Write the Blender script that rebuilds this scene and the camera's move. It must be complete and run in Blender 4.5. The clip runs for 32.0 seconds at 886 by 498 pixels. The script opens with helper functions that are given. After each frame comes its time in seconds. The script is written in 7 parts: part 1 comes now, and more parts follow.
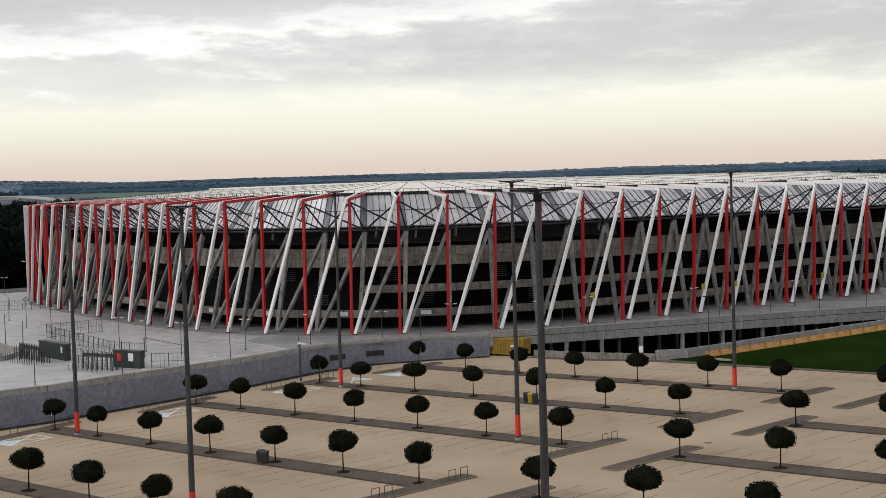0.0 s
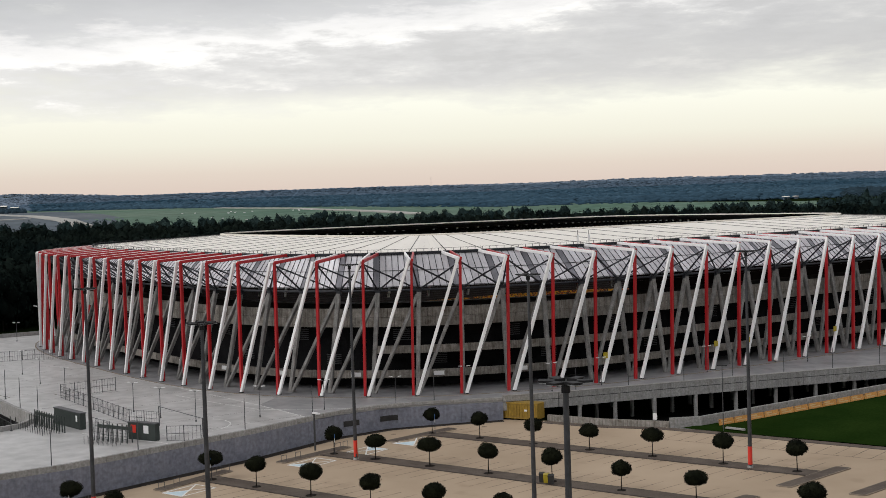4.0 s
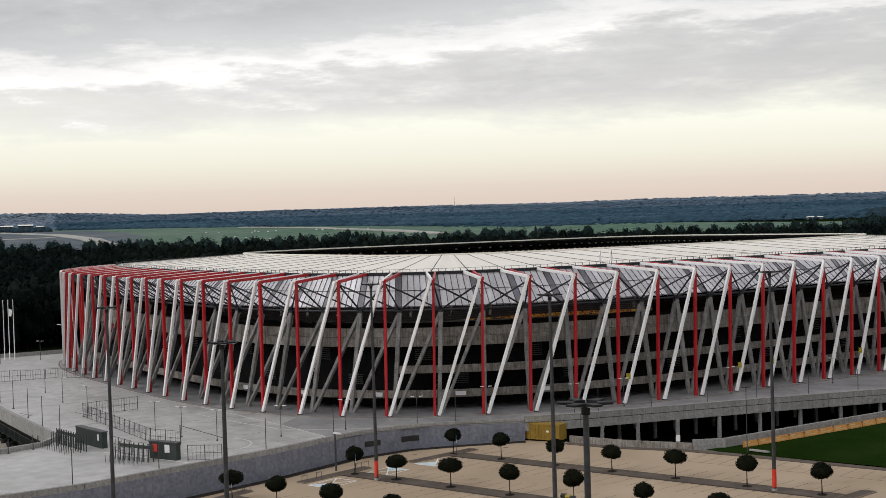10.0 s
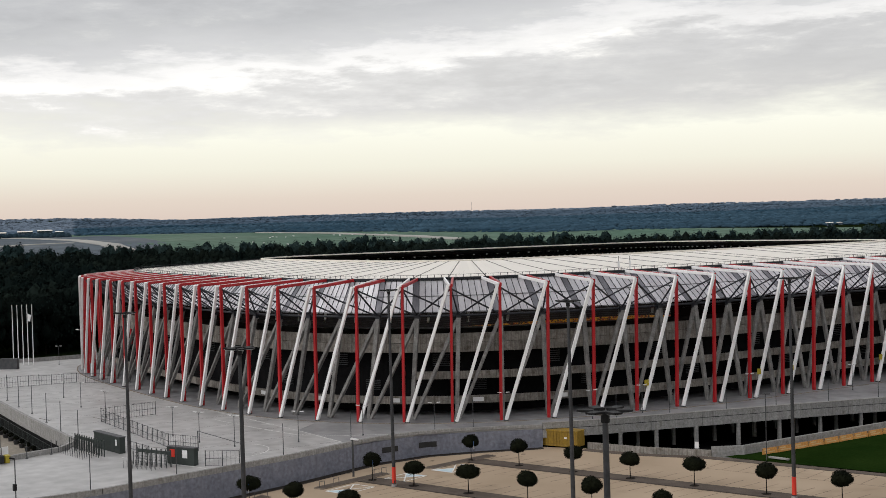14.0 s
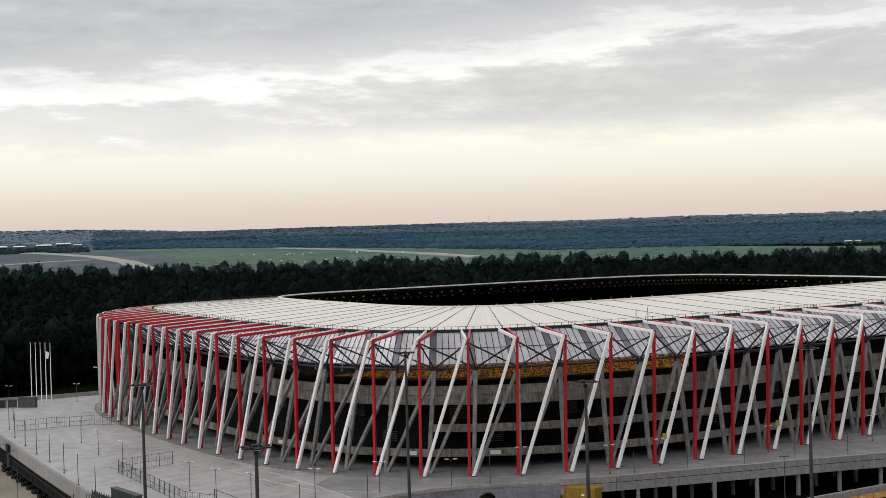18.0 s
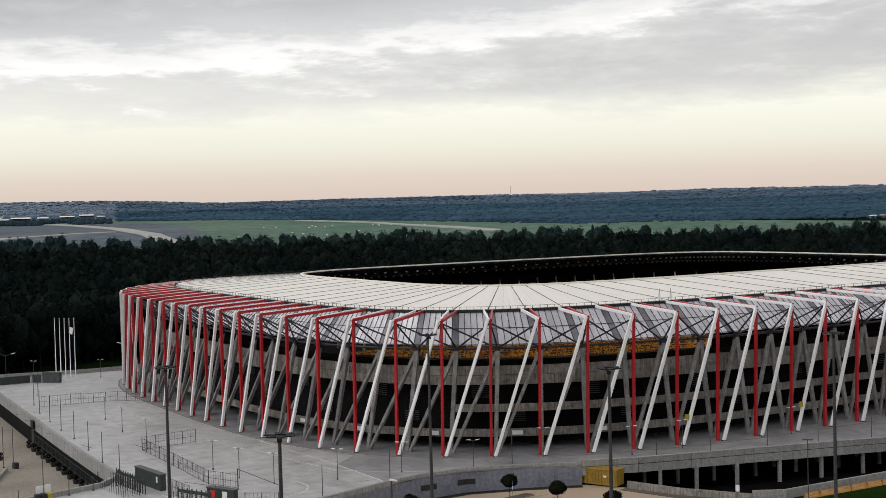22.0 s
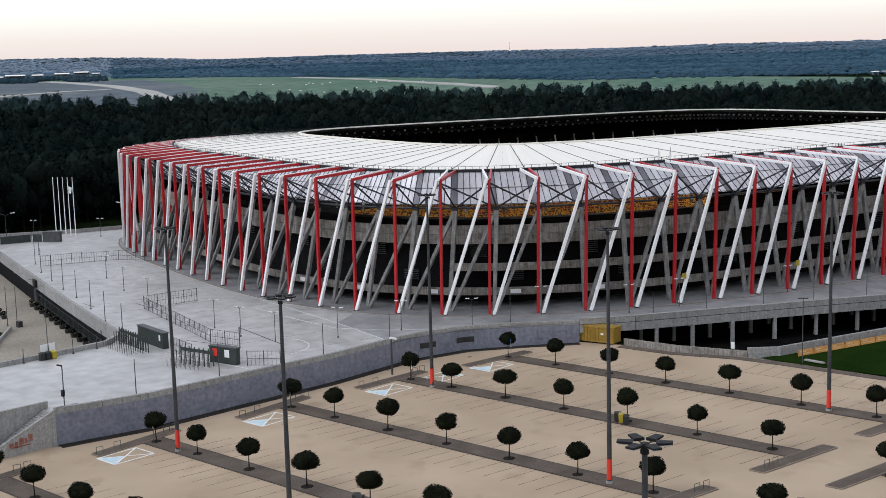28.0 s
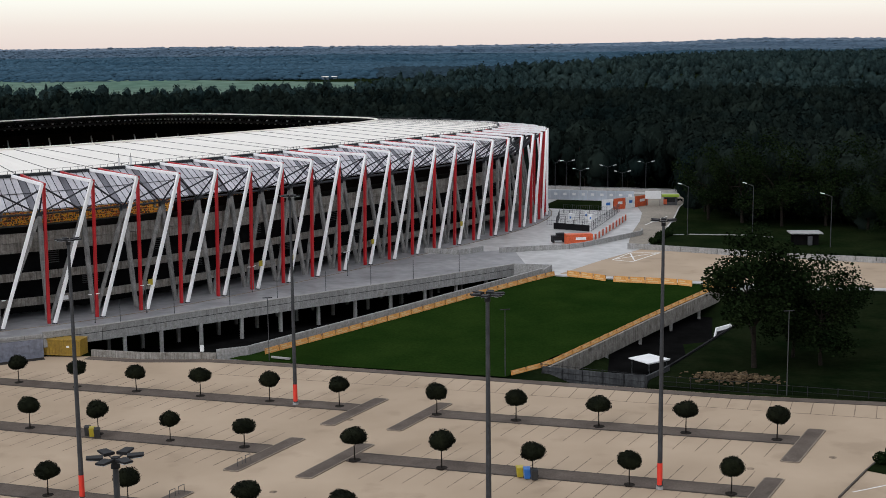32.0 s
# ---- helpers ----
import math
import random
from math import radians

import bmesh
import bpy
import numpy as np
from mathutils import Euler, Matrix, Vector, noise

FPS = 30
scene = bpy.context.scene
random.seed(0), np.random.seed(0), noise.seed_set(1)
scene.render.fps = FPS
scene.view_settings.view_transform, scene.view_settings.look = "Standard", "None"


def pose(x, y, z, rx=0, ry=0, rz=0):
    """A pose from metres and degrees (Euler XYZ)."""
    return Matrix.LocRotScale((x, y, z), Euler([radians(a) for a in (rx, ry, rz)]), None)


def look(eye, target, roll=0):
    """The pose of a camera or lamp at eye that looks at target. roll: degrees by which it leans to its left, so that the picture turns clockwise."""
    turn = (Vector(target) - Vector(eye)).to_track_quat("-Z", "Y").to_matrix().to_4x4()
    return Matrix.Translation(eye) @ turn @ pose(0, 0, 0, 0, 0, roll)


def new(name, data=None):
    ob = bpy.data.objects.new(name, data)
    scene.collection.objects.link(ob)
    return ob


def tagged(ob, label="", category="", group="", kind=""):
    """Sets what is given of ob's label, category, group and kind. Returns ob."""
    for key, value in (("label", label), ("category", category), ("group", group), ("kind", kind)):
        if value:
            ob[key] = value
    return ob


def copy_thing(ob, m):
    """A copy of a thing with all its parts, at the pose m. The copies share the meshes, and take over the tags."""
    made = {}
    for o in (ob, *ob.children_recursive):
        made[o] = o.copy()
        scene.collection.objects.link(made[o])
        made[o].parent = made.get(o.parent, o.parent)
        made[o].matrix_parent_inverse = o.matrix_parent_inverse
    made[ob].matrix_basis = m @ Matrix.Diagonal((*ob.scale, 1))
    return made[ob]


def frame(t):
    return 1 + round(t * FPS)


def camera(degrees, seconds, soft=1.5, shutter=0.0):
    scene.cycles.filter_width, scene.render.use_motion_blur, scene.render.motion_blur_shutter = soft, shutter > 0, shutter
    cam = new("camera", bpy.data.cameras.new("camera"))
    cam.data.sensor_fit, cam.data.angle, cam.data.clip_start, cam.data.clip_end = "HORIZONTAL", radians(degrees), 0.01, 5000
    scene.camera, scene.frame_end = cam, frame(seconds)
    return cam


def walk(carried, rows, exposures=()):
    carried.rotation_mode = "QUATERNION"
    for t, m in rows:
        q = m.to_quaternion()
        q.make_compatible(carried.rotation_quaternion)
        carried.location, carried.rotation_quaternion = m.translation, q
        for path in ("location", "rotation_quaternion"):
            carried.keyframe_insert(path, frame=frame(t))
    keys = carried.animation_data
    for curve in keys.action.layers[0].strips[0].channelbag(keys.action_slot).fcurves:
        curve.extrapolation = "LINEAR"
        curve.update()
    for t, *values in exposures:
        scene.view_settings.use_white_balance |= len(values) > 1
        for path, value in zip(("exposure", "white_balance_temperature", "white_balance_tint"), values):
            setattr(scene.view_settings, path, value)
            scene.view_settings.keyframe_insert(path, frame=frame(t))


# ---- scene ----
cam = camera(38.41, 32.0, soft=0.0)
# seconds, eye, target, roll
PATH = [
    (0, (1.61, -0.22, 26.50), (-62.82, 76.11, 21.82), -1.67),
    (0.5, (1.46, -0.29, 27.61), (-62.93, 76.08, 22.96), -1.85),
    (1, (1.33, -0.35, 28.95), (-63.07, 76.00, 24.23), -1.88),
    (1.5, (1.23, -0.46, 29.78), (-63.21, 75.88, 25.22), -1.86),
    (2, (1.15, -0.58, 30.69), (-63.32, 75.74, 26.34), -1.86),
    (2.5, (1.14, -0.62, 31.82), (-63.42, 75.64, 27.61), -1.84),
    (3, (1.10, -0.65, 33.48), (-63.54, 75.53, 29.23), -1.77),
    (3.5, (1.04, -0.68, 34.56), (-63.67, 75.45, 30.50), -1.84),
    (4, (0.99, -0.69, 35.23), (-63.85, 75.34, 31.32), -1.80),
    (4.5, (0.98, -0.67, 35.04), (-63.95, 75.29, 31.29), -1.80),
    (6.5, (1.01, -0.45, 35.26), (-64.40, 75.12, 31.97), -1.76),
    (7, (1.00, -0.41, 35.30), (-64.52, 75.08, 32.16), -1.76),
    (8, (0.94, -0.34, 35.35), (-64.82, 74.95, 32.51), -1.73),
    (9, (0.86, -0.32, 35.54), (-65.12, 74.77, 32.85), -1.75),
    (10, (0.87, -0.24, 35.23), (-65.34, 74.66, 32.92), -1.69),
    (11, (0.82, -0.18, 35.21), (-65.63, 74.52, 33.11), -1.75),
    (12, (0.67, -0.16, 34.90), (-66.00, 74.35, 32.99), -1.74),
    (13, (0.53, -0.16, 35.40), (-66.40, 74.11, 33.32), -1.66),
    (14, (0.60, -0.02, 35.26), (-66.63, 73.99, 33.42), -1.65),
    (14.5, (0.62, 0.07, 35.90), (-66.75, 73.94, 33.96), -1.63),
    (16.5, (0.60, 0.38, 37.91), (-67.22, 73.85, 36.34), -1.62),
    (17, (0.58, 0.41, 39.12), (-67.38, 73.75, 37.75), -1.61),
    (17.5, (0.55, 0.42, 40.77), (-67.55, 73.63, 39.61), -1.55),
    (18, (0.52, 0.39, 42.54), (-67.69, 73.51, 41.49), -1.61),
    (18.5, (0.49, 0.35, 43.48), (-67.85, 73.35, 42.38), -1.52),
    (19, (0.43, 0.32, 44.14), (-68.07, 73.17, 42.85), -1.50),
    (20, (0.28, 0.34, 43.79), (-68.51, 72.92, 42.90), -1.51),
    (21, (0.15, 0.44, 43.64), (-68.96, 72.71, 42.96), -1.49),
    (21.5, (0.11, 0.53, 43.81), (-69.17, 72.64, 43.04), -1.46),
    (22, (0.08, 0.63, 43.96), (-69.36, 72.51, 40.73), -1.45),
    (22.5, (0.04, 0.75, 44.63), (-69.21, 71.92, 32.83), -1.57),
    (23, (-0.01, 0.85, 44.95), (-69.19, 71.51, 30.04), -1.56),
    (23.5, (-0.02, 0.93, 44.85), (-69.36, 71.48, 30.18), -1.60),
    (24.5, (-0.03, 0.94, 44.64), (-69.66, 71.22, 30.04), -1.63),
    (25.5, (-0.09, 0.93, 44.61), (-70.00, 70.93, 30.05), -1.64),
    (27.5, (-0.16, 0.88, 44.26), (-69.83, 71.17, 29.90), -1.57),
    (28, (-0.18, 0.83, 44.33), (-69.06, 71.88, 29.94), -1.55),
    (28.5, (-0.16, 0.79, 44.18), (-67.13, 73.66, 29.84), -1.48),
    (29, (-0.09, 0.77, 44.31), (-63.63, 76.62, 29.86), -1.39),
    (29.5, (-0.01, 0.75, 44.36), (-59.87, 79.52, 29.83), -1.31),
    (30, (0.06, 0.73, 44.39), (-54.97, 82.94, 29.77), -1.16),
    (30.5, (0.13, 0.68, 44.32), (-50.01, 85.95, 29.66), -1.07),
    (31, (0.20, 0.59, 44.39), (-44.95, 88.60, 29.65), -0.94),
    (31.5, (0.25, 0.51, 44.34), (-40.04, 90.83, 29.61), -0.79),
    (32, (0.31, 0.45, 44.72), (-33.76, 93.28, 29.78), -0.63),
]
# seconds, stops, kelvin, tint
EXPOSURES = ((0, 0.0, 6500, 10), (21.5, 0.0, 6500, 10), (23, -0.1, 6350, 10), (24, 0.1, 6200, 10), (25, 0.33, 5950, 10), (27.5, 0.33, 5950, 10), (29, 0.31, 5950, 10), (32, 0.22, 6100, 10))
walk(cam, [(t, look(eye, target, roll)) for t, eye, target, roll in PATH], exposures=EXPOSURES)

# ---- sky and sun ----
SUN_DIR = Vector((-0.36, -0.70, 0.60)).normalized()      # towards the brighter sky behind the camera
world = bpy.data.worlds.new("sky")
scene.world = world
world.use_nodes = True
wn, wl = world.node_tree.nodes, world.node_tree.links
wn.clear()


def wnode(kind, **values):
    n = wn.new(kind)
    for k, v in values.items():
        setattr(n, k, v)
    return n


def wmath(op, a, b=None, clamp=False):
    n = wnode("ShaderNodeMath", operation=op, use_clamp=clamp)
    for i, v in enumerate((a, b)):
        if v is None:
            continue
        if isinstance(v, (int, float)):
            n.inputs[i].default_value = v
        else:
            wl.new(v, n.inputs[i])
    return n.outputs[0]


def wramp(fac, stops):
    n = wnode("ShaderNodeValToRGB")
    wl.new(fac, n.inputs[0])
    e = n.color_ramp.elements
    while len(e) < len(stops):
        e.new(0.5)
    for el, (p, c) in zip(e, stops):
        el.position, el.color = p, (*c, 1)
    return n.outputs[0]


def wmix(fac, a, b):
    n = wnode("ShaderNodeMix", data_type="RGBA")
    for sock, v in ((n.inputs[0], fac), (n.inputs[6], a), (n.inputs[7], b)):
        if isinstance(v, float):
            sock.default_value = v
        elif isinstance(v, tuple):
            sock.default_value = (*v, 1)
        else:
            wl.new(v, sock)
    return n.outputs[2]


tc = wnode("ShaderNodeTexCoord")
sep = wnode("ShaderNodeSeparateXYZ")
wl.new(tc.outputs["Generated"], sep.inputs[0])
up = wmath("MAXIMUM", sep.outputs[2], 0.0)
# cloud layer: broad soft banks, flattened towards the skyline
turned = wnode("ShaderNodeMapping")
turned.inputs["Scale"].default_value = (1.0, 1.0, 4.6)
turned.inputs["Location"].default_value = (0.35, 2.1, 0.42)
wl.new(tc.outputs["Generated"], turned.inputs[0])
big = wnode("ShaderNodeTexNoise")
big.inputs["Scale"].default_value = 3.4
big.inputs["Detail"].default_value = 6
big.inputs["Roughness"].default_value = 0.58
wl.new(turned.outputs[0], big.inputs["Vector"])
fine = wnode("ShaderNodeTexNoise")
fine.inputs["Scale"].default_value = 16.0
fine.inputs["Detail"].default_value = 7
fine.inputs["Roughness"].default_value = 0.62
wl.new(turned.outputs[0], fine.inputs["Vector"])
# a bright rift rising to the right between a low bank and the grey sheet above it
side = wmath("ADD", wmath("MULTIPLY", sep.outputs[0], 0.72), wmath("MULTIPLY", sep.outputs[1], 0.69))
lift = wmath("ADD", wmath("MULTIPLY", wmath("SUBTRACT", big.outputs[0], 0.5), 0.085), wmath("MULTIPLY", wmath("SUBTRACT", fine.outputs[0], 0.5), 0.062))
height = wmath("SUBTRACT", wmath("ADD", up, lift), wmath("ADD", wmath("MULTIPLY", side, 0.0775), 0.130))
bank = wramp(wmath("ADD", wmath("MULTIPLY", height, 4.0), 0.3, clamp=True), [(0.10, (0.84, 0.82, 0.79)), (0.18, (0.80, 0.785, 0.765)), (0.255, (0.86, 0.845, 0.825)), (0.295, (1.10, 1.08, 1.05)), (0.325, (1.04, 1.02, 1.0)), (0.37, (0.74, 0.735, 0.735)), (0.46, (0.60, 0.60, 0.605)), (0.75, (0.60, 0.60, 0.61)), (1.0, (0.72, 0.72, 0.73))])
mottle = wramp(fine.outputs[0], [(0.34, (0.90, 0.90, 0.90)), (0.5, (0.99, 0.99, 0.99)), (0.58, (1.04, 1.04, 1.03)), (0.7, (1.22, 1.21, 1.18))])
shade = wnode("ShaderNodeMix", data_type="RGBA", blend_type="MULTIPLY")
shade.inputs[0].default_value = 1.0
wl.new(bank, shade.inputs[6])
wl.new(mottle, shade.inputs[7])
# the low bank thickens to the right under the rift
thick = wmath("MULTIPLY", wmath("MULTIPLY", wmath("ADD", side, 0.08), 2.6, clamp=True), wmath("MULTIPLY", wmath("SUBTRACT", 0.012, height), 60.0, clamp=True))
cloud = wmix(thick, shade.outputs[2], wmix(0.5, shade.outputs[2], (0.50, 0.495, 0.50)))
# clear air low down: peach at the skyline, pale yellow above it
low = wramp(wmath("MULTIPLY", up, 4.0), [(0.02, (0.74, 0.60, 0.53)), (0.10, (0.81, 0.70, 0.605)), (0.19, (0.93, 0.90, 0.77)), (0.30, (1.04, 1.03, 0.90)), (0.60, (0.98, 0.96, 0.92))])
cover = wmath("MULTIPLY", wmath("SUBTRACT", wmath("ADD", up, lift), 0.066), 30.0, clamp=True)
veil = wmix(cover, low, cloud)
air = wnode("ShaderNodeTexSky", sky_type="NISHITA", sun_disc=False, sun_elevation=math.asin(SUN_DIR.z), sun_rotation=math.atan2(SUN_DIR.x, SUN_DIR.y))
thin = wnode("ShaderNodeMix", data_type="RGBA")
dim = wnode("ShaderNodeMix", data_type="RGBA", blend_type="MULTIPLY")
dim.inputs[0].default_value = 1.0
wl.new(air.outputs[0], dim.inputs[6])
dim.inputs[7].default_value = (0.10, 0.10, 0.10, 1)
whole = wmix(0.93, dim.outputs[2], veil)
bg = wnode("ShaderNodeBackground")
bg.inputs["Strength"].default_value = 1.0
wl.new(whole, bg.inputs["Color"])
wl.new(bg.outputs[0], wnode("ShaderNodeOutputWorld").inputs["Surface"])

sun = new("sun", bpy.data.lights.new("sun", "SUN"))
sun.data.energy, sun.data.angle, sun.data.color = 1.15, radians(40), (1.0, 0.97, 0.95)
sun.matrix_world = look((0, 0, 300), Vector((0, 0, 300)) - SUN_DIR * 10)
scene.view_settings.exposure = 0.0

# ---- materials ----
def material(name, colours, rough=0.8, metal=0.0, scale=1.0, grain=None, bump=0.0, bump_scale=20.0, vary=0.0, island=0.0, spec=0.5, stain=None, streak=None, level=0.0):
    """Two colours mixed by noise of that scale (per metre), a finer grain on top, optional stains and rain streaks, and relief."""
    m = bpy.data.materials.new(name)
    m.use_nodes = True
    nodes, links = m.node_tree.nodes, m.node_tree.links
    b = nodes["Principled BSDF"]
    b.inputs["Roughness"].default_value, b.inputs["Metallic"].default_value = rough, metal
    b.inputs["Specular IOR Level"].default_value = spec
    geo = nodes.new("ShaderNodeNewGeometry")

    def noise_at(s, detail=4, stretch=None):
        n = nodes.new("ShaderNodeTexNoise")
        n.inputs["Scale"].default_value, n.inputs["Detail"].default_value = s, detail
        src = geo.outputs["Position"]
        if stretch:
            mp = nodes.new("ShaderNodeMapping")
            mp.inputs["Scale"].default_value = stretch
            links.new(src, mp.inputs[0])
            src = mp.outputs[0]
        links.new(src, n.inputs["Vector"])
        return n.outputs[0]

    def ramp(f, lo, hi, ca, cb):
        r = nodes.new("ShaderNodeValToRGB")
        links.new(f, r.inputs[0])
        r.color_ramp.elements[0].position, r.color_ramp.elements[1].position = lo, hi
        r.color_ramp.elements[0].color, r.color_ramp.elements[1].color = (*ca, 1), (*cb, 1)
        return r.outputs[0]

    def mix(f, a, c, mode="MIX"):
        x = nodes.new("ShaderNodeMix")
        x.data_type, x.blend_type = "RGBA", mode
        for sock, v in ((x.inputs[0], f), (x.inputs[6], a), (x.inputs[7], c)):
            if isinstance(v, (int, float)):
                sock.default_value = v
            elif isinstance(v, tuple):
                sock.default_value = (*v, 1)
            else:
                links.new(v, sock)
        return x.outputs[2]

    c1, c2 = colours
    col = ramp(noise_at(scale), 0.32, 0.68, c1, c2)
    if grain:
        g = ramp(noise_at(grain, 3), 0.3, 0.7, (0.78,) * 3, (1.16,) * 3)
        col = mix(1.0, col, g, "MULTIPLY")
    if stain:
        s = ramp(noise_at(stain[0], 6), stain[1], stain[1] + 0.12, (1, 1, 1), stain[2])
        col = mix(1.0, col, s, "MULTIPLY")
    if streak:
        s = ramp(noise_at(1.0, 5, (streak[0], streak[0], streak[0] * 0.05)), 0.42, 0.66, (1, 1, 1), streak[1])
        col = mix(1.0, col, s, "MULTIPLY")
    if vary or island:
        if vary:
            rnd = nodes.new("ShaderNodeObjectInfo").outputs["Random"]
        else:
            rnd = geo.outputs["Random Per Island"]
        k = vary or island
        v = ramp(rnd, 0.0, 1.0, (1 - k,) * 3, (1 + k,) * 3)
        col = mix(1.0, col, v, "MULTIPLY")
    links.new(col, b.inputs["Base Color"])
    if bump:
        bp = nodes.new("ShaderNodeBump")
        bp.inputs["Strength"].default_value, bp.inputs["Distance"].default_value = 1.0, bump
        links.new(noise_at(bump_scale, 5), bp.inputs["Height"])
        links.new(bp.outputs[0], b.inputs["Normal"])
    if level:
        # normals bent upwards so far woods shade flatly, as through haze
        lean = nodes.new("ShaderNodeMix")
        lean.data_type = "VECTOR"
        lean.inputs[0].default_value = level
        links.new(geo.outputs["Normal"], lean.inputs[4])
        lean.inputs[5].default_value = (0.0, 0.0, 1.0)
        links.new(lean.outputs[1], b.inputs["Normal"])
    return m


PAVING = material("beige_paving", ((0.330, 0.250, 0.172), (0.412, 0.318, 0.226)), 0.85, scale=0.07, bump=0.003, bump_scale=9, stain=(0.22, 0.57, (0.86, 0.85, 0.84)), spec=0.3)
JOINT = material("dark_paver_line", ((0.085, 0.066, 0.05), (0.33, 0.25, 0.178)), 0.9, scale=1.9, grain=5.0, spec=0.2)
ISLAND = material("brown_grey_paving", ((0.082, 0.064, 0.052), (0.122, 0.098, 0.080)), 0.9, scale=0.4, grain=6.0, bump=0.004, stain=(0.6, 0.6, (0.85, 0.85, 0.85)), spec=0.2)
# kerb colour darkened to give the shaded face of a raised edge
KERB = material("shade_darkened_kerb", ((0.055, 0.046, 0.04), (0.085, 0.072, 0.062)), 0.85, scale=1.2, grain=10, spec=0.2)
PLAZA = material("grey_plaza_slab", ((0.355, 0.348, 0.342), (0.43, 0.422, 0.415)), 0.44, scale=0.05, bump=0.002, bump_scale=3, stain=(0.11, 0.56, (0.80, 0.795, 0.79)), streak=None, grain=0.45, spec=1.0)
# darker grey than the other concrete, for the yard's low wall
PITWALL = material("dark_grey_concrete", ((0.045, 0.047, 0.05), (0.08, 0.082, 0.085)), 0.9, scale=0.8, grain=3, streak=(3.0, (0.7, 0.7, 0.7)), spec=0.1)
MIDDECK = material("mid_grey_deck_paving", ((0.21, 0.208, 0.212), (0.285, 0.282, 0.285)), 0.48, scale=0.12, grain=0.5, bump=0.002, bump_scale=4, stain=(0.2, 0.57, (0.8, 0.8, 0.8)), spec=0.8)
DECKING = material("dark_grey_deck_paving", ((0.170, 0.169, 0.176), (0.245, 0.244, 0.250)), 0.5, scale=0.12, grain=0.6, bump=0.002, bump_scale=4, stain=(0.25, 0.57, (0.75, 0.75, 0.75)), spec=0.7)
CONCRETE = material("raw_concrete", ((0.28, 0.275, 0.27), (0.37, 0.365, 0.355)), 0.85, scale=0.9, grain=3.5, bump=0.004, bump_scale=6, stain=(0.9, 0.58, (0.66, 0.64, 0.62)), streak=(2.8, (0.82, 0.81, 0.8)), vary=0.09, spec=0.2)
BAND = material("weathered_concrete_band", ((0.20, 0.185, 0.165), (0.31, 0.29, 0.265)), 0.85, scale=0.9, grain=3.5, bump=0.004, bump_scale=6, stain=(0.8, 0.57, (0.62, 0.59, 0.56)), streak=(4.5, (0.62, 0.6, 0.57)), vary=0.14, spec=0.2)
BLUEWALL = material("blue_grey_wall_paint", ((0.175, 0.185, 0.235), (0.225, 0.235, 0.285)), 0.75, scale=0.5, grain=2, stain=(0.5, 0.6, (0.8, 0.8, 0.8)), streak=(2.0, (0.86, 0.86, 0.86)))
# concrete taken to near black: the shade of recesses is in the colour
DARKWALL = material("shade_dark_wall_and_screen", ((0.006, 0.006, 0.007), (0.012, 0.012, 0.013)), 0.9, scale=0.4, grain=3, spec=0.1)
# plain black standing in for places that light hardly reaches
VOID = material("shade_black", ((0.004, 0.004, 0.004), (0.007, 0.007, 0.007)), 1.0, scale=0.4, spec=0.0)
RED = material("red_painted_steel", ((0.36, 0.008, 0.012), (0.45, 0.012, 0.017)), 0.4, scale=0.4, vary=0.10, streak=(2.0, (0.88, 0.88, 0.88)))
WHITE = material("white_painted_steel", ((0.86, 0.86, 0.865), (0.9, 0.9, 0.9)), 0.4, scale=0.3, vary=0.04, streak=(2.5, (0.92, 0.91, 0.9)))
GREYLEG = material("grey_precast_leg", ((0.16, 0.157, 0.152), (0.26, 0.255, 0.245)), 0.8, scale=0.8, grain=4, vary=0.12, streak=(3.0, (0.75, 0.75, 0.75)), spec=0.2)
STEEL = material("dark_steel", ((0.016, 0.018, 0.024), (0.028, 0.031, 0.038)), 0.5, metal=0.3, scale=1.0)
CLAD = material("silver_translucent_cladding", ((0.60, 0.595, 0.63), (0.70, 0.695, 0.73)), 0.35, metal=0.1, scale=0.3, vary=0.14, streak=(3.0, (0.85, 0.85, 0.87)))
ROOF = material("pale_roof_membrane", ((0.775, 0.73, 0.66), (0.815, 0.77, 0.70)), 0.45, scale=0.05, vary=0.03)
SMOKE = material("smoke_grey_cladding", ((0.13, 0.13, 0.15), (0.24, 0.24, 0.27)), 0.35, metal=0.1, scale=0.3, vary=0.25, streak=(3.0, (0.8, 0.8, 0.82)))
SEAM = material("dark_seam", ((0.014, 0.014, 0.015), (0.026, 0.026, 0.026)), 0.7, scale=1.0)
GRASS = material("mown_grass", ((0.0088, 0.022, 0.004), (0.015, 0.031, 0.006)), 1.0, scale=0.12, grain=2.5, bump=0.05, bump_scale=12, stain=(0.05, 0.55, (0.85, 0.85, 0.8)), spec=0.0)
ROUGHGRASS = material("rough_grass", ((0.005, 0.010, 0.0035), (0.0115, 0.017, 0.0065)), 1.0, scale=0.15, grain=1.5, spec=0.0)
LEAF = material("ball_tree_leaf", ((0.004, 0.005, 0.003), (0.010, 0.0115, 0.006)), 0.9, scale=0.7, island=0.4, spec=0.04)
BARK = material("bark", ((0.010, 0.008, 0.007), (0.022, 0.018, 0.014)), 0.95, scale=3, spec=0.1)
# foliage blued a little for the haze over the wood
FOREST = material("forest_foliage", ((0.0048, 0.0088, 0.0086), (0.0120, 0.0172, 0.0138)), 1.0, scale=0.03, grain=0.25, island=0.45, spec=0.0)
TREELEAF = material("broadleaf", ((0.005, 0.010, 0.004), (0.012, 0.019, 0.007)), 1.0, scale=0.25, island=0.45, spec=0.0)
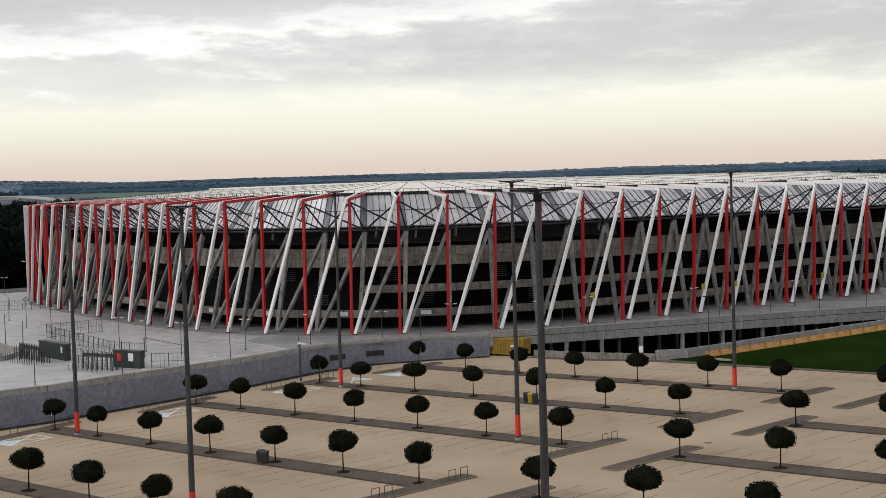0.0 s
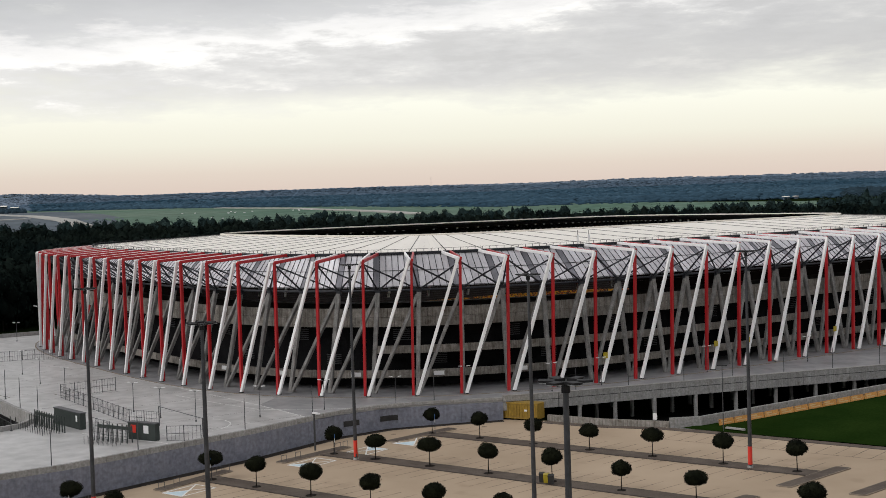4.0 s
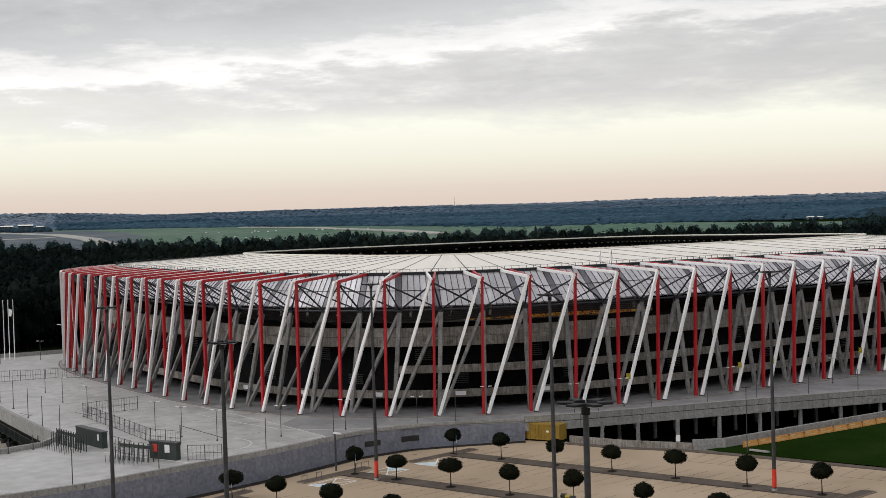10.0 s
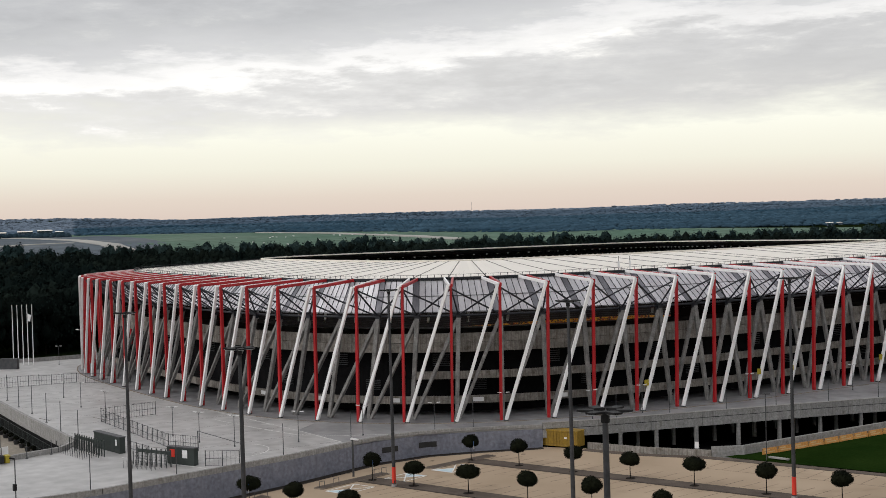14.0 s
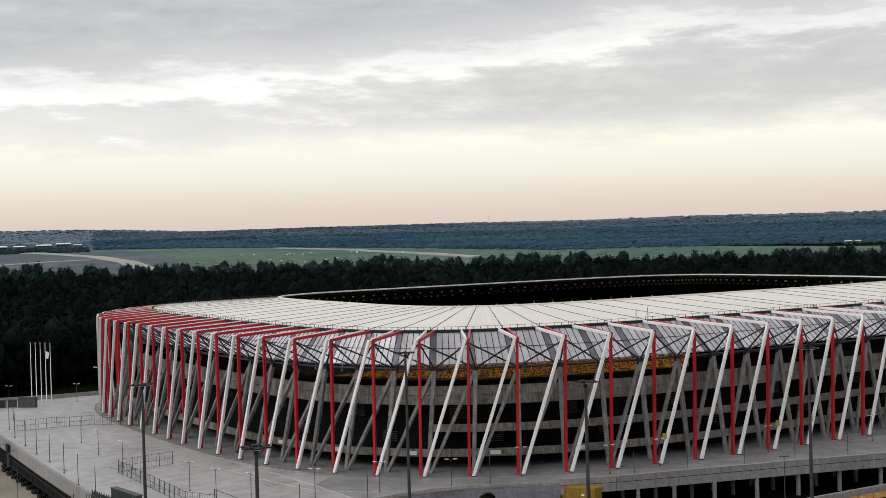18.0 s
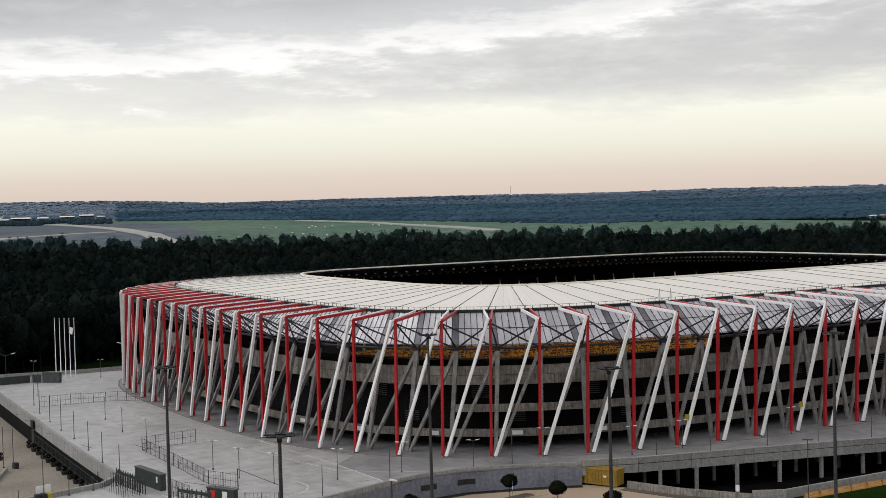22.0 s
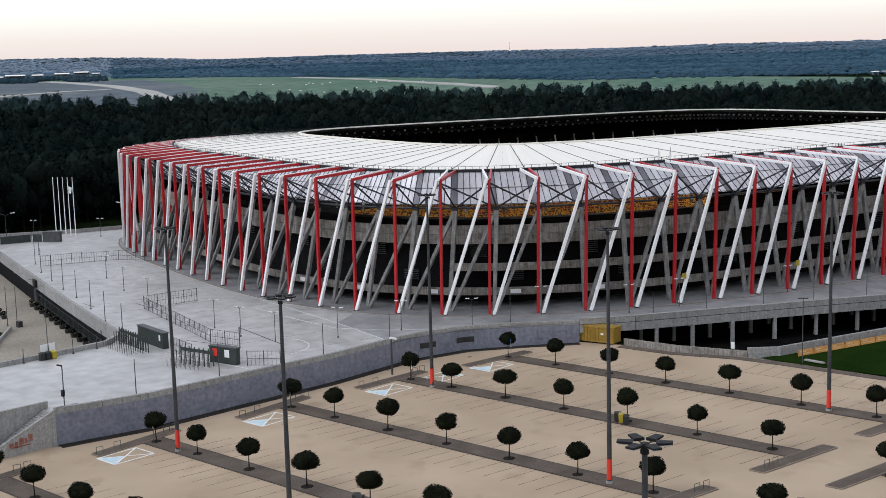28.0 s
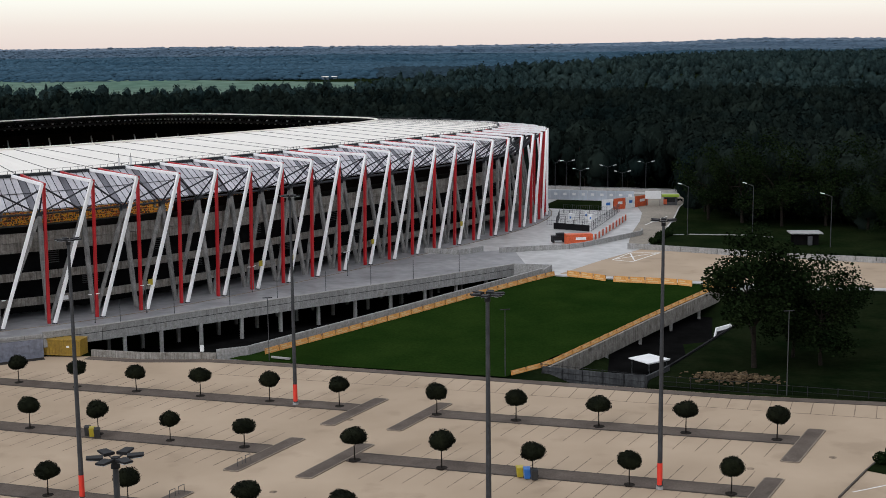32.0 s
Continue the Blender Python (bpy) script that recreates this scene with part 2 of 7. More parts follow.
MAST = material("galvanised_mast", ((0.045, 0.048, 0.054), (0.068, 0.071, 0.078)), 0.5, metal=0.5, scale=0.8, grain=3)
LAMPDARK = material("dark_lamp_housing", ((0.010, 0.010, 0.011), (0.018, 0.018, 0.02)), 0.65, scale=2, spec=0.2)
LAMPGLASS = material("lamp_glass", ((0.5, 0.52, 0.55), (0.6, 0.62, 0.65)), 0.15, scale=2)
POSTRED = material("red_band_paint", ((0.62, 0.03, 0.018), (0.7, 0.045, 0.022)), 0.5, scale=1)
YELLOW = material("yellow_container_paint", ((0.25, 0.155, 0.015), (0.31, 0.195, 0.02)), 0.5, scale=0.8, grain=3, streak=(2.5, (0.8, 0.76, 0.7)))
YELLOWBIN = material("yellow_bin_plastic", ((0.36, 0.28, 0.015), (0.42, 0.33, 0.02)), 0.4, scale=2)
BLUE = material("blue_sign", ((0.03, 0.13, 0.42), (0.04, 0.17, 0.5)), 0.4, scale=2)
SIGNWHITE = material("white_sign", ((0.72, 0.72, 0.72), (0.8, 0.8, 0.8)), 0.4, scale=2)
PAINT = material("white_road_paint", ((0.6, 0.6, 0.58), (0.74, 0.74, 0.72)), 0.7, scale=2, stain=(1.2, 0.58, (0.72, 0.7, 0.66)))
BAYBLUE = material("pale_blue_bay_paint", ((0.42, 0.55, 0.62), (0.52, 0.62, 0.67)), 0.7, scale=1.5, stain=(1.0, 0.55, (0.8, 0.8, 0.78)))
ORANGE = material("orange_banner", ((0.60, 0.27, 0.06), (0.70, 0.34, 0.09)), 0.6, scale=0.8, grain=4)
BANNERMARK = material("pale_banner_print", ((0.62, 0.42, 0.2), (0.7, 0.5, 0.26)), 0.6, scale=1)
ORANGERED = material("orange_red_panel", ((0.55, 0.09, 0.03), (0.64, 0.12, 0.04)), 0.5, scale=0.7, grain=3)
FENCE = material("fence_steel", ((0.05, 0.053, 0.058), (0.085, 0.088, 0.092)), 0.5, metal=0.4, scale=1)
DARKGREEN = material("dark_green_steel", ((0.018, 0.026, 0.024), (0.03, 0.04, 0.036)), 0.5, scale=1)
LIME = material("lime_roof", ((0.25, 0.36, 0.03), (0.3, 0.42, 0.04)), 0.5, scale=1)
ASPHALT = material("asphalt", ((0.045, 0.045, 0.048), (0.075, 0.075, 0.078)), 0.9, scale=0.2, grain=4)
SAND = material("sandy_paving", ((0.20, 0.175, 0.14), (0.28, 0.245, 0.20)), 0.9, scale=0.1, grain=2)
STONE = material("rubble_stone", ((0.055, 0.038, 0.022), (0.13, 0.092, 0.052)), 0.9, scale=1.5, island=0.4, spec=0.1)
RUST = material("dull_metal_roof", ((0.4, 0.4, 0.4), (0.5, 0.5, 0.5)), 0.4, metal=0.4, scale=0.8)


# haze is painted into these wood and field colours, bluer with distance
FARWOOD = material("haze_tinted_far_wood", ((0.026, 0.058, 0.088), (0.060, 0.108, 0.150)), 1.0, scale=0.0045, grain=0.035, island=0.16, spec=0.0, level=0.85)
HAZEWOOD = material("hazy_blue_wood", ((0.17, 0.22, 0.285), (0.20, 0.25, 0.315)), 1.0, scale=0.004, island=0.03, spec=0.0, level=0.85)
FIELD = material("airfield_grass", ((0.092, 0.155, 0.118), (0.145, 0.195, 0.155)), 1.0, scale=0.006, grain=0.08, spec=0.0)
TRACK = material("pale_airfield_track", ((0.30, 0.30, 0.28), (0.38, 0.37, 0.34)), 0.9, scale=0.05)

# near-black brown for the strip along the wall's foot
DARKEDGE = material("dark_edging", ((0.022, 0.019, 0.017), (0.04, 0.034, 0.03)), 0.9, scale=0.5, grain=4, spec=0.1)

PALEKERB = material("pale_concrete_kerb", ((0.26, 0.25, 0.235), (0.36, 0.35, 0.33)), 0.85, scale=1.2, grain=8)

# tint between forest and far wood, for a thinner haze
MIDWOOD = material("haze_tinted_mid_wood", ((0.020, 0.038, 0.052), (0.032, 0.052, 0.068)), 1.0, scale=0.006, grain=0.08, island=0.2, spec=0.0, level=0.7)

# brown cut to near black, holding the shade inside the stand
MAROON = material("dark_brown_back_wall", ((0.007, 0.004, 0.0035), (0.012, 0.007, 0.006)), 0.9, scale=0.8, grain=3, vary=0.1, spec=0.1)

# field greyed towards blue to stand in for haze
PLOUGH = material("haze_tinted_bare_field", ((0.105, 0.128, 0.150), (0.150, 0.165, 0.178)), 1.0, scale=0.008, grain=0.06, spec=0.0)

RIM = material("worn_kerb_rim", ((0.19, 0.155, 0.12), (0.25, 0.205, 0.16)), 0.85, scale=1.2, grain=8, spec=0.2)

# paler blue again: more haze mixed in for the farther hills
FARRIDGE = material("haze_tinted_ridge_wood", ((0.082, 0.125, 0.178), (0.115, 0.162, 0.215)), 1.0, scale=0.004, grain=0.06, island=0.10, spec=0.0, level=0.85)

# forest colour lifted and blued where haze would lie over it
HAZEFOREST = material("haze_tinted_forest_foliage", ((0.014, 0.026, 0.027), (0.026, 0.041, 0.038)), 1.0, scale=0.02, grain=0.3, island=0.4, spec=0.0)

SCRAWL = material("faded_red_spray_paint", ((0.22, 0.075, 0.05), (0.34, 0.13, 0.09)), 0.8, scale=3.0, grain=6)

# rough grass darkened once more so the colour holds its shade
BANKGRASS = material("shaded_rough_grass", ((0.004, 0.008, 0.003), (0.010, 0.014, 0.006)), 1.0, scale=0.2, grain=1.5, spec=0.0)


def seat_material():
    m = material("mixed_seats", ((0.4, 0.2, 0.02), (0.5, 0.26, 0.03)), 0.5)
    nodes, links = m.node_tree.nodes, m.node_tree.links
    geo = nodes.new("ShaderNodeNewGeometry")
    snap = nodes.new("ShaderNodeVectorMath")
    snap.operation = "SNAP"
    snap.inputs[1].default_value = (0.42, 0.42, 0.42)
    links.new(geo.outputs["Position"], snap.inputs[0])
    w = nodes.new("ShaderNodeTexWhiteNoise")
    links.new(snap.outputs[0], w.inputs["Vector"])
    r = nodes.new("ShaderNodeValToRGB")
    r.color_ramp.interpolation = "CONSTANT"
    e = r.color_ramp.elements
    e[0].color, e[1].color, e[1].position = (0.50, 0.24, 0.015, 1), (0.26, 0.05, 0.012, 1), 0.42
    n = e.new(0.66)
    n.color = (0.03, 0.018, 0.012, 1)
    links.new(w.outputs["Value"], r.inputs[0])
    links.new(r.outputs[0], nodes["Principled BSDF"].inputs["Base Color"])
    return m


SEATS = seat_material()
# seat colour taken down to black for the shade under the roof
UPSEATS = material("roof_shaded_seats", ((0.006, 0.0035, 0.003), (0.014, 0.007, 0.005)), 0.7, scale=1.5, grain=5)


# ---- building tools ----
from mathutils.geometry import tessellate_polygon

class Geo:
    """Vertices and faces gathered before they become one mesh."""

    def __init__(self):
        self.v, self.f = [], []

    def poly(self, pts):
        n = len(self.v)
        self.v += [tuple(p) for p in pts]
        self.f.append(tuple(range(n, n + len(pts))))
        return self

    def hexa(self, low, high):
        """A solid between two rings of points with the same count, low and high."""
        n, k = len(self.v), len(low)
        self.v += [tuple(p) for p in low] + [tuple(p) for p in high]
        self.f.append(tuple(range(n + k - 1, n - 1, -1)))
        self.f.append(tuple(range(n + k, n + 2 * k)))
        for i in range(k):
            j = (i + 1) % k
            self.f.append((n + i, n + j, n + k + j, n + k + i))
        return self

    def box(self, c, s, turn=0.0):
        ca, sa = math.cos(turn), math.sin(turn)
        ring = []
        for x, y in ((-1, -1), (1, -1), (1, 1), (-1, 1)):
            px, py = x * s[0] / 2, y * s[1] / 2
            ring.append((c[0] + px * ca - py * sa, c[1] + px * sa + py * ca))
        return self.hexa([(x, y, c[2] - s[2] / 2) for x, y in ring], [(x, y, c[2] + s[2] / 2) for x, y in ring])

    def beam(self, p, q, w, h=None, w2=None, h2=None, side=None):
        """A bar of rectangular section from p to q, tapering to w2 x h2."""
        p, q = Vector(p), Vector(q)
        h = h or w
        w2, h2 = w2 or w, h2 or h
        d = (q - p).normalized()
        a = Vector(side) if side is not None else (d.cross(Vector((0, 0, 1))) if abs(d.z) < 0.98 else Vector((1, 0, 0)))
        a = (a - d * a.dot(d)).normalized()
        b = a.cross(d)
        c = 0.18

        def ring(o, w, h):
            pts = []
            for sx, sy in ((-1, -1), (1, -1), (1, 1), (-1, 1)):
                first, second = ((1 - c, 1), (1, 1 - c)) if sx * sy < 0 else ((1, 1 - c), (1 - c, 1))
                for fx, fy in (first, second):
                    pts.append(o + a * (sx * fx * w / 2) + b * (sy * fy * h / 2))
            return pts

        return self.hexa(ring(p, w, h), ring(q, w2, h2))

    def tube(self, p, q, r, r2=None, n=8):
        p, q = Vector(p), Vector(q)
        r2 = r if r2 is None else r2
        d = (q - p).normalized()
        a = (d.cross(Vector((0, 0, 1))) if abs(d.z) < 0.98 else Vector((1, 0, 0))).normalized()
        b = d.cross(a)
        ring = [(math.cos(2 * math.pi * i / n), math.sin(2 * math.pi * i / n)) for i in range(n)]
        return self.hexa([p + a * (x * r) + b * (y * r) for x, y in ring], [q + a * (x * r2) + b * (y * r2) for x, y in ring])

    def slab(self, outline, top, bottom):
        """A prism over a plan outline; top and bottom are heights or functions of x and y."""
        ft = top if callable(top) else (lambda x, y: top)
        fb = bottom if callable(bottom) else (lambda x, y: bottom)
        return self.hexa([(x, y, fb(x, y)) for x, y in outline], [(x, y, ft(x, y)) for x, y in outline])

    def wall(self, line, thick, top, bottom):
        """A wall of even thickness along a plan line."""
        ft = top if callable(top) else (lambda x, y: top)
        fb = bottom if callable(bottom) else (lambda x, y: bottom)
        n = len(line)
        left, right = [], []
        for i, (x, y) in enumerate(line):
            ax, ay = line[max(i - 1, 0)]
            bx, by = line[min(i + 1, n - 1)]
            d = math.hypot(bx - ax, by - ay)
            nx, ny = -(by - ay) / d * thick / 2, (bx - ax) / d * thick / 2
            left.append((x + nx, y + ny))
            right.append((x - nx, y - ny))
        s = len(self.v)
        for (lx, ly), (rx, ry) in zip(left, right):
            self.v += [(lx, ly, fb(lx, ly)), (rx, ry, fb(rx, ry)), (rx, ry, ft(rx, ry)), (lx, ly, ft(lx, ly))]
        for i in range(n - 1):
            a, b = s + 4 * i, s + 4 * i + 4
            for j in range(4):
                k = (j + 1) % 4
                self.f.append((a + j, a + k, b + k, b + j))
        self.f.append((s, s + 3, s + 2, s + 1))
        e = s + 4 * (n - 1)
        self.f.append((e, e + 1, e + 2, e + 3))
        return self

    def mesh(self, name, mat, origin=(0, 0, 0), smooth=False):
        me = bpy.data.meshes.new(name)
        ox, oy, oz = origin
        me.from_pydata([(x - ox, y - oy, z - oz) for x, y, z in self.v], [], self.f)
        me.materials.append(mat)
        if smooth:
            me.shade_smooth()
        me.validate()
        me.update()
        return me


def thing(name, at=(0, 0, 0), label="", category="", group="", kind="", data=None):
    ob = new(name, data)
    ob.location = at
    if data is None:
        ob.empty_display_size = 0.5
    return tagged(ob, label, category, group, kind)


def world_place(ob):
    x = Vector((0, 0, 0))
    while ob is not None:
        x += ob.location
        ob = ob.parent
    return x


def part(name, geo, mat, parent, label="", smooth=False):
    """One mesh under a thing or a part. geo is in world places."""
    me = geo.mesh(name, mat, world_place(parent), smooth) if isinstance(geo, Geo) else geo
    ob = new(name, me)
    ob.parent = parent
    if label:
        ob["label"] = label
    return ob


def solid(name, geo, mat, label="", category="", group="", kind="", smooth=False):
    """One thing that is a single mesh, with its origin at its base."""
    v = np.array(geo.v)
    o = (float(v[:, 0].mean()), float(v[:, 1].mean()), float(v[:, 2].min()))
    ob = thing(name, o, label, category, group, kind, geo.mesh(name, mat, o, smooth))
    return ob


def lot(x, y):
    """Height of the sloping car park."""
    return 0.0163 * (x + 85) + 0.0103 * (y - 115)


PLAZA_Z = 2.87

# the stadium's oval plan
CX, CY, TH, RA, RB, PN = -193.86, 265.21, 1.31205, 117.256, 96.151, 3.439


def oval(t, inset=0.0):
    """A point of the oval plan at the angle t, set in by so many metres."""
    c, s = math.cos(t), math.sin(t)
    u = (RA - inset) * math.copysign(abs(c) ** (2 / PN), c)
    v = (RB - inset) * math.copysign(abs(s) ** (2 / PN), s)
    return Vector((CX + u * math.cos(TH) - v * math.sin(TH), CY + u * math.sin(TH) + v * math.cos(TH), 0))
# ---- ground, car park, plaza ----
def smooth(a, b, x):
    x = min(max((x - a) / (b - a), 0.0), 1.0)
    return x * x * (3 - 2 * x)


# height of the land by distance: level woods, a rise to the airfield, wooded hills
PROFILE = ((0, 420, 800, 1000, 1150, 1300, 2200, 2400, 3000, 3600, 4700), (0.5, 0.5, 6, 14, 26.5, 30, 36, 38, 47, 59, 83))


def bowl(x, y):
    """Below 1 inside the stadium's stands."""
    qx, qy = x - CX, y - CY
    u, v = qx * math.cos(TH) + qy * math.sin(TH), -qx * math.sin(TH) + qy * math.cos(TH)
    return abs(u / (RA - 12)) ** PN + abs(v / (RB - 12)) ** PN


def land(x, y):
    """The bare land: the car park's slope near by, level woods, and low hills far off."""
    d = math.hypot(x, y)
    z = min(max(lot(x, y), -2.2), 2.2) - 0.25
    z = z * (1 - smooth(260, 420, d)) + 0.5 * smooth(260, 420, d)
    z -= 4.2 * smooth(0, 1, (x + 128) / 12) * smooth(0, 1, (-62 - x) / 10) * smooth(0, 1, (y - 166) / 8) * smooth(0, 1, (262 - y) / 12)
    z -= 3.2 * smooth(0, 1, (x + 48) / 6) * smooth(0, 1, (-22 - x) / 8) * smooth(0, 1, (y - 165) / 4) * smooth(0, 1, (236 - y) / 8)
    q = bowl(x, y)
    z -= 3.2 * (1 - smooth(0.55, 0.95, q))
    if d > 420:
        far = noise.fractal(Vector((x * 0.0009, y * 0.0009, 3.1)), 1.0, 2.0, 4)
        b = math.degrees(math.atan2(-x, y))
        ridge = (13 * smooth(53, 59, b) + 11 * smooth(-14, -6, -b)) * smooth(2900, 4500, d)
        z = ridge + float(np.interp(d, PROFILE[0], PROFILE[1])) + smooth(2300, 4200, d) * 9 * far + smooth(500, 900, d) * 1.2 * far
    return z


def ground_sheet():
    g = Geo()
    radii = [0.01, 30, 55, 75, 90, 105, 120, 135, 150, 165, 180, 195, 210, 225, 240, 260, 280, 300, 330, 370, 420, 500, 600, 720, 860, 930, 1000, 1075, 1150, 1220, 1300, 1450, 1600, 1750, 1900, 2100, 2500, 2900, 3300, 3700, 4100, 4500, 4800]
    n = 180
    for r in radii:
        for i in range(n):
            a = 2 * math.pi * i / n
            x, y = -math.sin(a) * r, math.cos(a) * r
            g.v.append((x, y, land(x, y)))
    for k in range(len(radii) - 1):
        for i in range(n):
            j = (i + 1) % n
            g.f.append((k * n + i, k * n + j, (k + 1) * n + j, (k + 1) * n + i))
    return g


tagged(new("ground", ground_sheet().mesh("ground", ROUGHGRASS, smooth=True)), "dark rough grass and woodland floor running to low hills", "ground", kind="structure")

# the car park: one sloping sheet of beige pavers
LOT = [(-150, 20), (60, 20), (60, 130), (8, 163.2), (-19, 161.6), (-58, 162.8), (-89, 163.4), (-96, 163.2), (-106.6, 160.6), (-116, 160.4), (-123, 158.6), (-130, 152.1), (-136, 145), (-138.8, 136), (-137.8, 119), (-139.5, 101), (-140.5, 88), (-141, 77), (-146, 70), (-150, 60)]
car_park = tagged(new("car_park", Geo().slab(LOT, lot, lambda x, y: lot(x, y) - 0.5).mesh("car_park", PAVING)), "beige block-paved car park with dark bay lines", "car park", kind="structure")

ROWS = [46.0, 65.4, 85.4, 105.9, 125.6, 144.0]


def lane(y):
    """Left side of the lane that crosses the car park, at height y of the plan."""
    return -68.4 + (y - 117.4) * 0.255


def lot_piece(name, outline, rise, mat, label=""):
    return part(name, Geo().slab(outline, lambda x, y: lot(x, y) + rise, lambda x, y: lot(x, y) - 0.2), mat, car_park, label)


def bar(x0, lean, y0, y1, w, cut=0.25):
    """Outline of a slim island of that width from y0 to y1 with its lower corner at x0, leaning sideways, its corners cut."""
    q = lambda x, y: (x0 + x + lean * (y - y0), y)
    return [q(cut, y0), q(w - cut, y0), q(w, y0 + cut), q(w, y1 - cut), q(w - cut, y1), q(cut, y1), q(0, y1 - cut), q(0, y0 + cut)]


def head(kind, y):
    """Lower corner and lean of an end island in the row y: at the wall, on both sides of the lane, at the far end."""
    if kind == "wall":
        return float(np.interp(y, (46, 85.4, 105.9, 125.6, 144), (-136.2, -134.7, -133.5, -132.0, -128.3))), float(np.interp(y, (85.4, 105.9, 125.6, 144), (-0.10, -0.085, 0.05, 0.13)))
    return {"lane_left": -65.8, "lane_right": -57.0, "far_end": -11.3}[kind] + (y - 144) * 0.16, 0.157


for y in ROWS:
    for first, last in (("wall", "lane_left"), ("lane_right", "far_end")):
        (xa, la), (xb, lb) = head(first, y), head(last, y)
        x0, x1 = xa + 1.9 + la * 8, xb + 0.1 + lb * 8
        lot_piece("planting_strip", [(x0, y - 1.45), (x1, y - 1.45), (x1, y + 1.45), (x0, y + 1.45)], 0.10, ISLAND)
        for side in (-1, 1):
            lot_piece("kerb", [(x0, y + side * 1.45 - 0.08), (x1, y + side * 1.45 - 0.08), (x1, y + side * 1.45 + 0.08), (x0, y + side * 1.45 + 0.08)], 0.115, KERB)
        for hx, lean in ((xa, la), (xb, lb)):
            lot_piece("island_kerb", bar(hx - 0.02, lean, y - 8.0, y + 4.8, 2.04), 0.118, RIM)
            lot_piece("island_head", bar(hx + 0.12, lean, y - 7.86, y + 4.66, 1.76), 0.13, ISLAND)

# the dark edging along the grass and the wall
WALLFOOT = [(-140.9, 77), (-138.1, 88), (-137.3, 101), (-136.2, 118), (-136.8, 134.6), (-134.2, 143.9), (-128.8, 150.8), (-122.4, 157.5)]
for line, mat in (([(-96, 162.2), (-89, 162.4), (-58, 161.9), (-19, 160.6), (8, 162.4), (30, 150)], ISLAND), (WALLFOOT, DARKEDGE), ([(-116, 159.4), (-106.6, 159.6), (-96, 162.2)], ISLAND)):
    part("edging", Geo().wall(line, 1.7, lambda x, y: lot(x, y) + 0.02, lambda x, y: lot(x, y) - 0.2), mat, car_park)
    if mat is ISLAND:
        part("kerb", Geo().wall([(x, y - 0.9) for x, y in line], 0.14, lambda x, y: lot(x, y) + 0.06, lambda x, y: lot(x, y) - 0.2), KERB, car_park)

# bay lines, a dark row of pavers each
bays = Geo()
rng = random.Random(5)
for y in ROWS:
    for side in (-1, 1):
        x = -127.0
        while x < -11:
            ya, yb = y + side * 1.6, y + side * 6.6
            r = lane(y) + 1.6
            if not (r - 4.2 < x < r + 12.4):
                lo, hi, s = min(ya, yb), max(ya, yb), 0.157
                bays.slab([(x - 0.06 + s * (lo - y), lo), (x + 0.06 + s * (lo - y), lo), (x + 0.06 + s * (hi - y), hi), (x - 0.06 + s * (hi - y), hi)], lambda a, b: lot(a, b) + 0.006, lambda a, b: lot(a, b) - 0.05)
            x += 2.5
x = -92.0
while x < 6:
    bays.slab([(x - 0.06, 155.2), (x + 0.06, 155.2), (x + 0.06, 160.6), (x - 0.06, 160.6)], lambda a, b: lot(a, b) + 0.006, lambda a, b: lot(a, b) - 0.05)
    x += 2.5
bays.slab([(-94, 155.1), (6, 155.1), (6, 155.25), (-94, 155.25)], lambda a, b: lot(a, b) + 0.006, lambda a, b: lot(a, b) - 0.05)
bl = part("bay_lines", bays, JOINT, car_park, "dark rows of pavers between parking bays")
bl["kind"] = "stuff"

# marked bays for disabled drivers beside the first islands: a crossed white frame with one blue field
for y, side in [(y, -1) for y in ROWS[1:]] + [(125.6, 1)]:
    x0 = float(np.interp(y, (65, 85.4, 105.9, 125.6, 144), (-133.6, -132.5, -130.9, -128.9, -126.1)))
    x1, y0, y1 = x0 + 4.0, y - 8.4, y - 3.0
    if side > 0:
        x0, x1, y0, y1 = x0 + 1.1, x1 + 1.1, y + 6.4, y + 1.8
    mid = ((x0 + x1) / 2, (y0 + y1) / 2)
    lot_piece("blue_bay_field", [(x0, y0), (x1, y0), mid] if side < 0 else [mid, (x1, y0), (x0, y0)], 0.004, BAYBLUE, "worn pale blue painted field")
    for a, b in (((x0, y0), (x1, y0)), ((x1, y0), (x1, y1)), ((x1, y1), (x0, y1)), ((x0, y1), (x0, y0)), ((x0, y0), (x1, y1)), ((x0, y1), (x1, y0))):
        part("bay_marking", Geo().wall([a, b], 0.2, lambda x, y: lot(x, y) + 0.010, lambda x, y: lot(x, y) - 0.05), PAINT, car_park)
# drain covers
for x, y in ((-137.5, 90.5), (-137, 112), (-135.6, 128), (-131, 141), (-127, 147), (-122, 152), (-63, 139), (-60, 113), (-6, 139), (-14, 133), (-62, 100), (-34, 152), (-58, 153), (-45, 152)):
    g = Geo()
    g.tube((x, y, lot(x, y) - 0.1), (x, y, lot(x, y) + 0.012), 0.42, n=14)
    part("drain_cover", g, JOINT, car_park)

# ---- plaza: a raised deck round the stadium ----
EDGE = [(-143.6, 60), (-142.0, 77), (-139.2, 88), (-138.4, 101), (-137.3, 118), (-137.9, 135), (-135.2, 144.5), (-129.6, 151.6), (-123.2, 158.4), (-117.3, 166.2), (-109.0, 180.3), (-98.4, 198.2), (-83.5, 222), (-73.0, 240.6)]
PLAZA_SIDE = [(-280, 140.5), (-240, 127.5), (-209, 117.5), (-186, 110.4), (-175, 107.4), (-171.2, 103.2), (-170.7, 84.6), (-170.4, 60)]
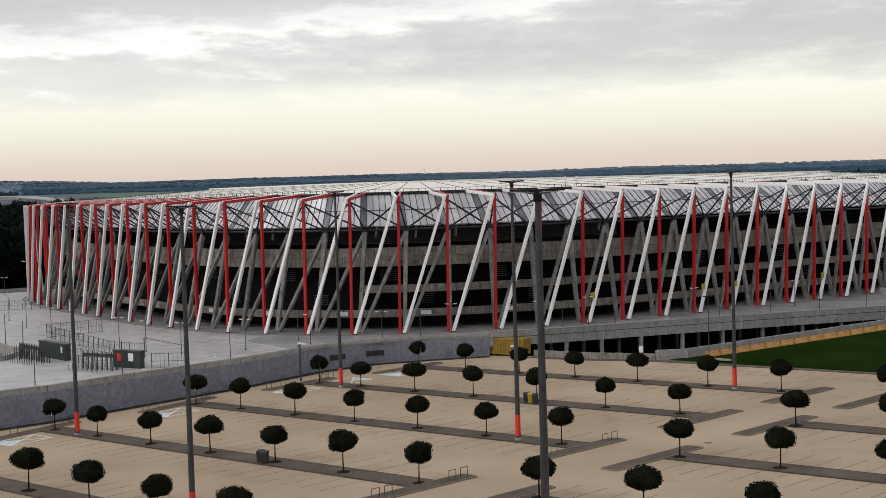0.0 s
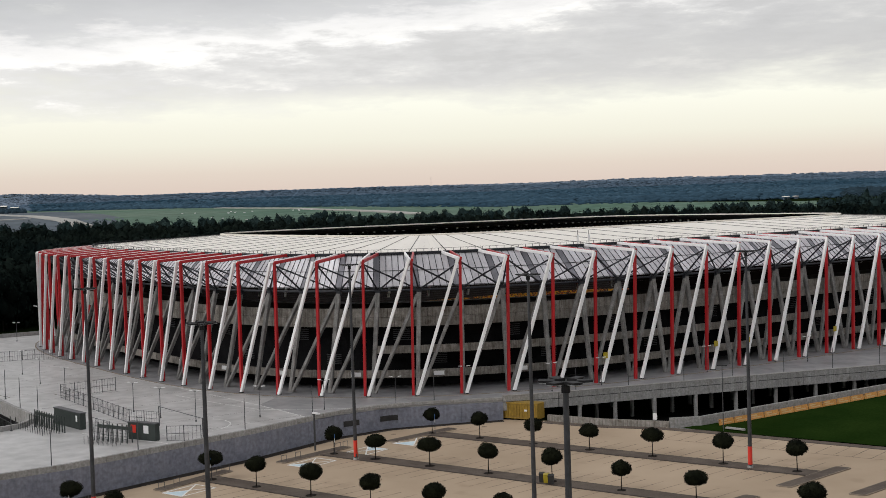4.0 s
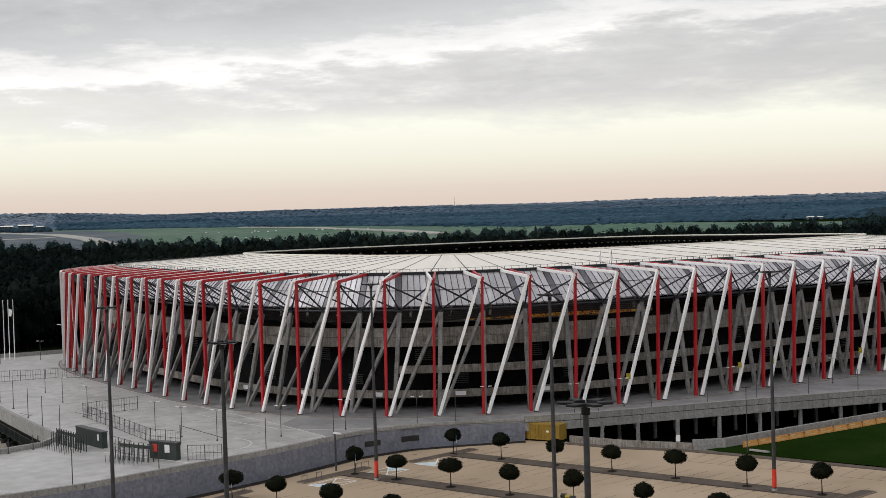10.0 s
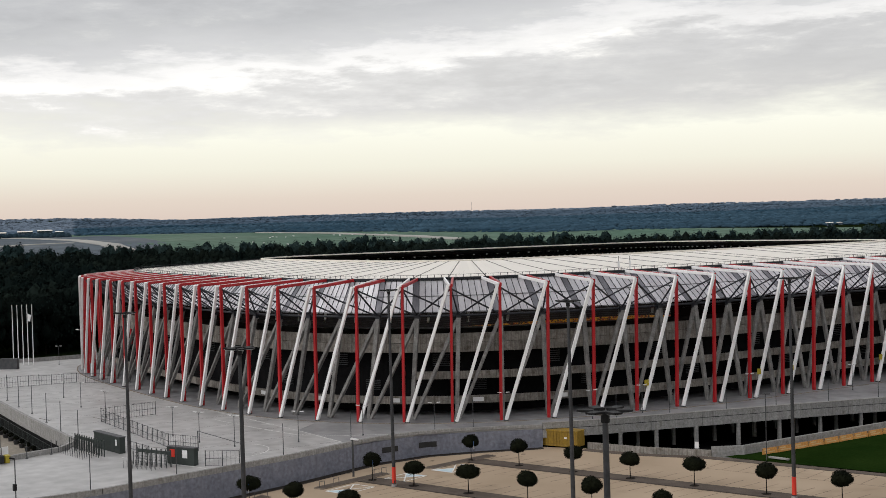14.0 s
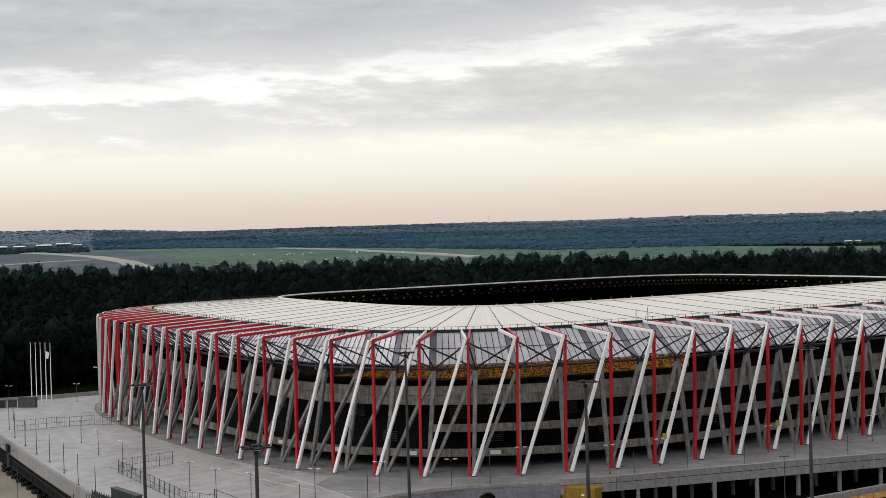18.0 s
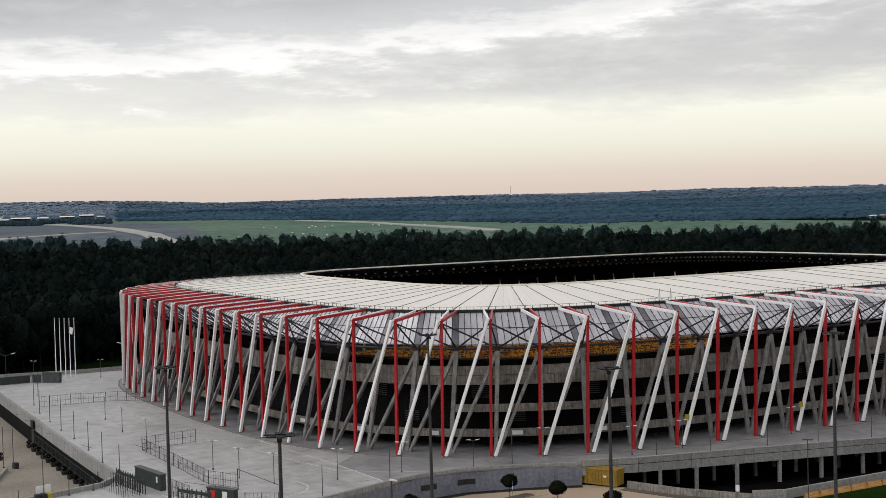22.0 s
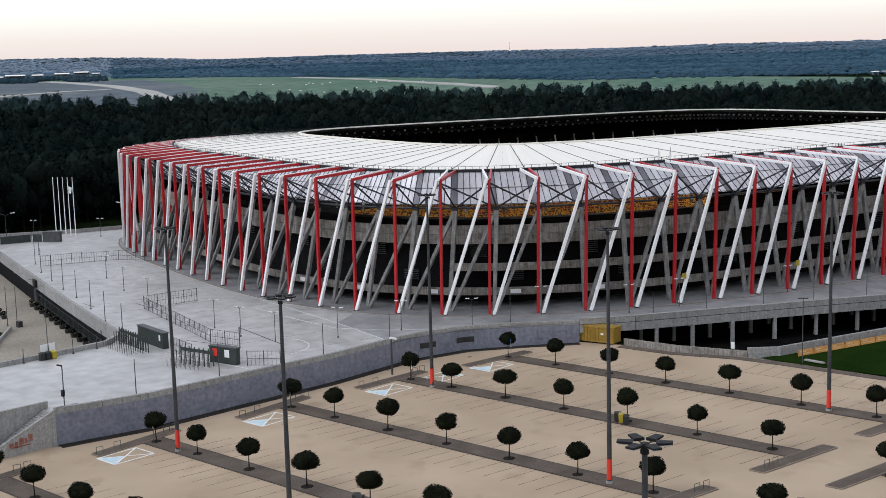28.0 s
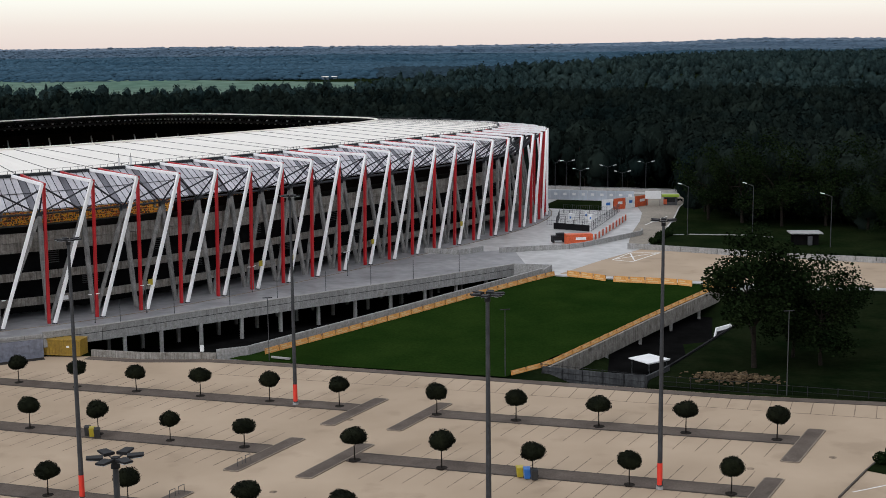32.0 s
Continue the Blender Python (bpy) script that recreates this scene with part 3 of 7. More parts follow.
DECK = [(-145.4, 60), (-145.1, 77.2)] + EDGE[1:] + [(-65.0, 241.0), (-63.5, 234.8), (-28, 233.5), (-4, 236), (30, 240), (30, 268), (-34, 270), (-53, 273.5), (-48, 300), (-50, 340), (-52, 398), (-120, 402), (-230, 400), (-300, 330), (-297, 185), (-301, 173), (-312, 152)] + PLAZA_SIDE
HOLE = [tuple(oval(2 * math.pi * i / 96, 12.4)[:2]) for i in range(96)]


def deck_slab():
    """The deck with the stadium's bowl cut out of it."""
    g = Geo()
    rings = [[Vector((*p, 0)) for p in DECK], [Vector((*p, 0)) for p in HOLE]]
    flat = [p for ring in rings for p in ring]
    for z, turn in ((PLAZA_Z, 1), (PLAZA_Z - 1.3, -1)):
        n = len(g.v)
        g.v += [(p.x, p.y, z) for p in flat]
        for tri in tessellate_polygon(rings):
            a, b, c = (flat[i] for i in tri)
            ccw = (b.x - a.x) * (c.y - a.y) - (b.y - a.y) * (c.x - a.x) > 0
            g.f.append(tuple(n + i for i in (tri if ccw == (turn > 0) else tri[::-1])))
    for ring in (DECK, HOLE):
        for (ax, ay), (bx, by) in zip(ring, ring[1:] + ring[:1]):
            g.poly([(ax, ay, PLAZA_Z - 1.3), (bx, by, PLAZA_Z - 1.3), (bx, by, PLAZA_Z), (ax, ay, PLAZA_Z)])
    return g


plaza = tagged(new("plaza", deck_slab().mesh("plaza", PLAZA)), "pale grey stained concrete plaza deck", "plaza", kind="structure")


def along(line, step):
    """Points every step metres along a plan line, with the direction there."""
    out, rest = [], 0.0
    for (ax, ay), (bx, by) in zip(line, line[1:]):
        d = math.hypot(bx - ax, by - ay)
        s = rest
        while s < d:
            out.append((ax + (bx - ax) * s / d, ay + (by - ay) * s / d, math.atan2(by - ay, bx - ax)))
            s += step
        rest = s - d
    return out


# retaining wall along the car park: blue-grey paint below, bare concrete parapet above, in panels
front = tagged(new("retaining_wall", Geo().wall(EDGE[1:9], 0.5, 2.65, lambda x, y: lot(x, y) - 0.6).mesh("retaining_wall", BLUEWALL)), "blue-grey painted retaining wall along the car park", "wall", kind="structure")
pts = along(EDGE[1:9], 6.0) + [(*EDGE[8], 0)]
for (ax, ay, _), (bx, by, _) in zip(pts, pts[1:]):
    k = 0.03 / math.hypot(bx - ax, by - ay)
    part("parapet_panel", Geo().wall([(ax + (bx - ax) * k, ay + (by - ay) * k), (bx - (bx - ax) * k, by - (by - ay) * k)], 0.54, 3.42, 2.65 if by < 136 else 2.95), CONCRETE, front, "stained bare concrete parapet")
for line in ([(-137.45, 136.6), (-136.7, 139.3)], [(-135.65, 142.9), (-135.2, 144.5), (-134.3, 145.65)]):
    part("wall_vent", Geo().wall(line, 0.62, 1.6, 0.75), SEAM, front, "dark louvred opening")

# parapet beam of the open deck, and the columns under it
deck_line = EDGE[8:]
pts = along(deck_line, 9.2) + [(*deck_line[-1], 0)]
for (ax, ay, _), (bx, by, _) in zip(pts, pts[1:]):
    k = 0.03 / math.hypot(bx - ax, by - ay)
    part("edge_beam", Geo().wall([(ax + (bx - ax) * k, ay + (by - ay) * k), (bx - (bx - ax) * k, by - (by - ay) * k)], 0.55, 3.62, 1.3), CONCRETE, plaza, "stained concrete edge beam with parapet")
    part("beam_groove", Geo().wall([(ax + (bx - ax) * k, ay + (by - ay) * k), (bx - (bx - ax) * k, by - (by - ay) * k)], 0.558, 2.72, 2.62), SEAM, plaza, "dark groove between beam and parapet")
    part("parapet_cap", Geo().wall([(ax + (bx - ax) * k, ay + (by - ay) * k), (bx - (bx - ax) * k, by - (by - ay) * k)], 0.66, 3.70, 3.62), PALEKERB, plaza, "pale parapet coping")
COLUMNS = [(-115.3, 168.7, 0.95), (-111.9, 174.0, 1.0)] + [(x, y, a) for x, y, a in along([(-108.2, 180.2), (-98.4, 198.2), (-83.5, 222), (-74.0, 239.0)], 7.9)]
for x, y, a in COLUMNS:
    for back in (0.5, 8.0, 15.0):
        cx, cy = x - math.sin(a) * back, y + math.cos(a) * back
        part("deck_column", Geo().box((cx, cy, -1.5), (0.5, 0.5, 6.1), a), CONCRETE, plaza, "slim square concrete column")
# back wall and floor of the undercroft, blackened for the shade under the deck
part("undercroft_wall", Geo().wall([(x - 20, y + 9) for x, y in deck_line], 0.4, 1.6, -5.5), VOID, plaza, "undercroft wall painted black for shade")
part("undercroft_floor", Geo().slab([(-122, 160.5), (-96, 164.5), (-64, 236), (-73, 246), (-100, 230), (-138, 172)], lambda x, y: lot(x, y) - 0.2 - 2.2 * smooth(0, 1, (y - 164) / 6) - 1.2, -5.5), VOID, plaza, "undercroft road floor painted black for shade")

# end wall of the deck and the low wall by the car park
low = tagged(new("low_wall", Geo().wall([(-116.4, 161.2), (-106.6, 161.4), (-96.0, 163.7)], 0.4, lambda x, y: lot(x, y) + 0.85, -1.5).mesh("low_wall", BAND)), "low stained concrete wall by the car park", "wall", kind="structure")

# grassed slope up to the plaza with retaining walls either side
GRASS_A, GRASS_B, GRASS_C, GRASS_D = (-94.0, 163.8), (-64.2, 234.0), (-30.0, 233.0), (-50.6, 163.4)


def slope(x, y):
    s = smooth(0, 1, (y - 163.5) / 70.0) * 0.35 + min(max((y - 163.5) / 70.0, 0), 1) * 0.65
    return lot(x, 163.5) * (1 - s) + 2.80 * s


def grass_sheet():
    g = Geo()
    n, m = 40, 24
    for i in range(n + 1):
        s = i / n
        ax, ay = GRASS_A[0] + (GRASS_B[0] - GRASS_A[0]) * s, GRASS_A[1] + (GRASS_B[1] - GRASS_A[1]) * s
        bx, by = GRASS_D[0] + (GRASS_C[0] - GRASS_D[0]) * s, GRASS_D[1] + (GRASS_C[1] - GRASS_D[1]) * s
        for j in range(m + 1):
            t = j / m
            x, y = ax + (bx - ax) * t, ay + (by - ay) * t
            g.v.append((x, y, slope(x, y) + 0.06 * noise.noise(Vector((x * 0.3, y * 0.3, 0)))))
    for i in range(n):
        for j in range(m):
            a = i * (m + 1) + j
            g.f.append((a, a + 1, a + m + 2, a + m + 1))
    return g


tagged(new("grass_ramp", grass_sheet().mesh("grass_ramp", GRASS, smooth=True)), "dark green mown grass slope rising to the plaza", "lawn", kind="structure")
tagged(new("ramp_wall", Geo().wall([(-96.0, 163.7), (-92.4, 166.6), (-80.5, 194.5), (-65.2, 234.2)], 0.4, lambda x, y: slope(x, y) + 1.35, -4.0).mesh("ramp_wall", CONCRETE)), "grey concrete wall beside the grass slope", "wall", kind="structure")
tagged(new("deck_end_wall", Geo().wall([(-73.0, 240.6), (-65.2, 241.0), (-65.2, 234.2)], 0.4, 3.8, 1.2).mesh("deck_end_wall", CONCRETE)), "concrete parapet closing the end of the deck", "wall", kind="structure")
tagged(new("ramp_wall_east", Geo().wall([(-46.1, 169.4), (-37.9, 202.8), (-29.9, 233.4)], 0.45, lambda x, y: slope(x, y) + 0.12, lambda x, y: slope(x, y) - 2.3).mesh("ramp_wall_east", BAND)), "streaked concrete beam under the edge of the grass slope", "wall", kind="structure")
# wall and yard floor below the slope get their shade from black colour
tagged(new("ramp_back_wall", Geo().wall([(-51, 170), (-44, 200), (-34, 236)], 0.4, lambda x, y: slope(x, y) - 0.3, -4.0).mesh("ramp_back_wall", VOID)), "wall under the grass slope painted black for shade", "wall", kind="structure")
tagged(new("yard_floor", Geo().slab([(-50, 168.4), (-31.2, 166.4), (-29, 177), (-25, 198), (-21.8, 216), (-20, 234), (-34, 236)], -1.3, -2.2).mesh("yard_floor", VOID)), "sunken yard floor painted black for shade", "yard", kind="structure")
tagged(new("yard_wall", Geo().wall([(-31.3, 167.8), (-29.2, 177.2), (-25.3, 197.7), (-22, 215), (-20.5, 233)], 0.3, lambda x, y: min(lot(x, 163) + 0.012 * (y - 163), 2.7) + 0.25, -2).mesh("yard_wall", DARKWALL)), "wall of the sunken yard painted dark for shade", "wall", kind="structure")
tagged(new("pit_wall", Geo().wall([(-46.4, 167.6), (-38.5, 166.4), (-31.5, 165.8), (-29.6, 172.0)], 0.3, lambda x, y: lot(x, y) + 0.7, -2.5).mesh("pit_wall", PITWALL)), "low grey wall round the sunken yard", "wall", kind="structure")
for s in (0.28, 0.46, 0.64, 0.82):
    x, y = -47.6 + 16.2 * s, 170 + 63 * s
    solid("yard_column", Geo().box((x + 1.2, y, slope(x, y) - 2.9), (0.5, 0.5, 3.2), 0.3), CONCRETE, "square concrete column under the grass slope", "column", "columns under the grass slope", "structure")

# low ground outside the plaza on the far side of the entrance ramp
tagged(new("lower_court", Geo().slab([(-340, 60), (-170.6, 60), (-170.9, 84.6), (-171.4, 103), (-175, 107), (-209, 117), (-240, 127), (-280, 140), (-340, 160)], -1.55, -2.6).mesh("lower_court", SAND)), "sandy paved court below the plaza", "pavement", kind="structure")
for line in (PLAZA_SIDE[::-1] + [(-312, 151)],):
    pts = along(line, 7.0)
    side = tagged(new("plaza_parapet", Geo().wall(line, 0.45, 2.0, -2.2).mesh("plaza_parapet", DARKWALL)), "wall under the plaza's edge, shade in its colour", "wall", kind="structure")
    for (ax, ay, _), (bx, by, _) in zip(pts, pts[1:]):
        k = 0.03 / math.hypot(bx - ax, by - ay)
        part("parapet_panel", Geo().wall([(ax + (bx - ax) * k, ay + (by - ay) * k), (bx - (bx - ax) * k, by - (by - ay) * k)], 0.55, 3.6, 1.3), CONCRETE, side, "pale concrete parapet panel")
    part("door", Geo().box((-236.6, 125.9, -0.1), (2.4, 0.5, 2.9), -0.31), SEAM, side, "dark doorway under the plaza's edge")
    part("sign", Geo().box((-237.2, 126.0, 2.5), (2.6, 0.4, 1.5), -0.31), LAMPDARK, side, "dark sign panel over the doorway")
# low wall at the far end of the plaza, against the wood
tagged(new("plaza_end_wall", Geo().wall([(-312, 152), (-301, 173), (-297, 185), (-297.5, 215), (-300, 330)], 0.4, PLAZA_Z + 1.0, -1).mesh("plaza_end_wall", CONCRETE)), "low concrete wall between plaza and wood", "wall", kind="structure")
# ---- stadium ----
stadium = thing("stadium", (CX, CY, PLAZA_Z), "football stadium with red and white slanting columns and pale roof", "stadium")


def oval_bays():
    """Angles of evenly spaced columns, starting from the corner nearest to the car park."""
    n = 7200
    angles = [2 * math.pi * i / n for i in range(n + 1)]
    pts = [oval(a) for a in angles]
    start = min(range(n), key=lambda i: (pts[i].x + 152.76) ** 2 + (pts[i].y - 146.57) ** 2)
    run = [0.0]
    for i in range(n):
        a, b = pts[(start + i) % n], pts[(start + i + 1) % n]
        run.append(run[-1] + (b - a).length)
    count = round(run[-1] / 8.2)
    out, j = [], 0
    for k in range(count):
        want = run[-1] * k / count
        while run[j + 1] < want:
            j += 1
        f = (want - run[j]) / (run[j + 1] - run[j])
        out.append(angles[(start + j) % n] + f * 2 * math.pi / n)
    return out


BAYS = oval_bays()
NB = len(BAYS)


def squared_ring(a, b, n=3600, power=5.0, soft=5.0):
    """Points of a squarish ring of half axes a and b about the stadium's middle; soft: the power of its three rounder corners."""
    t = np.linspace(0, 2 * math.pi, n, endpoint=False)
    c, s = np.cos(t), np.sin(t)
    power = np.where((c < 0) & (s < 0), power, soft)
    u, v = a * np.sign(c) * np.abs(c) ** (2 / power), b * np.sign(s) * np.abs(s) ** (2 / power)
    return np.stack([CX + u * math.cos(TH) - v * math.sin(TH), CY + u * math.sin(TH) + v * math.cos(TH)], 1)


ROOF_OUT, ROOF_IN = squared_ring(103.3, 81.2, soft=4.2), squared_ring(74.5, 51.0)


def nearest(ring, p):
    """The point of a ring that lies nearest to p."""
    q = ring[np.argmin(((ring - (p.x, p.y)) ** 2).sum(1))]
    return Vector((float(q[0]), float(q[1]), 0))


class Bay:
    def __init__(self, k):
        t = BAYS[k % NB]
        self.p = oval(t)
        d = (oval(t + 1e-4) - oval(t - 1e-4)).normalized()
        self.tan = d
        self.out = Vector((d.y, -d.x, 0))
        self.t = t
        self.eaves = nearest(ROOF_OUT, self.p)
        self.mouth = nearest(ROOF_IN, self.eaves)

    def over(self, z, shift=0.0, forward=0.0):
        """A point over the roof's outer edge."""
        q = self.eaves + self.tan * shift + self.out * forward
        return Vector((q.x, q.y, z))

    def at(self, inset, z, shift=0.0):
        q = self.p - self.out * inset if inset <= 14 else oval(self.t, inset)
        q = q + self.tan * shift
        return Vector((q.x, q.y, z))


COLS = [Bay(k) for k in range(NB)]
NO_GALLERY = {0} | set(range(NB - 26, NB))     # bays of the corner without a middle gallery
APEX, NODE = 25.35, 19.95
for k in range(NB):
    a, b = COLS[k], COLS[(k + 1) % NB]
    reach = (a.eaves - a.p).length
    # outer frame: an upright red column and a white strut leaning to the next one
    part("red_column", Geo().beam(a.at(0.7, PLAZA_Z, -0.35), a.at(0.5, APEX, 0.0), 0.46, 0.60, 0.42, 0.55, side=a.tan), RED, stadium, "red painted steel column")
    part("white_strut", Geo().beam(a.at(-0.1, PLAZA_Z + 0.12, 0.35), b.at(-0.05, APEX + 0.1, -0.42), 0.52, 0.52, 0.5, 0.5, side=a.tan), WHITE, stadium, "leaning white painted steel strut")
    part("strut_base", Geo().box(a.at(-0.1, PLAZA_Z + 0.07, 0.32), (0.7, 0.7, 0.14), math.atan2(a.tan.y, a.tan.x)), SEAM, stadium, "dark steel base plate")
    part("red_beam", Geo().beam(a.at(0.3, APEX + 0.0, 0.12), a.over(26.1, 0.12 + 0.06 * reach), 0.36, 0.5), RED, stadium, "red roof tie beam")
    part("white_beam", Geo().beam(a.at(0.3, APEX + 0.02, -0.24), a.over(26.12, -0.24 - 0.05 * reach), 0.32, 0.5), WHITE, stadium, "white roof tie beam")
    # dark bracing between the column heads and the nodes over the inner frames
    n0, n1 = a.at(7.2, NODE, 1.0), b.at(7.2, NODE, 1.0)
    part("brace", Geo().tube(a.at(0.6, APEX - 0.5), n0, 0.15, n=6), STEEL, stadium, "dark steel brace")
    part("brace", Geo().tube(a.at(0.6, APEX - 0.5), n1, 0.15, n=6), STEEL, stadium, "dark steel brace")
    part("brace", Geo().tube(b.at(0.6, APEX - 0.5), n0, 0.15, n=6), STEEL, stadium, "dark steel brace")
    part("ring_tube", Geo().tube(n0, n1, 0.2, n=6), STEEL, stadium, "dark steel ring tube")
    part("node", Geo().box((n0.x, n0.y, NODE - 0.25), (0.9, 0.7, 1.0), math.atan2(a.tan.y, a.tan.x)), STEEL, stadium, "dark steel node block")
    # inner precast frames: an upright leg and one leaning up to the next node
    foot, foot1 = a.at(3.4, PLAZA_Z, 0.35), b.at(7.1, 19.1, 0.75)
    part("concrete_leg", Geo().beam(foot, a.at(7.1, 19.5, 1.0), 0.62, 0.62, 0.78, 0.7, side=a.tan), GREYLEG, stadium, "upright grey precast leg")
    part("concrete_leg", Geo().beam(a.at(3.4, PLAZA_Z, 0.75), foot1, 0.5, 0.6, 0.62, 0.7, side=a.tan), GREYLEG, stadium, "leaning grey precast leg")

    # silver cladding between the roof's edge and the top of the stand
    def clad(s, f, lift=0.0):
        lo = a.at(8.0 - lift, 20.4).lerp(b.at(8.0 - lift, 20.4), s)
        hi = a.over(26.0, forward=lift * 0.7).lerp(b.over(26.0, forward=lift * 0.7), s) + Vector((0, 0, lift * 0.7))
        return lo.lerp(hi, f)

    for i in range(6):
        s0, s1 = i / 6 + 0.006, (i + 1) / 6 - 0.006
        part("cladding_panel", Geo().hexa([clad(s0, 0, -0.06), clad(s1, 0, -0.06), clad(s1, 1, -0.06), clad(s0, 1, -0.06)], [clad(s0, 0), clad(s1, 0), clad(s1, 1), clad(s0, 1)]), SMOKE if i == 0 else CLAD, stadium)
    # black sheet added behind the panels to keep their inner side dark
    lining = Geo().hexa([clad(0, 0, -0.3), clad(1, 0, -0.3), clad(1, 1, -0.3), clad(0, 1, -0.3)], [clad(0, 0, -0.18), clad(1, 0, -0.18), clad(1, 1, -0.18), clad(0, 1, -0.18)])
    part("cladding_lining", lining, VOID, stadium, "added black sheet darkening the cladding's inner side")
    rails = Geo()
    for f in (0.02, 0.5, 0.97):
        rails.beam(clad(0, f, 0.05), clad(1, f, 0.05), 0.09, 0.09)
    for i in range(0, 6):
        rails.beam(clad(i / 6, 0, 0.05), clad(i / 6, 1, 0.05), 0.09, 0.09)
    part("cladding_frame", rails, STEEL, stadium, "thin dark cladding frame")

    # rings of concrete: the back of the upper tier and two gallery parapets
    for lo, hi, inset, pieces in ((13.6, 15.2, 8.3, 2), (15.26, 16.8, 8.33, 3), (9.15, 10.45, 7.0, 2), (5.0, 6.3, 6.6, 2)):
        if lo == 9.15 and k in NO_GALLERY:
            continue
        for i in range(pieces):
            s0, s1 = i / pieces + 0.004, (i + 1) / pieces - 0.004
            w = Geo()
            o0, o1 = a.at(inset, lo).lerp(b.at(inset, lo), s0), a.at(inset, lo).lerp(b.at(inset, lo), s1)
            i0, i1 = a.at(inset + 0.4, lo).lerp(b.at(inset + 0.4, lo), s0), a.at(inset + 0.4, lo).lerp(b.at(inset + 0.4, lo), s1)
            up_by = Vector((0, 0, hi - lo))
            w.hexa([o0, o1, i1, i0], [o0 + up_by, o1 + up_by, i1 + up_by, i0 + up_by])
            part("ring_panel", w, BAND, stadium)
        if lo > 15.2:
            continue
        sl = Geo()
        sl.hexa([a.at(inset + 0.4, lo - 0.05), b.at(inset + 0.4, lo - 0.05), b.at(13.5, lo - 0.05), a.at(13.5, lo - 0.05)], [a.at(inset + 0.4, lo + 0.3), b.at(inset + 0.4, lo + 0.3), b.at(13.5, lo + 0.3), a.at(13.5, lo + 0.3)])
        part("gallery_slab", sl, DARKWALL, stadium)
    # recess wall and gallery slabs carry their shade as near-black colour
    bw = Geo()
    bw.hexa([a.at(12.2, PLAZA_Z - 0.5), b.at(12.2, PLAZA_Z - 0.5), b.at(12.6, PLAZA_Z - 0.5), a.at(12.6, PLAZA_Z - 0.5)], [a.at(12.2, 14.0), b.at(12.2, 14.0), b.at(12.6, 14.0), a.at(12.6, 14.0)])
    part("recess_wall", bw, DARKWALL, stadium, "recessed gallery wall with shade in its colour")

    # roof: pale membrane fields with dark seams, dark gutter edge, dark underside
    def rf(bay, f, z=0.0):
        q = bay.eaves.lerp(bay.mouth, f)
        return Vector((q.x, q.y, 26.35 + 1.75 * f + z))

    for i in range(5):
        s0, s1 = i / 5 + (0.014 if i == 0 else 0.0015), (i + 1) / 5 - (0.014 if i == 4 else 0.0015)
        q = [[rf(a, f, -0.12).lerp(rf(b, f, -0.12), s) for s in (s0, s1)] for f in (0.012, 0.5, 1.0)]
        g = Geo()
        for (p0, p1), (p3, p2) in zip(q, q[1:]):
            up_by = Vector((0, 0, 0.12))
            g.hexa([p0, p1, p2, p3], [p0 + up_by, p1 + up_by, p2 + up_by, p3 + up_by])
        part("roof_field", g, ROOF, stadium)
    seam = Geo()
    for f0, f1 in ((0.012, 0.5), (0.5, 1.0)):
        seam.beam(rf(a, f0, 0.03), rf(a, f1, 0.03), 0.11, 0.06)
    part("roof_seam", seam, SEAM, stadium, "dark seam between roof fields")
    under = Geo()
    q = [[rf(a, f, -0.16), rf(b, f, -0.16)] for f in (0.0, 0.5, 1.0)]
    for (p0, p1), (p3, p2) in zip(q, q[1:]):
        dn = Vector((0, 0, -0.35))
        under.hexa([p0 + dn, p1 + dn, p2 + dn, p3 + dn], [p0, p1, p2, p3])
    part("roof_deck", under, SEAM, stadium, "dark roof deck and seams")
    edge = Geo()
    edge.beam(a.over(26.15, forward=0.15), b.over(26.15, forward=0.15), 0.35, 0.4)
    for s in (0, 0.2, 0.4, 0.6, 0.8):
        p = a.over(26.3, forward=-0.15).lerp(b.over(26.3, forward=-0.15), s)
        edge.beam(p, p + Vector((0, 0, 0.55)), 0.07)
    edge.beam(a.over(26.82, forward=-0.15), b.over(26.82, forward=-0.15), 0.05)
    part("roof_edge", edge, STEEL, stadium, "dark gutter with a low guard rail")
    lip = Geo()
    p, q = rf(a, 1.0), rf(b, 1.0)
    p1, q1 = rf(a, 0.99), rf(b, 0.99)
    low, high = Vector((0, 0, -1.0)), Vector((0, 0, 0.02))
    lip.hexa([p + low, q + low, q1 + low, p1 + low], [p + high, q + high, q1 + high, p1 + high])
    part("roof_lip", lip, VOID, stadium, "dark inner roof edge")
    if (q - p).length > 0.4:
        part("lip_cap", Geo().beam(p + Vector((0, 0, 0.12)), q + Vector((0, 0, 0.14)), 0.8, 0.3), ROOF, stadium, "pale cap of the inner roof edge")
    truss = Geo()
    for f in (0.35, 0.7):
        truss.tube(rf(a, f, -2.2), rf(b, f, -2.2), 0.14, n=5)
    truss.tube(rf(a, 0.05, -2.0), rf(a, 0.97, -2.4), 0.16, n=5)
    for i in range(6):
        f0 = 0.1 + 0.145 * i
        truss.tube(rf(a, f0, -2.1), rf(a, f0 + 0.07, -0.5), 0.09, n=5)
        truss.tube(rf(a, f0 + 0.07, -0.5), rf(a, f0 + 0.145, -2.2), 0.09, n=5)
    part("roof_truss", truss, STEEL, stadium, "dark roof truss")
    for share, f, z in ((0.2, 0.96, -1.5), (0.7, 0.96, -1.5), (0.1, 0.62, -2.6), (0.45, 0.62, -2.6), (0.8, 0.62, -2.6)):
        fl = rf(a, f, z).lerp(rf(b, f, z), share)
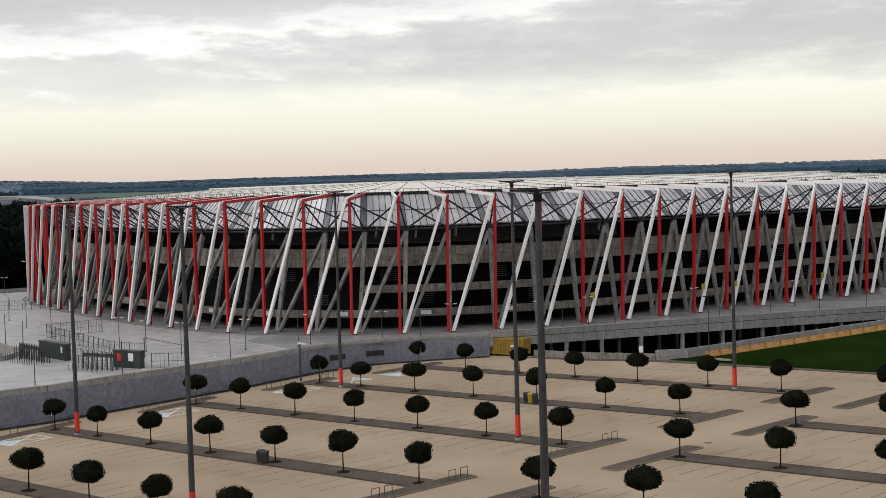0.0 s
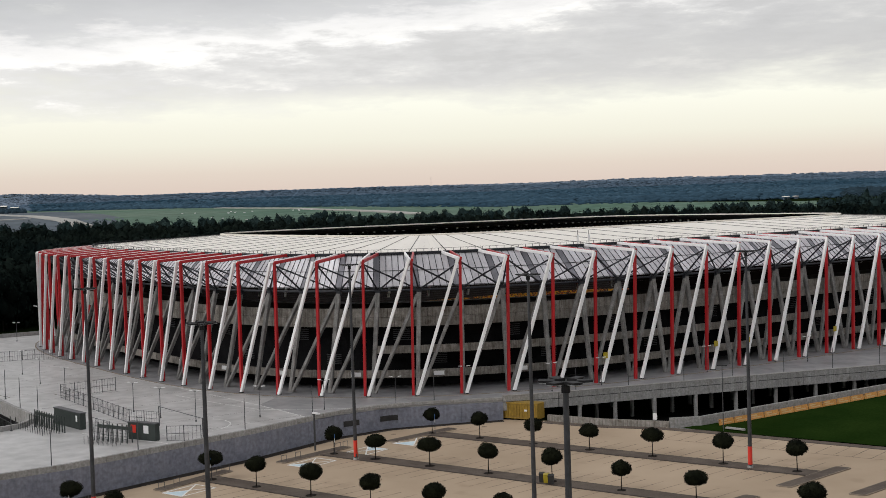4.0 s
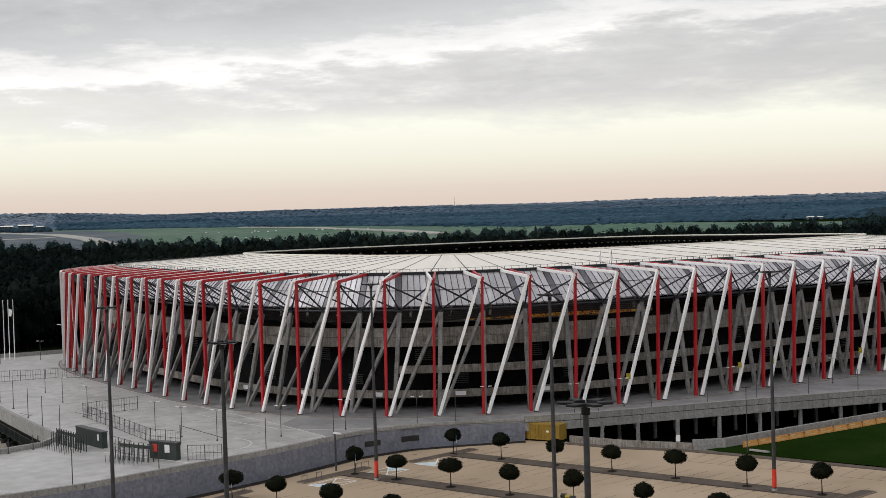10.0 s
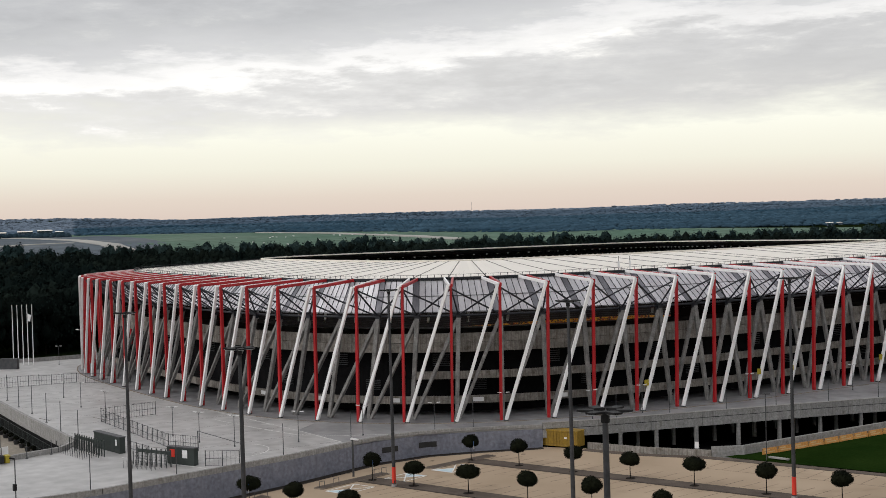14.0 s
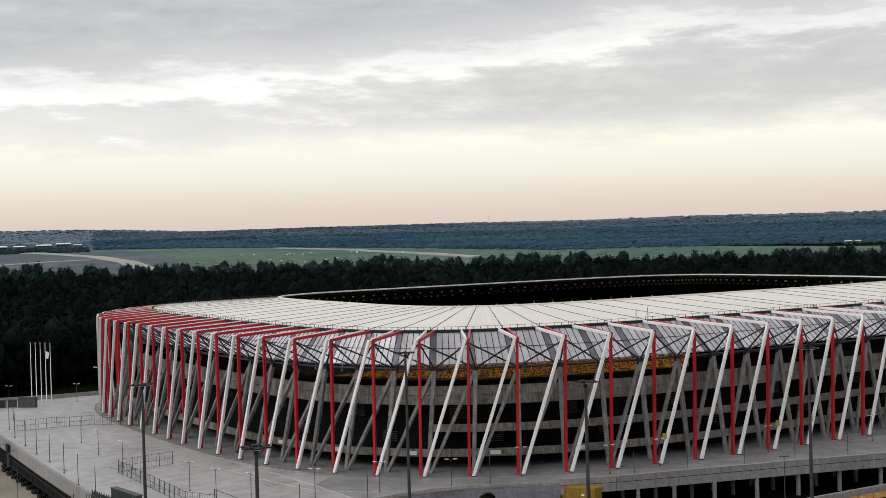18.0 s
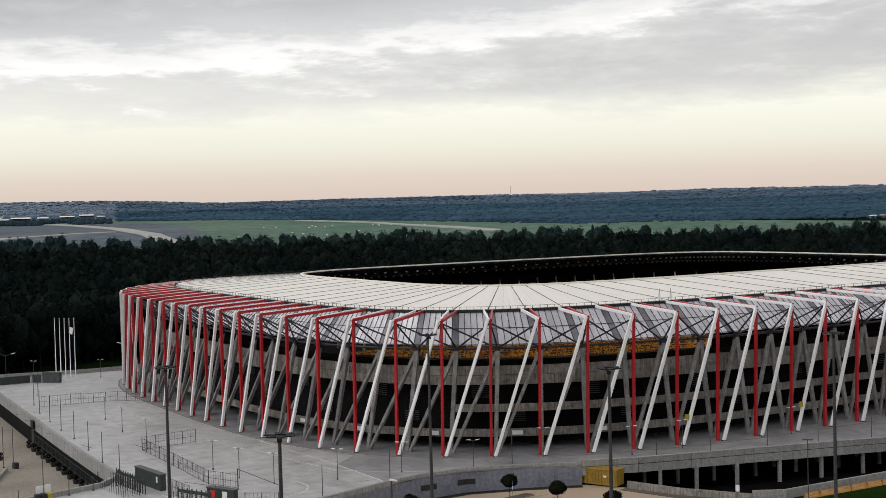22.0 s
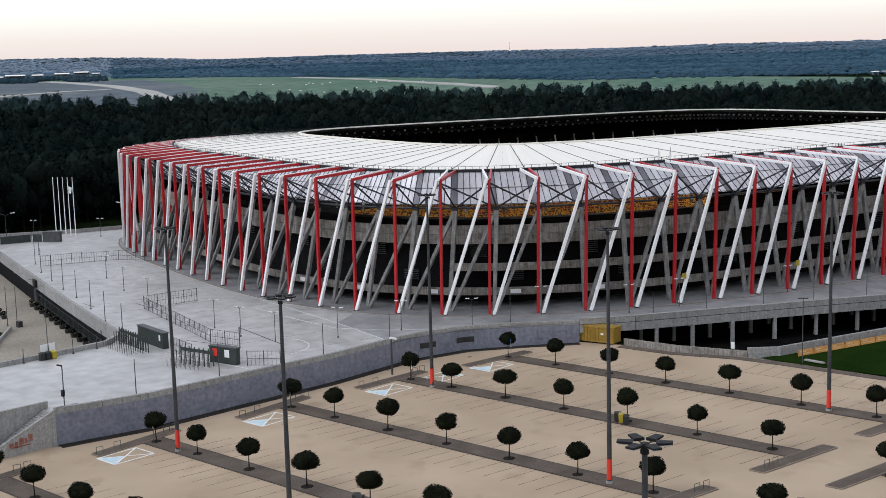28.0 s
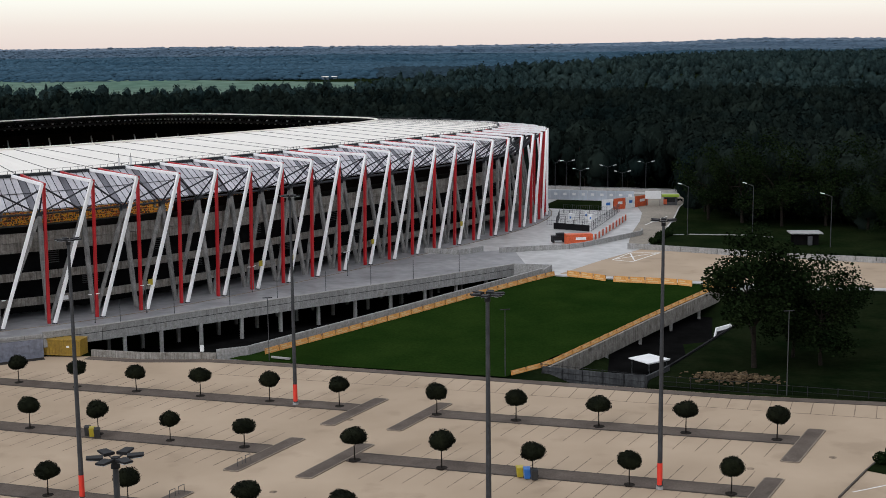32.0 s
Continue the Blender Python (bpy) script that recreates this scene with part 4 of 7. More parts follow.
        part("floodlight", Geo().box(fl, (0.45, 0.34, 0.34), math.atan2(a.tan.y, a.tan.x)), LAMPGLASS, stadium, "pale floodlight under the roof")
    post = a.at(14.4, 18.1)
    part("stand_post", Geo().beam(post, post + a.tan * 0.35 + Vector((0, 0, 2.5)), 0.4, 0.3), WHITE, stadium, "short pale post at the back of the upper tier")
    # wall added behind the gap over the upper ring, hiding seats beyond the open corner
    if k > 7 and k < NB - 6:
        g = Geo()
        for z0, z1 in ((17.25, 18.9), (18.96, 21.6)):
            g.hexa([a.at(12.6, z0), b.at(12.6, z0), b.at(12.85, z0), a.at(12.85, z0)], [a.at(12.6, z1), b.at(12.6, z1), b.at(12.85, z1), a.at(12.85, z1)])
        part("back_wall", g, MAROON, stadium, "near-black brown wall added to hide the seats behind the gap")
    # seats and terraces below the roof, its shade coloured into the upper ones
    for name, r0, r1, mat, label in (("upper_tier", 0, 22, UPSEATS, "seats on stepped terraces, roof shade in their colour"), ("lower_tier", 22, 34, SEATS, "yellow and red seats on stepped terraces")):
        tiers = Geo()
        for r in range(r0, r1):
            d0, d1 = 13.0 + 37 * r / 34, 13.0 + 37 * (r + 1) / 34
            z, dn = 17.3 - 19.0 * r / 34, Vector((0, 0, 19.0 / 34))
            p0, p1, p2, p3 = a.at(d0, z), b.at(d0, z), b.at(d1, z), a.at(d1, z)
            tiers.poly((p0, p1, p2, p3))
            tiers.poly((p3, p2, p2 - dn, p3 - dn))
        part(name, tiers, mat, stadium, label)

# dark paving under the columns, with a drain kerb along its rim, and over the deck by the car park
ring = Geo()
for a, b in zip(COLS, COLS[1:] + COLS[:1]):
    q = [a.at(-1.2, PLAZA_Z), b.at(-1.2, PLAZA_Z), b.at(12.3, PLAZA_Z), a.at(12.3, PLAZA_Z)]
    up_by = Vector((0, 0, 0.014))
    ring.hexa([p - up_by for p in q], [p + up_by for p in q])
tagged(new("ring_paving", ring.mesh("ring_paving", DECKING)), "dark grey paving under the stadium's columns", "paving", kind="structure")
rim = [tuple(b.at(-1.25, 0)[:2]) for b in COLS] + [tuple(COLS[0].at(-1.25, 0)[:2])]
tagged(new("rim_kerb", Geo().wall(rim, 0.3, PLAZA_Z + 0.05, PLAZA_Z - 0.1).mesh("rim_kerb", RIM)), "low worn kerb round the stadium", "kerb", kind="structure")
walkway = [(-142.0, 153.2), (-132.2, 149.6)] + [(x - 0.45, y + 0.1) for x, y in EDGE[7:]] + [(-72, 246), (-80, 264)] + [tuple(COLS[k % NB].at(-1.1, 0)[:2]) for k in range(15, 0, -1)]
# mid grey step between the pale plaza and the darker deck
worn = [(-158.5, 142.0), (-155.2, 135.3), (-138.6, 131.0), (-138.3, 135.1), (-135.6, 144.6), (-132.2, 149.6), (-142.0, 153.2)] + [tuple(COLS[k % NB].at(-1.1, 0)[:2]) for k in range(-1, -4, -1)]
tagged(new("corner_paving", Geo().slab(worn, PLAZA_Z + 0.006, PLAZA_Z - 0.02).mesh("corner_paving", MIDDECK)), "mid grey paving at the stadium's corner", "paving", kind="structure")
tagged(new("deck_walkway", Geo().slab(walkway, PLAZA_Z + 0.006, PLAZA_Z - 0.02).mesh("deck_walkway", DECKING)), "dark grey walkway of the deck", "walkway", kind="structure")

tagged(new("pitch", Geo().slab([tuple(oval(2 * math.pi * i / 96, 50.5)[:2]) for i in range(96)], -1.7, -2.0).mesh("pitch", GRASS)), "football pitch inside the stadium", "pitch", kind="structure")

# ---- ball-headed trees of the car park ----
def crown_lumps(seed):
    r = random.Random(seed * 7 + 1)
    return [(Vector((r.gauss(0, 1), r.gauss(0, 1), r.gauss(0, 0.8))).normalized(), r.uniform(0.06, 0.22)) for _ in range(16)]


def crown_shape(d, lumps):
    """Radius of the lumpy crown towards d, flat below."""
    k = 0.84 + max(w * max(0, d.dot(l)) ** 9 for l, w in lumps) + 0.05 * noise.noise(d * 4.0 + lumps[0][0] * 9)
    return k * (1 - 0.42 * (-d.z) ** 1.5) if d.z < 0 else k


def leaf_crown(seed, rx, rz, count, size, flat=0.0):
    """A crown of many small leaf quads over a lumpy shell."""
    r = random.Random(seed)
    g = Geo()
    lumps = crown_lumps(seed)
    for _ in range(count):
        d = Vector((r.gauss(0, 1), r.gauss(0, 1), r.gauss(0, 1))).normalized()
        k = crown_shape(d, lumps) + r.uniform(-0.1, 0.03)
        p = Vector((d.x * rx * k, d.y * rx * k, d.z * rz * k))
        n = (d + Vector((r.gauss(0, 0.6), r.gauss(0, 0.6), r.gauss(0, 0.6)))).normalized()
        a = n.cross(Vector((r.random(), r.random(), r.random() + 0.1))).normalized()
        b = n.cross(a)
        s = size * r.uniform(0.6, 1.3)
        g.poly([p - a * s, p + b * s * 0.7, p + a * s * 1.1, p - b * s * 0.7])
    return g


def core(seed, rx, rz):
    lumps = crown_lumps(seed)
    bm = bmesh.new()
    bmesh.ops.create_icosphere(bm, subdivisions=3, radius=1.0)
    for v in bm.verts:
        k = crown_shape(v.co.normalized(), lumps) * 0.93
        v.co = Vector((v.co.x * rx * k, v.co.y * rx * k, v.co.z * rz * k))
    return bm


def ball_tree(seed):
    r = random.Random(seed)
    rx, rz, h = r.uniform(1.40, 1.56), r.uniform(1.22, 1.36), r.uniform(2.5, 2.65)
    t = thing("ball_tree", (0, 0, 0), "young ball-headed tree with a dark clipped crown", "tree", "ball-headed trees of the car park")
    trunk = Geo()
    lean = r.uniform(-0.07, 0.07)
    trunk.tube((0, 0, 0), (lean * 0.6, 0.02, 1.0), 0.085, 0.06, 7)
    trunk.tube((lean * 0.6, 0.02, 0.98), (lean, 0.0, h - 0.2), 0.06, 0.05, 7)
    for i in range(4):
        a = i * 1.57 + r.random()
        trunk.tube((lean, 0, h - 0.75), (lean + 0.55 * math.cos(a), 0.55 * math.sin(a), h + 0.1), 0.03, 0.015, 5)
    part("trunk", trunk, BARK, t)
    c = leaf_crown(seed, rx, rz, 1500, 0.085)
    inner = core(seed, rx, rz)
    base = len(c.v)
    inner.verts.index_update()
    c.v += [tuple(v.co) for v in inner.verts]
    c.f += [tuple(base + v.index for v in f.verts) for f in inner.faces]
    inner.free()
    c.v = [(x + lean, y, z + h) for x, y, z in c.v]
    part("crown", c, LEAF, t, "dense dark green clipped crown")
    bed = Geo()
    bed.tube((0, 0, -0.12), (0, 0, 0.035), 0.62, n=12)
    part("soil_ring", bed, BARK, t, "dark round soil bed")
    return t


kinds = [ball_tree(11 + i) for i in range(5)]
spots = []
for x0, x1, y in ((-129.5, -70, 144.0), (-53.3, -10, 143.6), (-128.3, -70, 125.6), (-55.9, -14, 124.5), (-131.2, -72, 105.6), (-59.0, -14, 105.6), (-133.0, -72, 85.3), (-61.3, -14, 86.0), (-135, -70, 65.0), (-62, -14, 66.0)):
    first = {144.0: [-125.7, -116.4, -106.6, -97.0, -87.05, -76.7, -66.7], 125.6: [-128.3, -120.2, -110.2, -100.2, -90.2, -80.2, -70.3], 105.6: [-131, -122.1, -112.1, -102.0, -92.2, -82.4, -72.6], 85.3: [-132.4, -123.7, -113.7, -103.5, -93.4, -83.8, -74.2]}
    xs = first.get(y, None) if x0 < -100 else None
    if xs is None:
        xs, x = [], x0
        while x < x1:
            xs.append(x)
            x += 10.25 if x0 > -100 else 9.85
    spots += [(x, y) for x in xs]
r = random.Random(3)
for i, (x, y) in enumerate(spots):
    s = r.uniform(0.9, 1.12)
    m = Matrix.Translation((x, y, lot(x, y) + 0.1)) @ Matrix.Rotation(r.uniform(0, 6.28), 4, "Z") @ Matrix.Diagonal((s * r.uniform(0.94, 1.06), s, r.uniform(0.93, 1.07), 1))
    if i < len(kinds):
        kinds[i].matrix_world = m
    else:
        copy_thing(kinds[i % len(kinds)], m)

# ---- tall lamp masts ----
def lamp_mast():
    t = thing("lamp_mast", (0, 0, 0), "tall grey lamp mast with a red foot band and floodlights", "lamp mast", "lamp masts of the car park")
    pole = Geo()
    pole.tube((0, 0, 0.3), (0, 0, 26.9), 0.27, 0.14, 12)
    part("pole", pole, MAST, t)
    band = Geo()
    band.tube((0, 0, 0.45), (0, 0, 2.7), 0.285, 0.275, 12)
    part("band", band, POSTRED, t, "bright red painted band")
    base = Geo()
    base.tube((0, 0, 0.0), (0, 0, 0.3), 0.4, 0.34, 14)
    part("base", base, CONCRETE, t, "round concrete foot")
    door = Geo()
    door.box((0, -0.27, 1.5 - 0.9), (0.16, 0.06, 0.5))
    part("hatch", door, MAST, t)
    hub = Geo()
    hub.tube((0, 0, 26.5), (0, 0, 27.05), 0.22, 0.2, 10)
    part("hub", hub, LAMPDARK, t)
    for i in range(6):
        a = i * math.pi / 3 + 0.3
        c, s = math.cos(a), math.sin(a)
        arm = Geo()
        arm.beam((0.15 * c, 0.15 * s, 26.9), (0.8 * c, 0.8 * s, 27.0), 0.06)
        p = part("arm", arm, MAST, t)
        head = Geo()
        head.beam((0.55 * c, 0.55 * s, 27.06), (1.32 * c, 1.32 * s, 27.1), 0.56, 0.16, 0.46, 0.1)
        part("floodlight", head, LAMPDARK, p, "dark flat floodlight head")
        gl = Geo()
        gl.beam((0.62 * c, 0.62 * s, 26.97), (1.25 * c, 1.25 * s, 27.01), 0.42, 0.03)
        part("lens", gl, LAMPGLASS, p, "pale lamp lens")
    return t


mast = lamp_mast()
MASTS = [(-126.7, 84.6), (-122.6, 124.2), (-78.0, 105.4), (-72.7, 143.5), (-81.6, 65.4), (-34.1, 49.2), (-28.7, 89.0), (-22.0, 124.2)]
for i, (x, y) in enumerate(MASTS):
    m = Matrix.Translation((x, y, lot(x, y) + 0.05)) @ Matrix.Rotation(i * 1.1, 4, "Z") @ Matrix.Diagonal((1, 1, {4: 0.965, 5: 0.965, 6: 0.98, 7: 1.015}.get(i, 1), 1))
    if i == 0:
        mast.matrix_world = m
    else:
        copy_thing(mast, m)

# ---- small things of the car park ----
def bar_hoop(x, y, turn):
    t = thing("cycle_hoop", (x, y, lot(x, y) + 0.12), "galvanised steel cycle hoop on a paved island", "cycle hoop", "cycle hoops")
    g = Geo()
    c, s = math.cos(turn) * 0.42, math.sin(turn) * 0.42
    z = lot(x, y) + 0.1
    g.tube((x - c, y - s, z), (x - c, y - s, z + 0.85), 0.035, n=6)
    g.tube((x + c, y + s, z), (x + c, y + s, z + 0.85), 0.035, n=6)
    g.tube((x - c, y - s, z + 0.84), (x + c, y + s, z + 0.84), 0.035, n=6)
    part("hoop", g, FENCE, t)


for y in ROWS[1:]:
    for kind, offsets in (("wall", (-7.2, -4.6, 3.0, 4.4)), ("lane_left", (-6.2, -4.8, 2.6, 4.0))):
        hx, lean = head(kind, y)
        for dy in offsets:
            if y < 110 or (y < 130 and (dy < 0 or kind == "wall")):
                bar_hoop(hx + 1.0 + lean * (dy + 8), y + dy, 1.4)


def parking_sign(x, y):
    z = lot(x, y) + 0.1
    t = thing("parking_sign", (x, y, z), "blue disabled parking sign on a slim grey post", "road sign", "parking signs")
    part("post", Geo().tube((x, y, z), (x, y, z + 3.1), 0.04, n=6), FENCE, t)
    a = -0.75
    part("panel", Geo().box((x + 0.03, y - 0.03, z + 2.75), (0.6, 0.04, 0.62), a), BLUE, t, "square blue sign panel")
    part("lower_panel", Geo().box((x + 0.03, y - 0.03, z + 2.1), (0.6, 0.04, 0.55), a), SIGNWHITE, t, "white lower sign panel")
    part("mark", Geo().box((x + 0.075, y - 0.065, z + 2.75), (0.16, 0.02, 0.4), a), SIGNWHITE, t, "plain white mark")


for x, y in ((-124.6, 143.4), (-127.4, 124.9), (-130.2, 104.9), (-132.0, 84.7), (-133.4, 64.6)):
    parking_sign(x, y)


def wheelie_bin(x, y, z, mat, turn, label):
    t = thing("wheelie_bin", (x, y, z), label, "bin", "wheelie bins")
    c, s = math.cos(turn), math.sin(turn)

    def q(px, py, pz):
        return (x + px * c - py * s, y + px * s + py * c, z + pz)

    part("body", Geo().hexa([q(-0.3, -0.28, 0.05), q(0.3, -0.28, 0.05), q(0.3, 0.24, 0.05), q(-0.3, 0.24, 0.05)], [q(-0.36, -0.36, 1.05), q(0.36, -0.36, 1.05), q(0.36, 0.34, 1.05), q(-0.36, 0.34, 1.05)]), mat, t)
    part("lid", Geo().hexa([q(-0.39, -0.4, 1.05), q(0.39, -0.4, 1.05), q(0.39, 0.38, 1.07), q(-0.39, 0.38, 1.07)], [q(-0.34, -0.34, 1.14), q(0.34, -0.34, 1.14), q(0.36, 0.36, 1.2), q(-0.36, 0.36, 1.2)]), mat, t)
    for sx in (-0.3, 0.3):
        part("wheel", Geo().tube(q(sx - 0.04, 0.28, 0.1), q(sx + 0.04, 0.28, 0.1), 0.1, n=10), SEAM, t, "small black wheel")


for x, y, cols in ((-90.3, 124.5, (SEAM, YELLOWBIN, SEAM)), (-35.8, 123.6, (YELLOWBIN, BLUE, SEAM)), (-94.4, 84.4, (SEAM, SEAM))):
    for i, m in enumerate(cols):
        bx = x + (i - 1) * 0.85 + (0.4 if len(cols) == 2 else 0)
        by = y - (i - 1) * 0.25
        wheelie_bin(bx, by, lot(bx, by) + 0.1, m, 0.5, {YELLOWBIN: "bright yellow wheelie bin beside a tree", BLUE: "blue wheelie bin beside a tree"}.get(m, "black wheelie bin beside a tree"))


def perimeter_lamp(x, y, z, h, turn=0.6):
    t = thing("perimeter_lamp", (x, y, z), "slim dark lamp post with a flat T-shaped head", "lamp post", "slim lamp posts")
    part("post", Geo().tube((x, y, z), (x, y, z + h), 0.075, 0.05, 7), FENCE, t)
    c, s = math.cos(turn), math.sin(turn)
    part("head", Geo().beam((x - 0.7 * c, y - 0.7 * s, z + h), (x + 0.7 * c, y + 0.7 * s, z + h), 0.22, 0.1), LAMPDARK, t, "flat dark lamp head")


for x, y, h in ((-87.4, 164.2, 9.6), (-50.8, 164.1, 9.4), (-13.0, 163.2, 11.0)):
    perimeter_lamp(x, y, lot(x, y) - 0.1, h)


def skip_container(x, y, turn):
    z = lot(x, y) + 0.02
    t = thing("yellow_container", (x, y, z), "yellow ribbed steel container beside the retaining wall", "container")
    c, s = math.cos(turn), math.sin(turn)

    def q(px, py, pz):
        return (x + px * c - py * s, y + px * s + py * c, z + pz)

    part("body", Geo().hexa([q(px, py, 0.25) for px, py in ((-3.25, -1.2), (3.25, -1.2), (3.25, 1.2), (-3.25, 1.2))], [q(px, py, 2.65) for px, py in ((-3.25, -1.2), (3.25, -1.2), (3.25, 1.2), (-3.25, 1.2))]), YELLOW, t)
    for i in range(13):
        px = -3.0 + i * 0.5
        part("rib", Geo().beam(q(px, -1.23, 0.35), q(px, -1.23, 2.5), 0.14, 0.08, side=Vector((c, s, 0))), YELLOW, t)
    for pz in (0.3, 2.6):
        part("rail", Geo().beam(q(-3.28, -1.24, pz), q(3.28, -1.24, pz), 0.14, 0.2), YELLOW, t)
    for px in (-3.22, 3.22):
        part("corner_post", Geo().beam(q(px, -1.24, 0.25), q(px, -1.24, 2.7), 0.18, 0.16, side=Vector((c, s, 0))), YELLOW, t)
    part("roof", Geo().hexa([q(px, py, 2.65) for px, py in ((-3.3, -1.28), (3.3, -1.28), (3.3, 1.28), (-3.3, 1.28))], [q(px, py, 2.75) for px, py in ((-3.3, -1.28), (3.3, -1.28), (3.3, 1.28), (-3.3, 1.28))]), YELLOW, t)
    for px in (-2.2, 2.2):
        part("skid", Geo().beam(q(px, -1.1, 0.12), q(px, 1.1, 0.12), 0.35, 0.26), SEAM, t, "dark steel skid")
    part("dark_end", Geo().hexa([q(-3.32, py, 0.5) for py in (-0.95, 0.95)] + [q(-3.26, py, 0.5) for py in (0.95, -0.95)], [q(-3.32, py, 2.4) for py in (-0.95, 0.95)] + [q(-3.26, py, 2.4) for py in (0.95, -0.95)]), SEAM, t, "dark end door")
    part("plate", Geo().beam(q(1.0, -1.3, 1.6), q(1.5, -1.3, 1.6), 0.03, 0.3), SIGNWHITE, t, "small white plate")


skip_container(-120.6, 160.2, 0.13)


def mesh_panel(a, b, z, h, name, label, group, step=0.5, mat=FENCE, posts=2.5):
    """A fence along a line: posts, rails and slim bars, each post and field its own part."""
    t = thing(name, (*a, z), label, "fence", group)
    d = math.hypot(b[0] - a[0], b[1] - a[1])
    n = max(1, round(d / posts))
    pt = lambda s: (a[0] + (b[0] - a[0]) * s, a[1] + (b[1] - a[1]) * s)
    for i in range(n + 1):
        x, y = pt(i / n)
        part("post", Geo().tube((x, y, z), (x, y, z + h + 0.1), 0.06, n=6), mat, t)
    for i in range(n):
        p, q = pt(i / n), pt((i + 1) / n)
        for zz in (0.1, h * 0.5, h):
            part("rail", Geo().beam((*p, z + zz), (*q, z + zz), 0.05, 0.05), mat, t)
        k = max(2, int(d / n / step))
        for j in range(1, k):
            x, y = pt((i + j / k) / n)
            part("bar", Geo().beam((x, y, z + 0.1), (x, y, z + h), 0.028, 0.028), mat, t)
    return t


# blue gate frame on the retaining wall
mesh_panel((-127.6, 153.2), (-124.4, 156.6), -0.3, 2.2, "wall_gate", "blue-grey steel gate frame against the retaining wall", "", 0.8, BLUEWALL, 2.4)
solid("notice_box", Geo().box((-98.4, 163.6, 1.7), (0.55, 0.35, 0.9), 0.3), SIGNWHITE, "small white cabinet on the low concrete wall", "cabinet")
g = Geo().beam((-87.6, 165.4, 0.75), (-84.4, 165.0, 0.8), 0.5, 0.25)
solid("stone_bench", g, PALEKERB, "pale concrete slab lying on the grass", "slab")

# ---- barrier boards round the grass slope ----
def banner(a, b, z0, z1, h, mat=ORANGE, group="orange barrier boards", label="orange printed barrier board along the grass slope"):
    d = Vector((b[0] - a[0], b[1] - a[1], 0)).normalized()
    n = Vector((d.y, -d.x, 0))
    t = thing("barrier_board", (*a, z0), label, "barrier", group)
    lo = [Vector((*a, z0)), Vector((*b, z1))]
    hi = [p + Vector((0, 0, h)) - n * 0.12 for p in lo]
    part("board", Geo().hexa([lo[0], lo[1], lo[1] - n * 0.07, lo[0] - n * 0.07], [hi[0], hi[1], hi[1] - n * 0.07, hi[0] - n * 0.07]), mat, t)
    for s0, s1, f0, f1 in ((0.12, 0.5, 0.58, 0.8), (0.16, 0.82, 0.25, 0.42)):
        def pt(s, f):
            return lo[0].lerp(lo[1], s).lerp(hi[0].lerp(hi[1], s), f) + n * 0.012
        part("print_bar", Geo().hexa([pt(s0, f0), pt(s1, f0), pt(s1, f0) - n * 0.01, pt(s0, f0) - n * 0.01], [pt(s0, f1), pt(s1, f1), pt(s1, f1) - n * 0.01, pt(s0, f1) - n * 0.01]), BANNERMARK, t, "pale plain bar of unreadable print")
    for s in (0.02, 0.98):
        p = lo[0].lerp(lo[1], s) - n * 0.1
        part("stay", Geo().beam(p, p + Vector((0, 0, h)), 0.06), FENCE, t)


def board_run(line, length, h, gap=0.12, lift=0.02, skip=()):
    pts = along(line, length)
    for i, ((ax, ay, _), (bx, by, _)) in enumerate(zip(pts, pts[1:])):
        if i in skip:
            continue
        k = gap / length
        a, b = (ax + (bx - ax) * k, ay + (by - ay) * k), (bx - (bx - ax) * k, by - (by - ay) * k)
        banner(a, b, slope(*a) + lift, slope(*b) + lift, h)


board_run([(-89.8, 167.4), (-78.4, 194.6), (-62.6, 234.9)], 2.9, 0.85, 0.06)
board_run([(-60.4, 234.6), (-52.6, 231.9), (-51.9, 231.3)], 3.0, 1.1, 0.05)
board_run([(-50.6, 231.2), (-39.2, 231.5), (-35.0, 230.2)], 3.0, 1.1, 0.05)
board_run([(-33.9, 230.6), (-25.4, 231.6)], 3.0, 1.1, 0.05)
board_run([(-49.8, 163.8), (-46.3, 170.0), (-38.2, 202.8), (-30.5, 232.0)], 2.9, 0.62, 0.05, lift=0.14)

# sunken yard beside the slope
g = Geo().hexa([(-36.7, 179.2, 1.0), (-33.2, 176.6, 1.0), (-30.8, 180.0, 1.0), (-34.3, 182.2, 1.0)], [(-36.7, 179.2, 1.15), (-33.2, 176.6, 1.15), (-30.8, 180.0, 1.25), (-34.3, 182.2, 1.25)])
t = thing("yard_canopy", (-33.7, 179.4, -1.6), "flat white canopy on thin posts in the sunken yard", "canopy")
part("roof", g, SIGNWHITE, t)
for x, y in ((-36.2, 179.2), (-33.3, 177.2), (-31.3, 180.0), (-34.3, 181.7)):
    part("post", Geo().beam((x, y, -1.8), (x, y, 1.0), 0.1), FENCE, t)
t = thing("leaning_frame", (-26, 198, -0.4), "white framed panel leaning in the yard", "panel")
part("frame", Geo().hexa([(-27.2, 196.0, -0.4), (-25.2, 199.0, -0.2), (-25.0, 198.8, -0.2), (-27.0, 195.8, -0.4)], [(-26.9, 197.8, 2.4), (-24.9, 200.8, 2.6), (-24.7, 200.6, 2.6), (-26.7, 197.6, 2.4)]), SIGNWHITE, t)
part("pane", Geo().hexa([(-26.8, 196.2, 0.2), (-25.5, 198.1, 0.3), (-25.45, 198.05, 0.3), (-26.75, 196.15, 0.2)], [(-26.55, 197.5, 1.9), (-25.3, 199.4, 2.0), (-25.25, 199.35, 2.0), (-26.5, 197.45, 1.9)]), LAMPDARK, t, "dark pane")
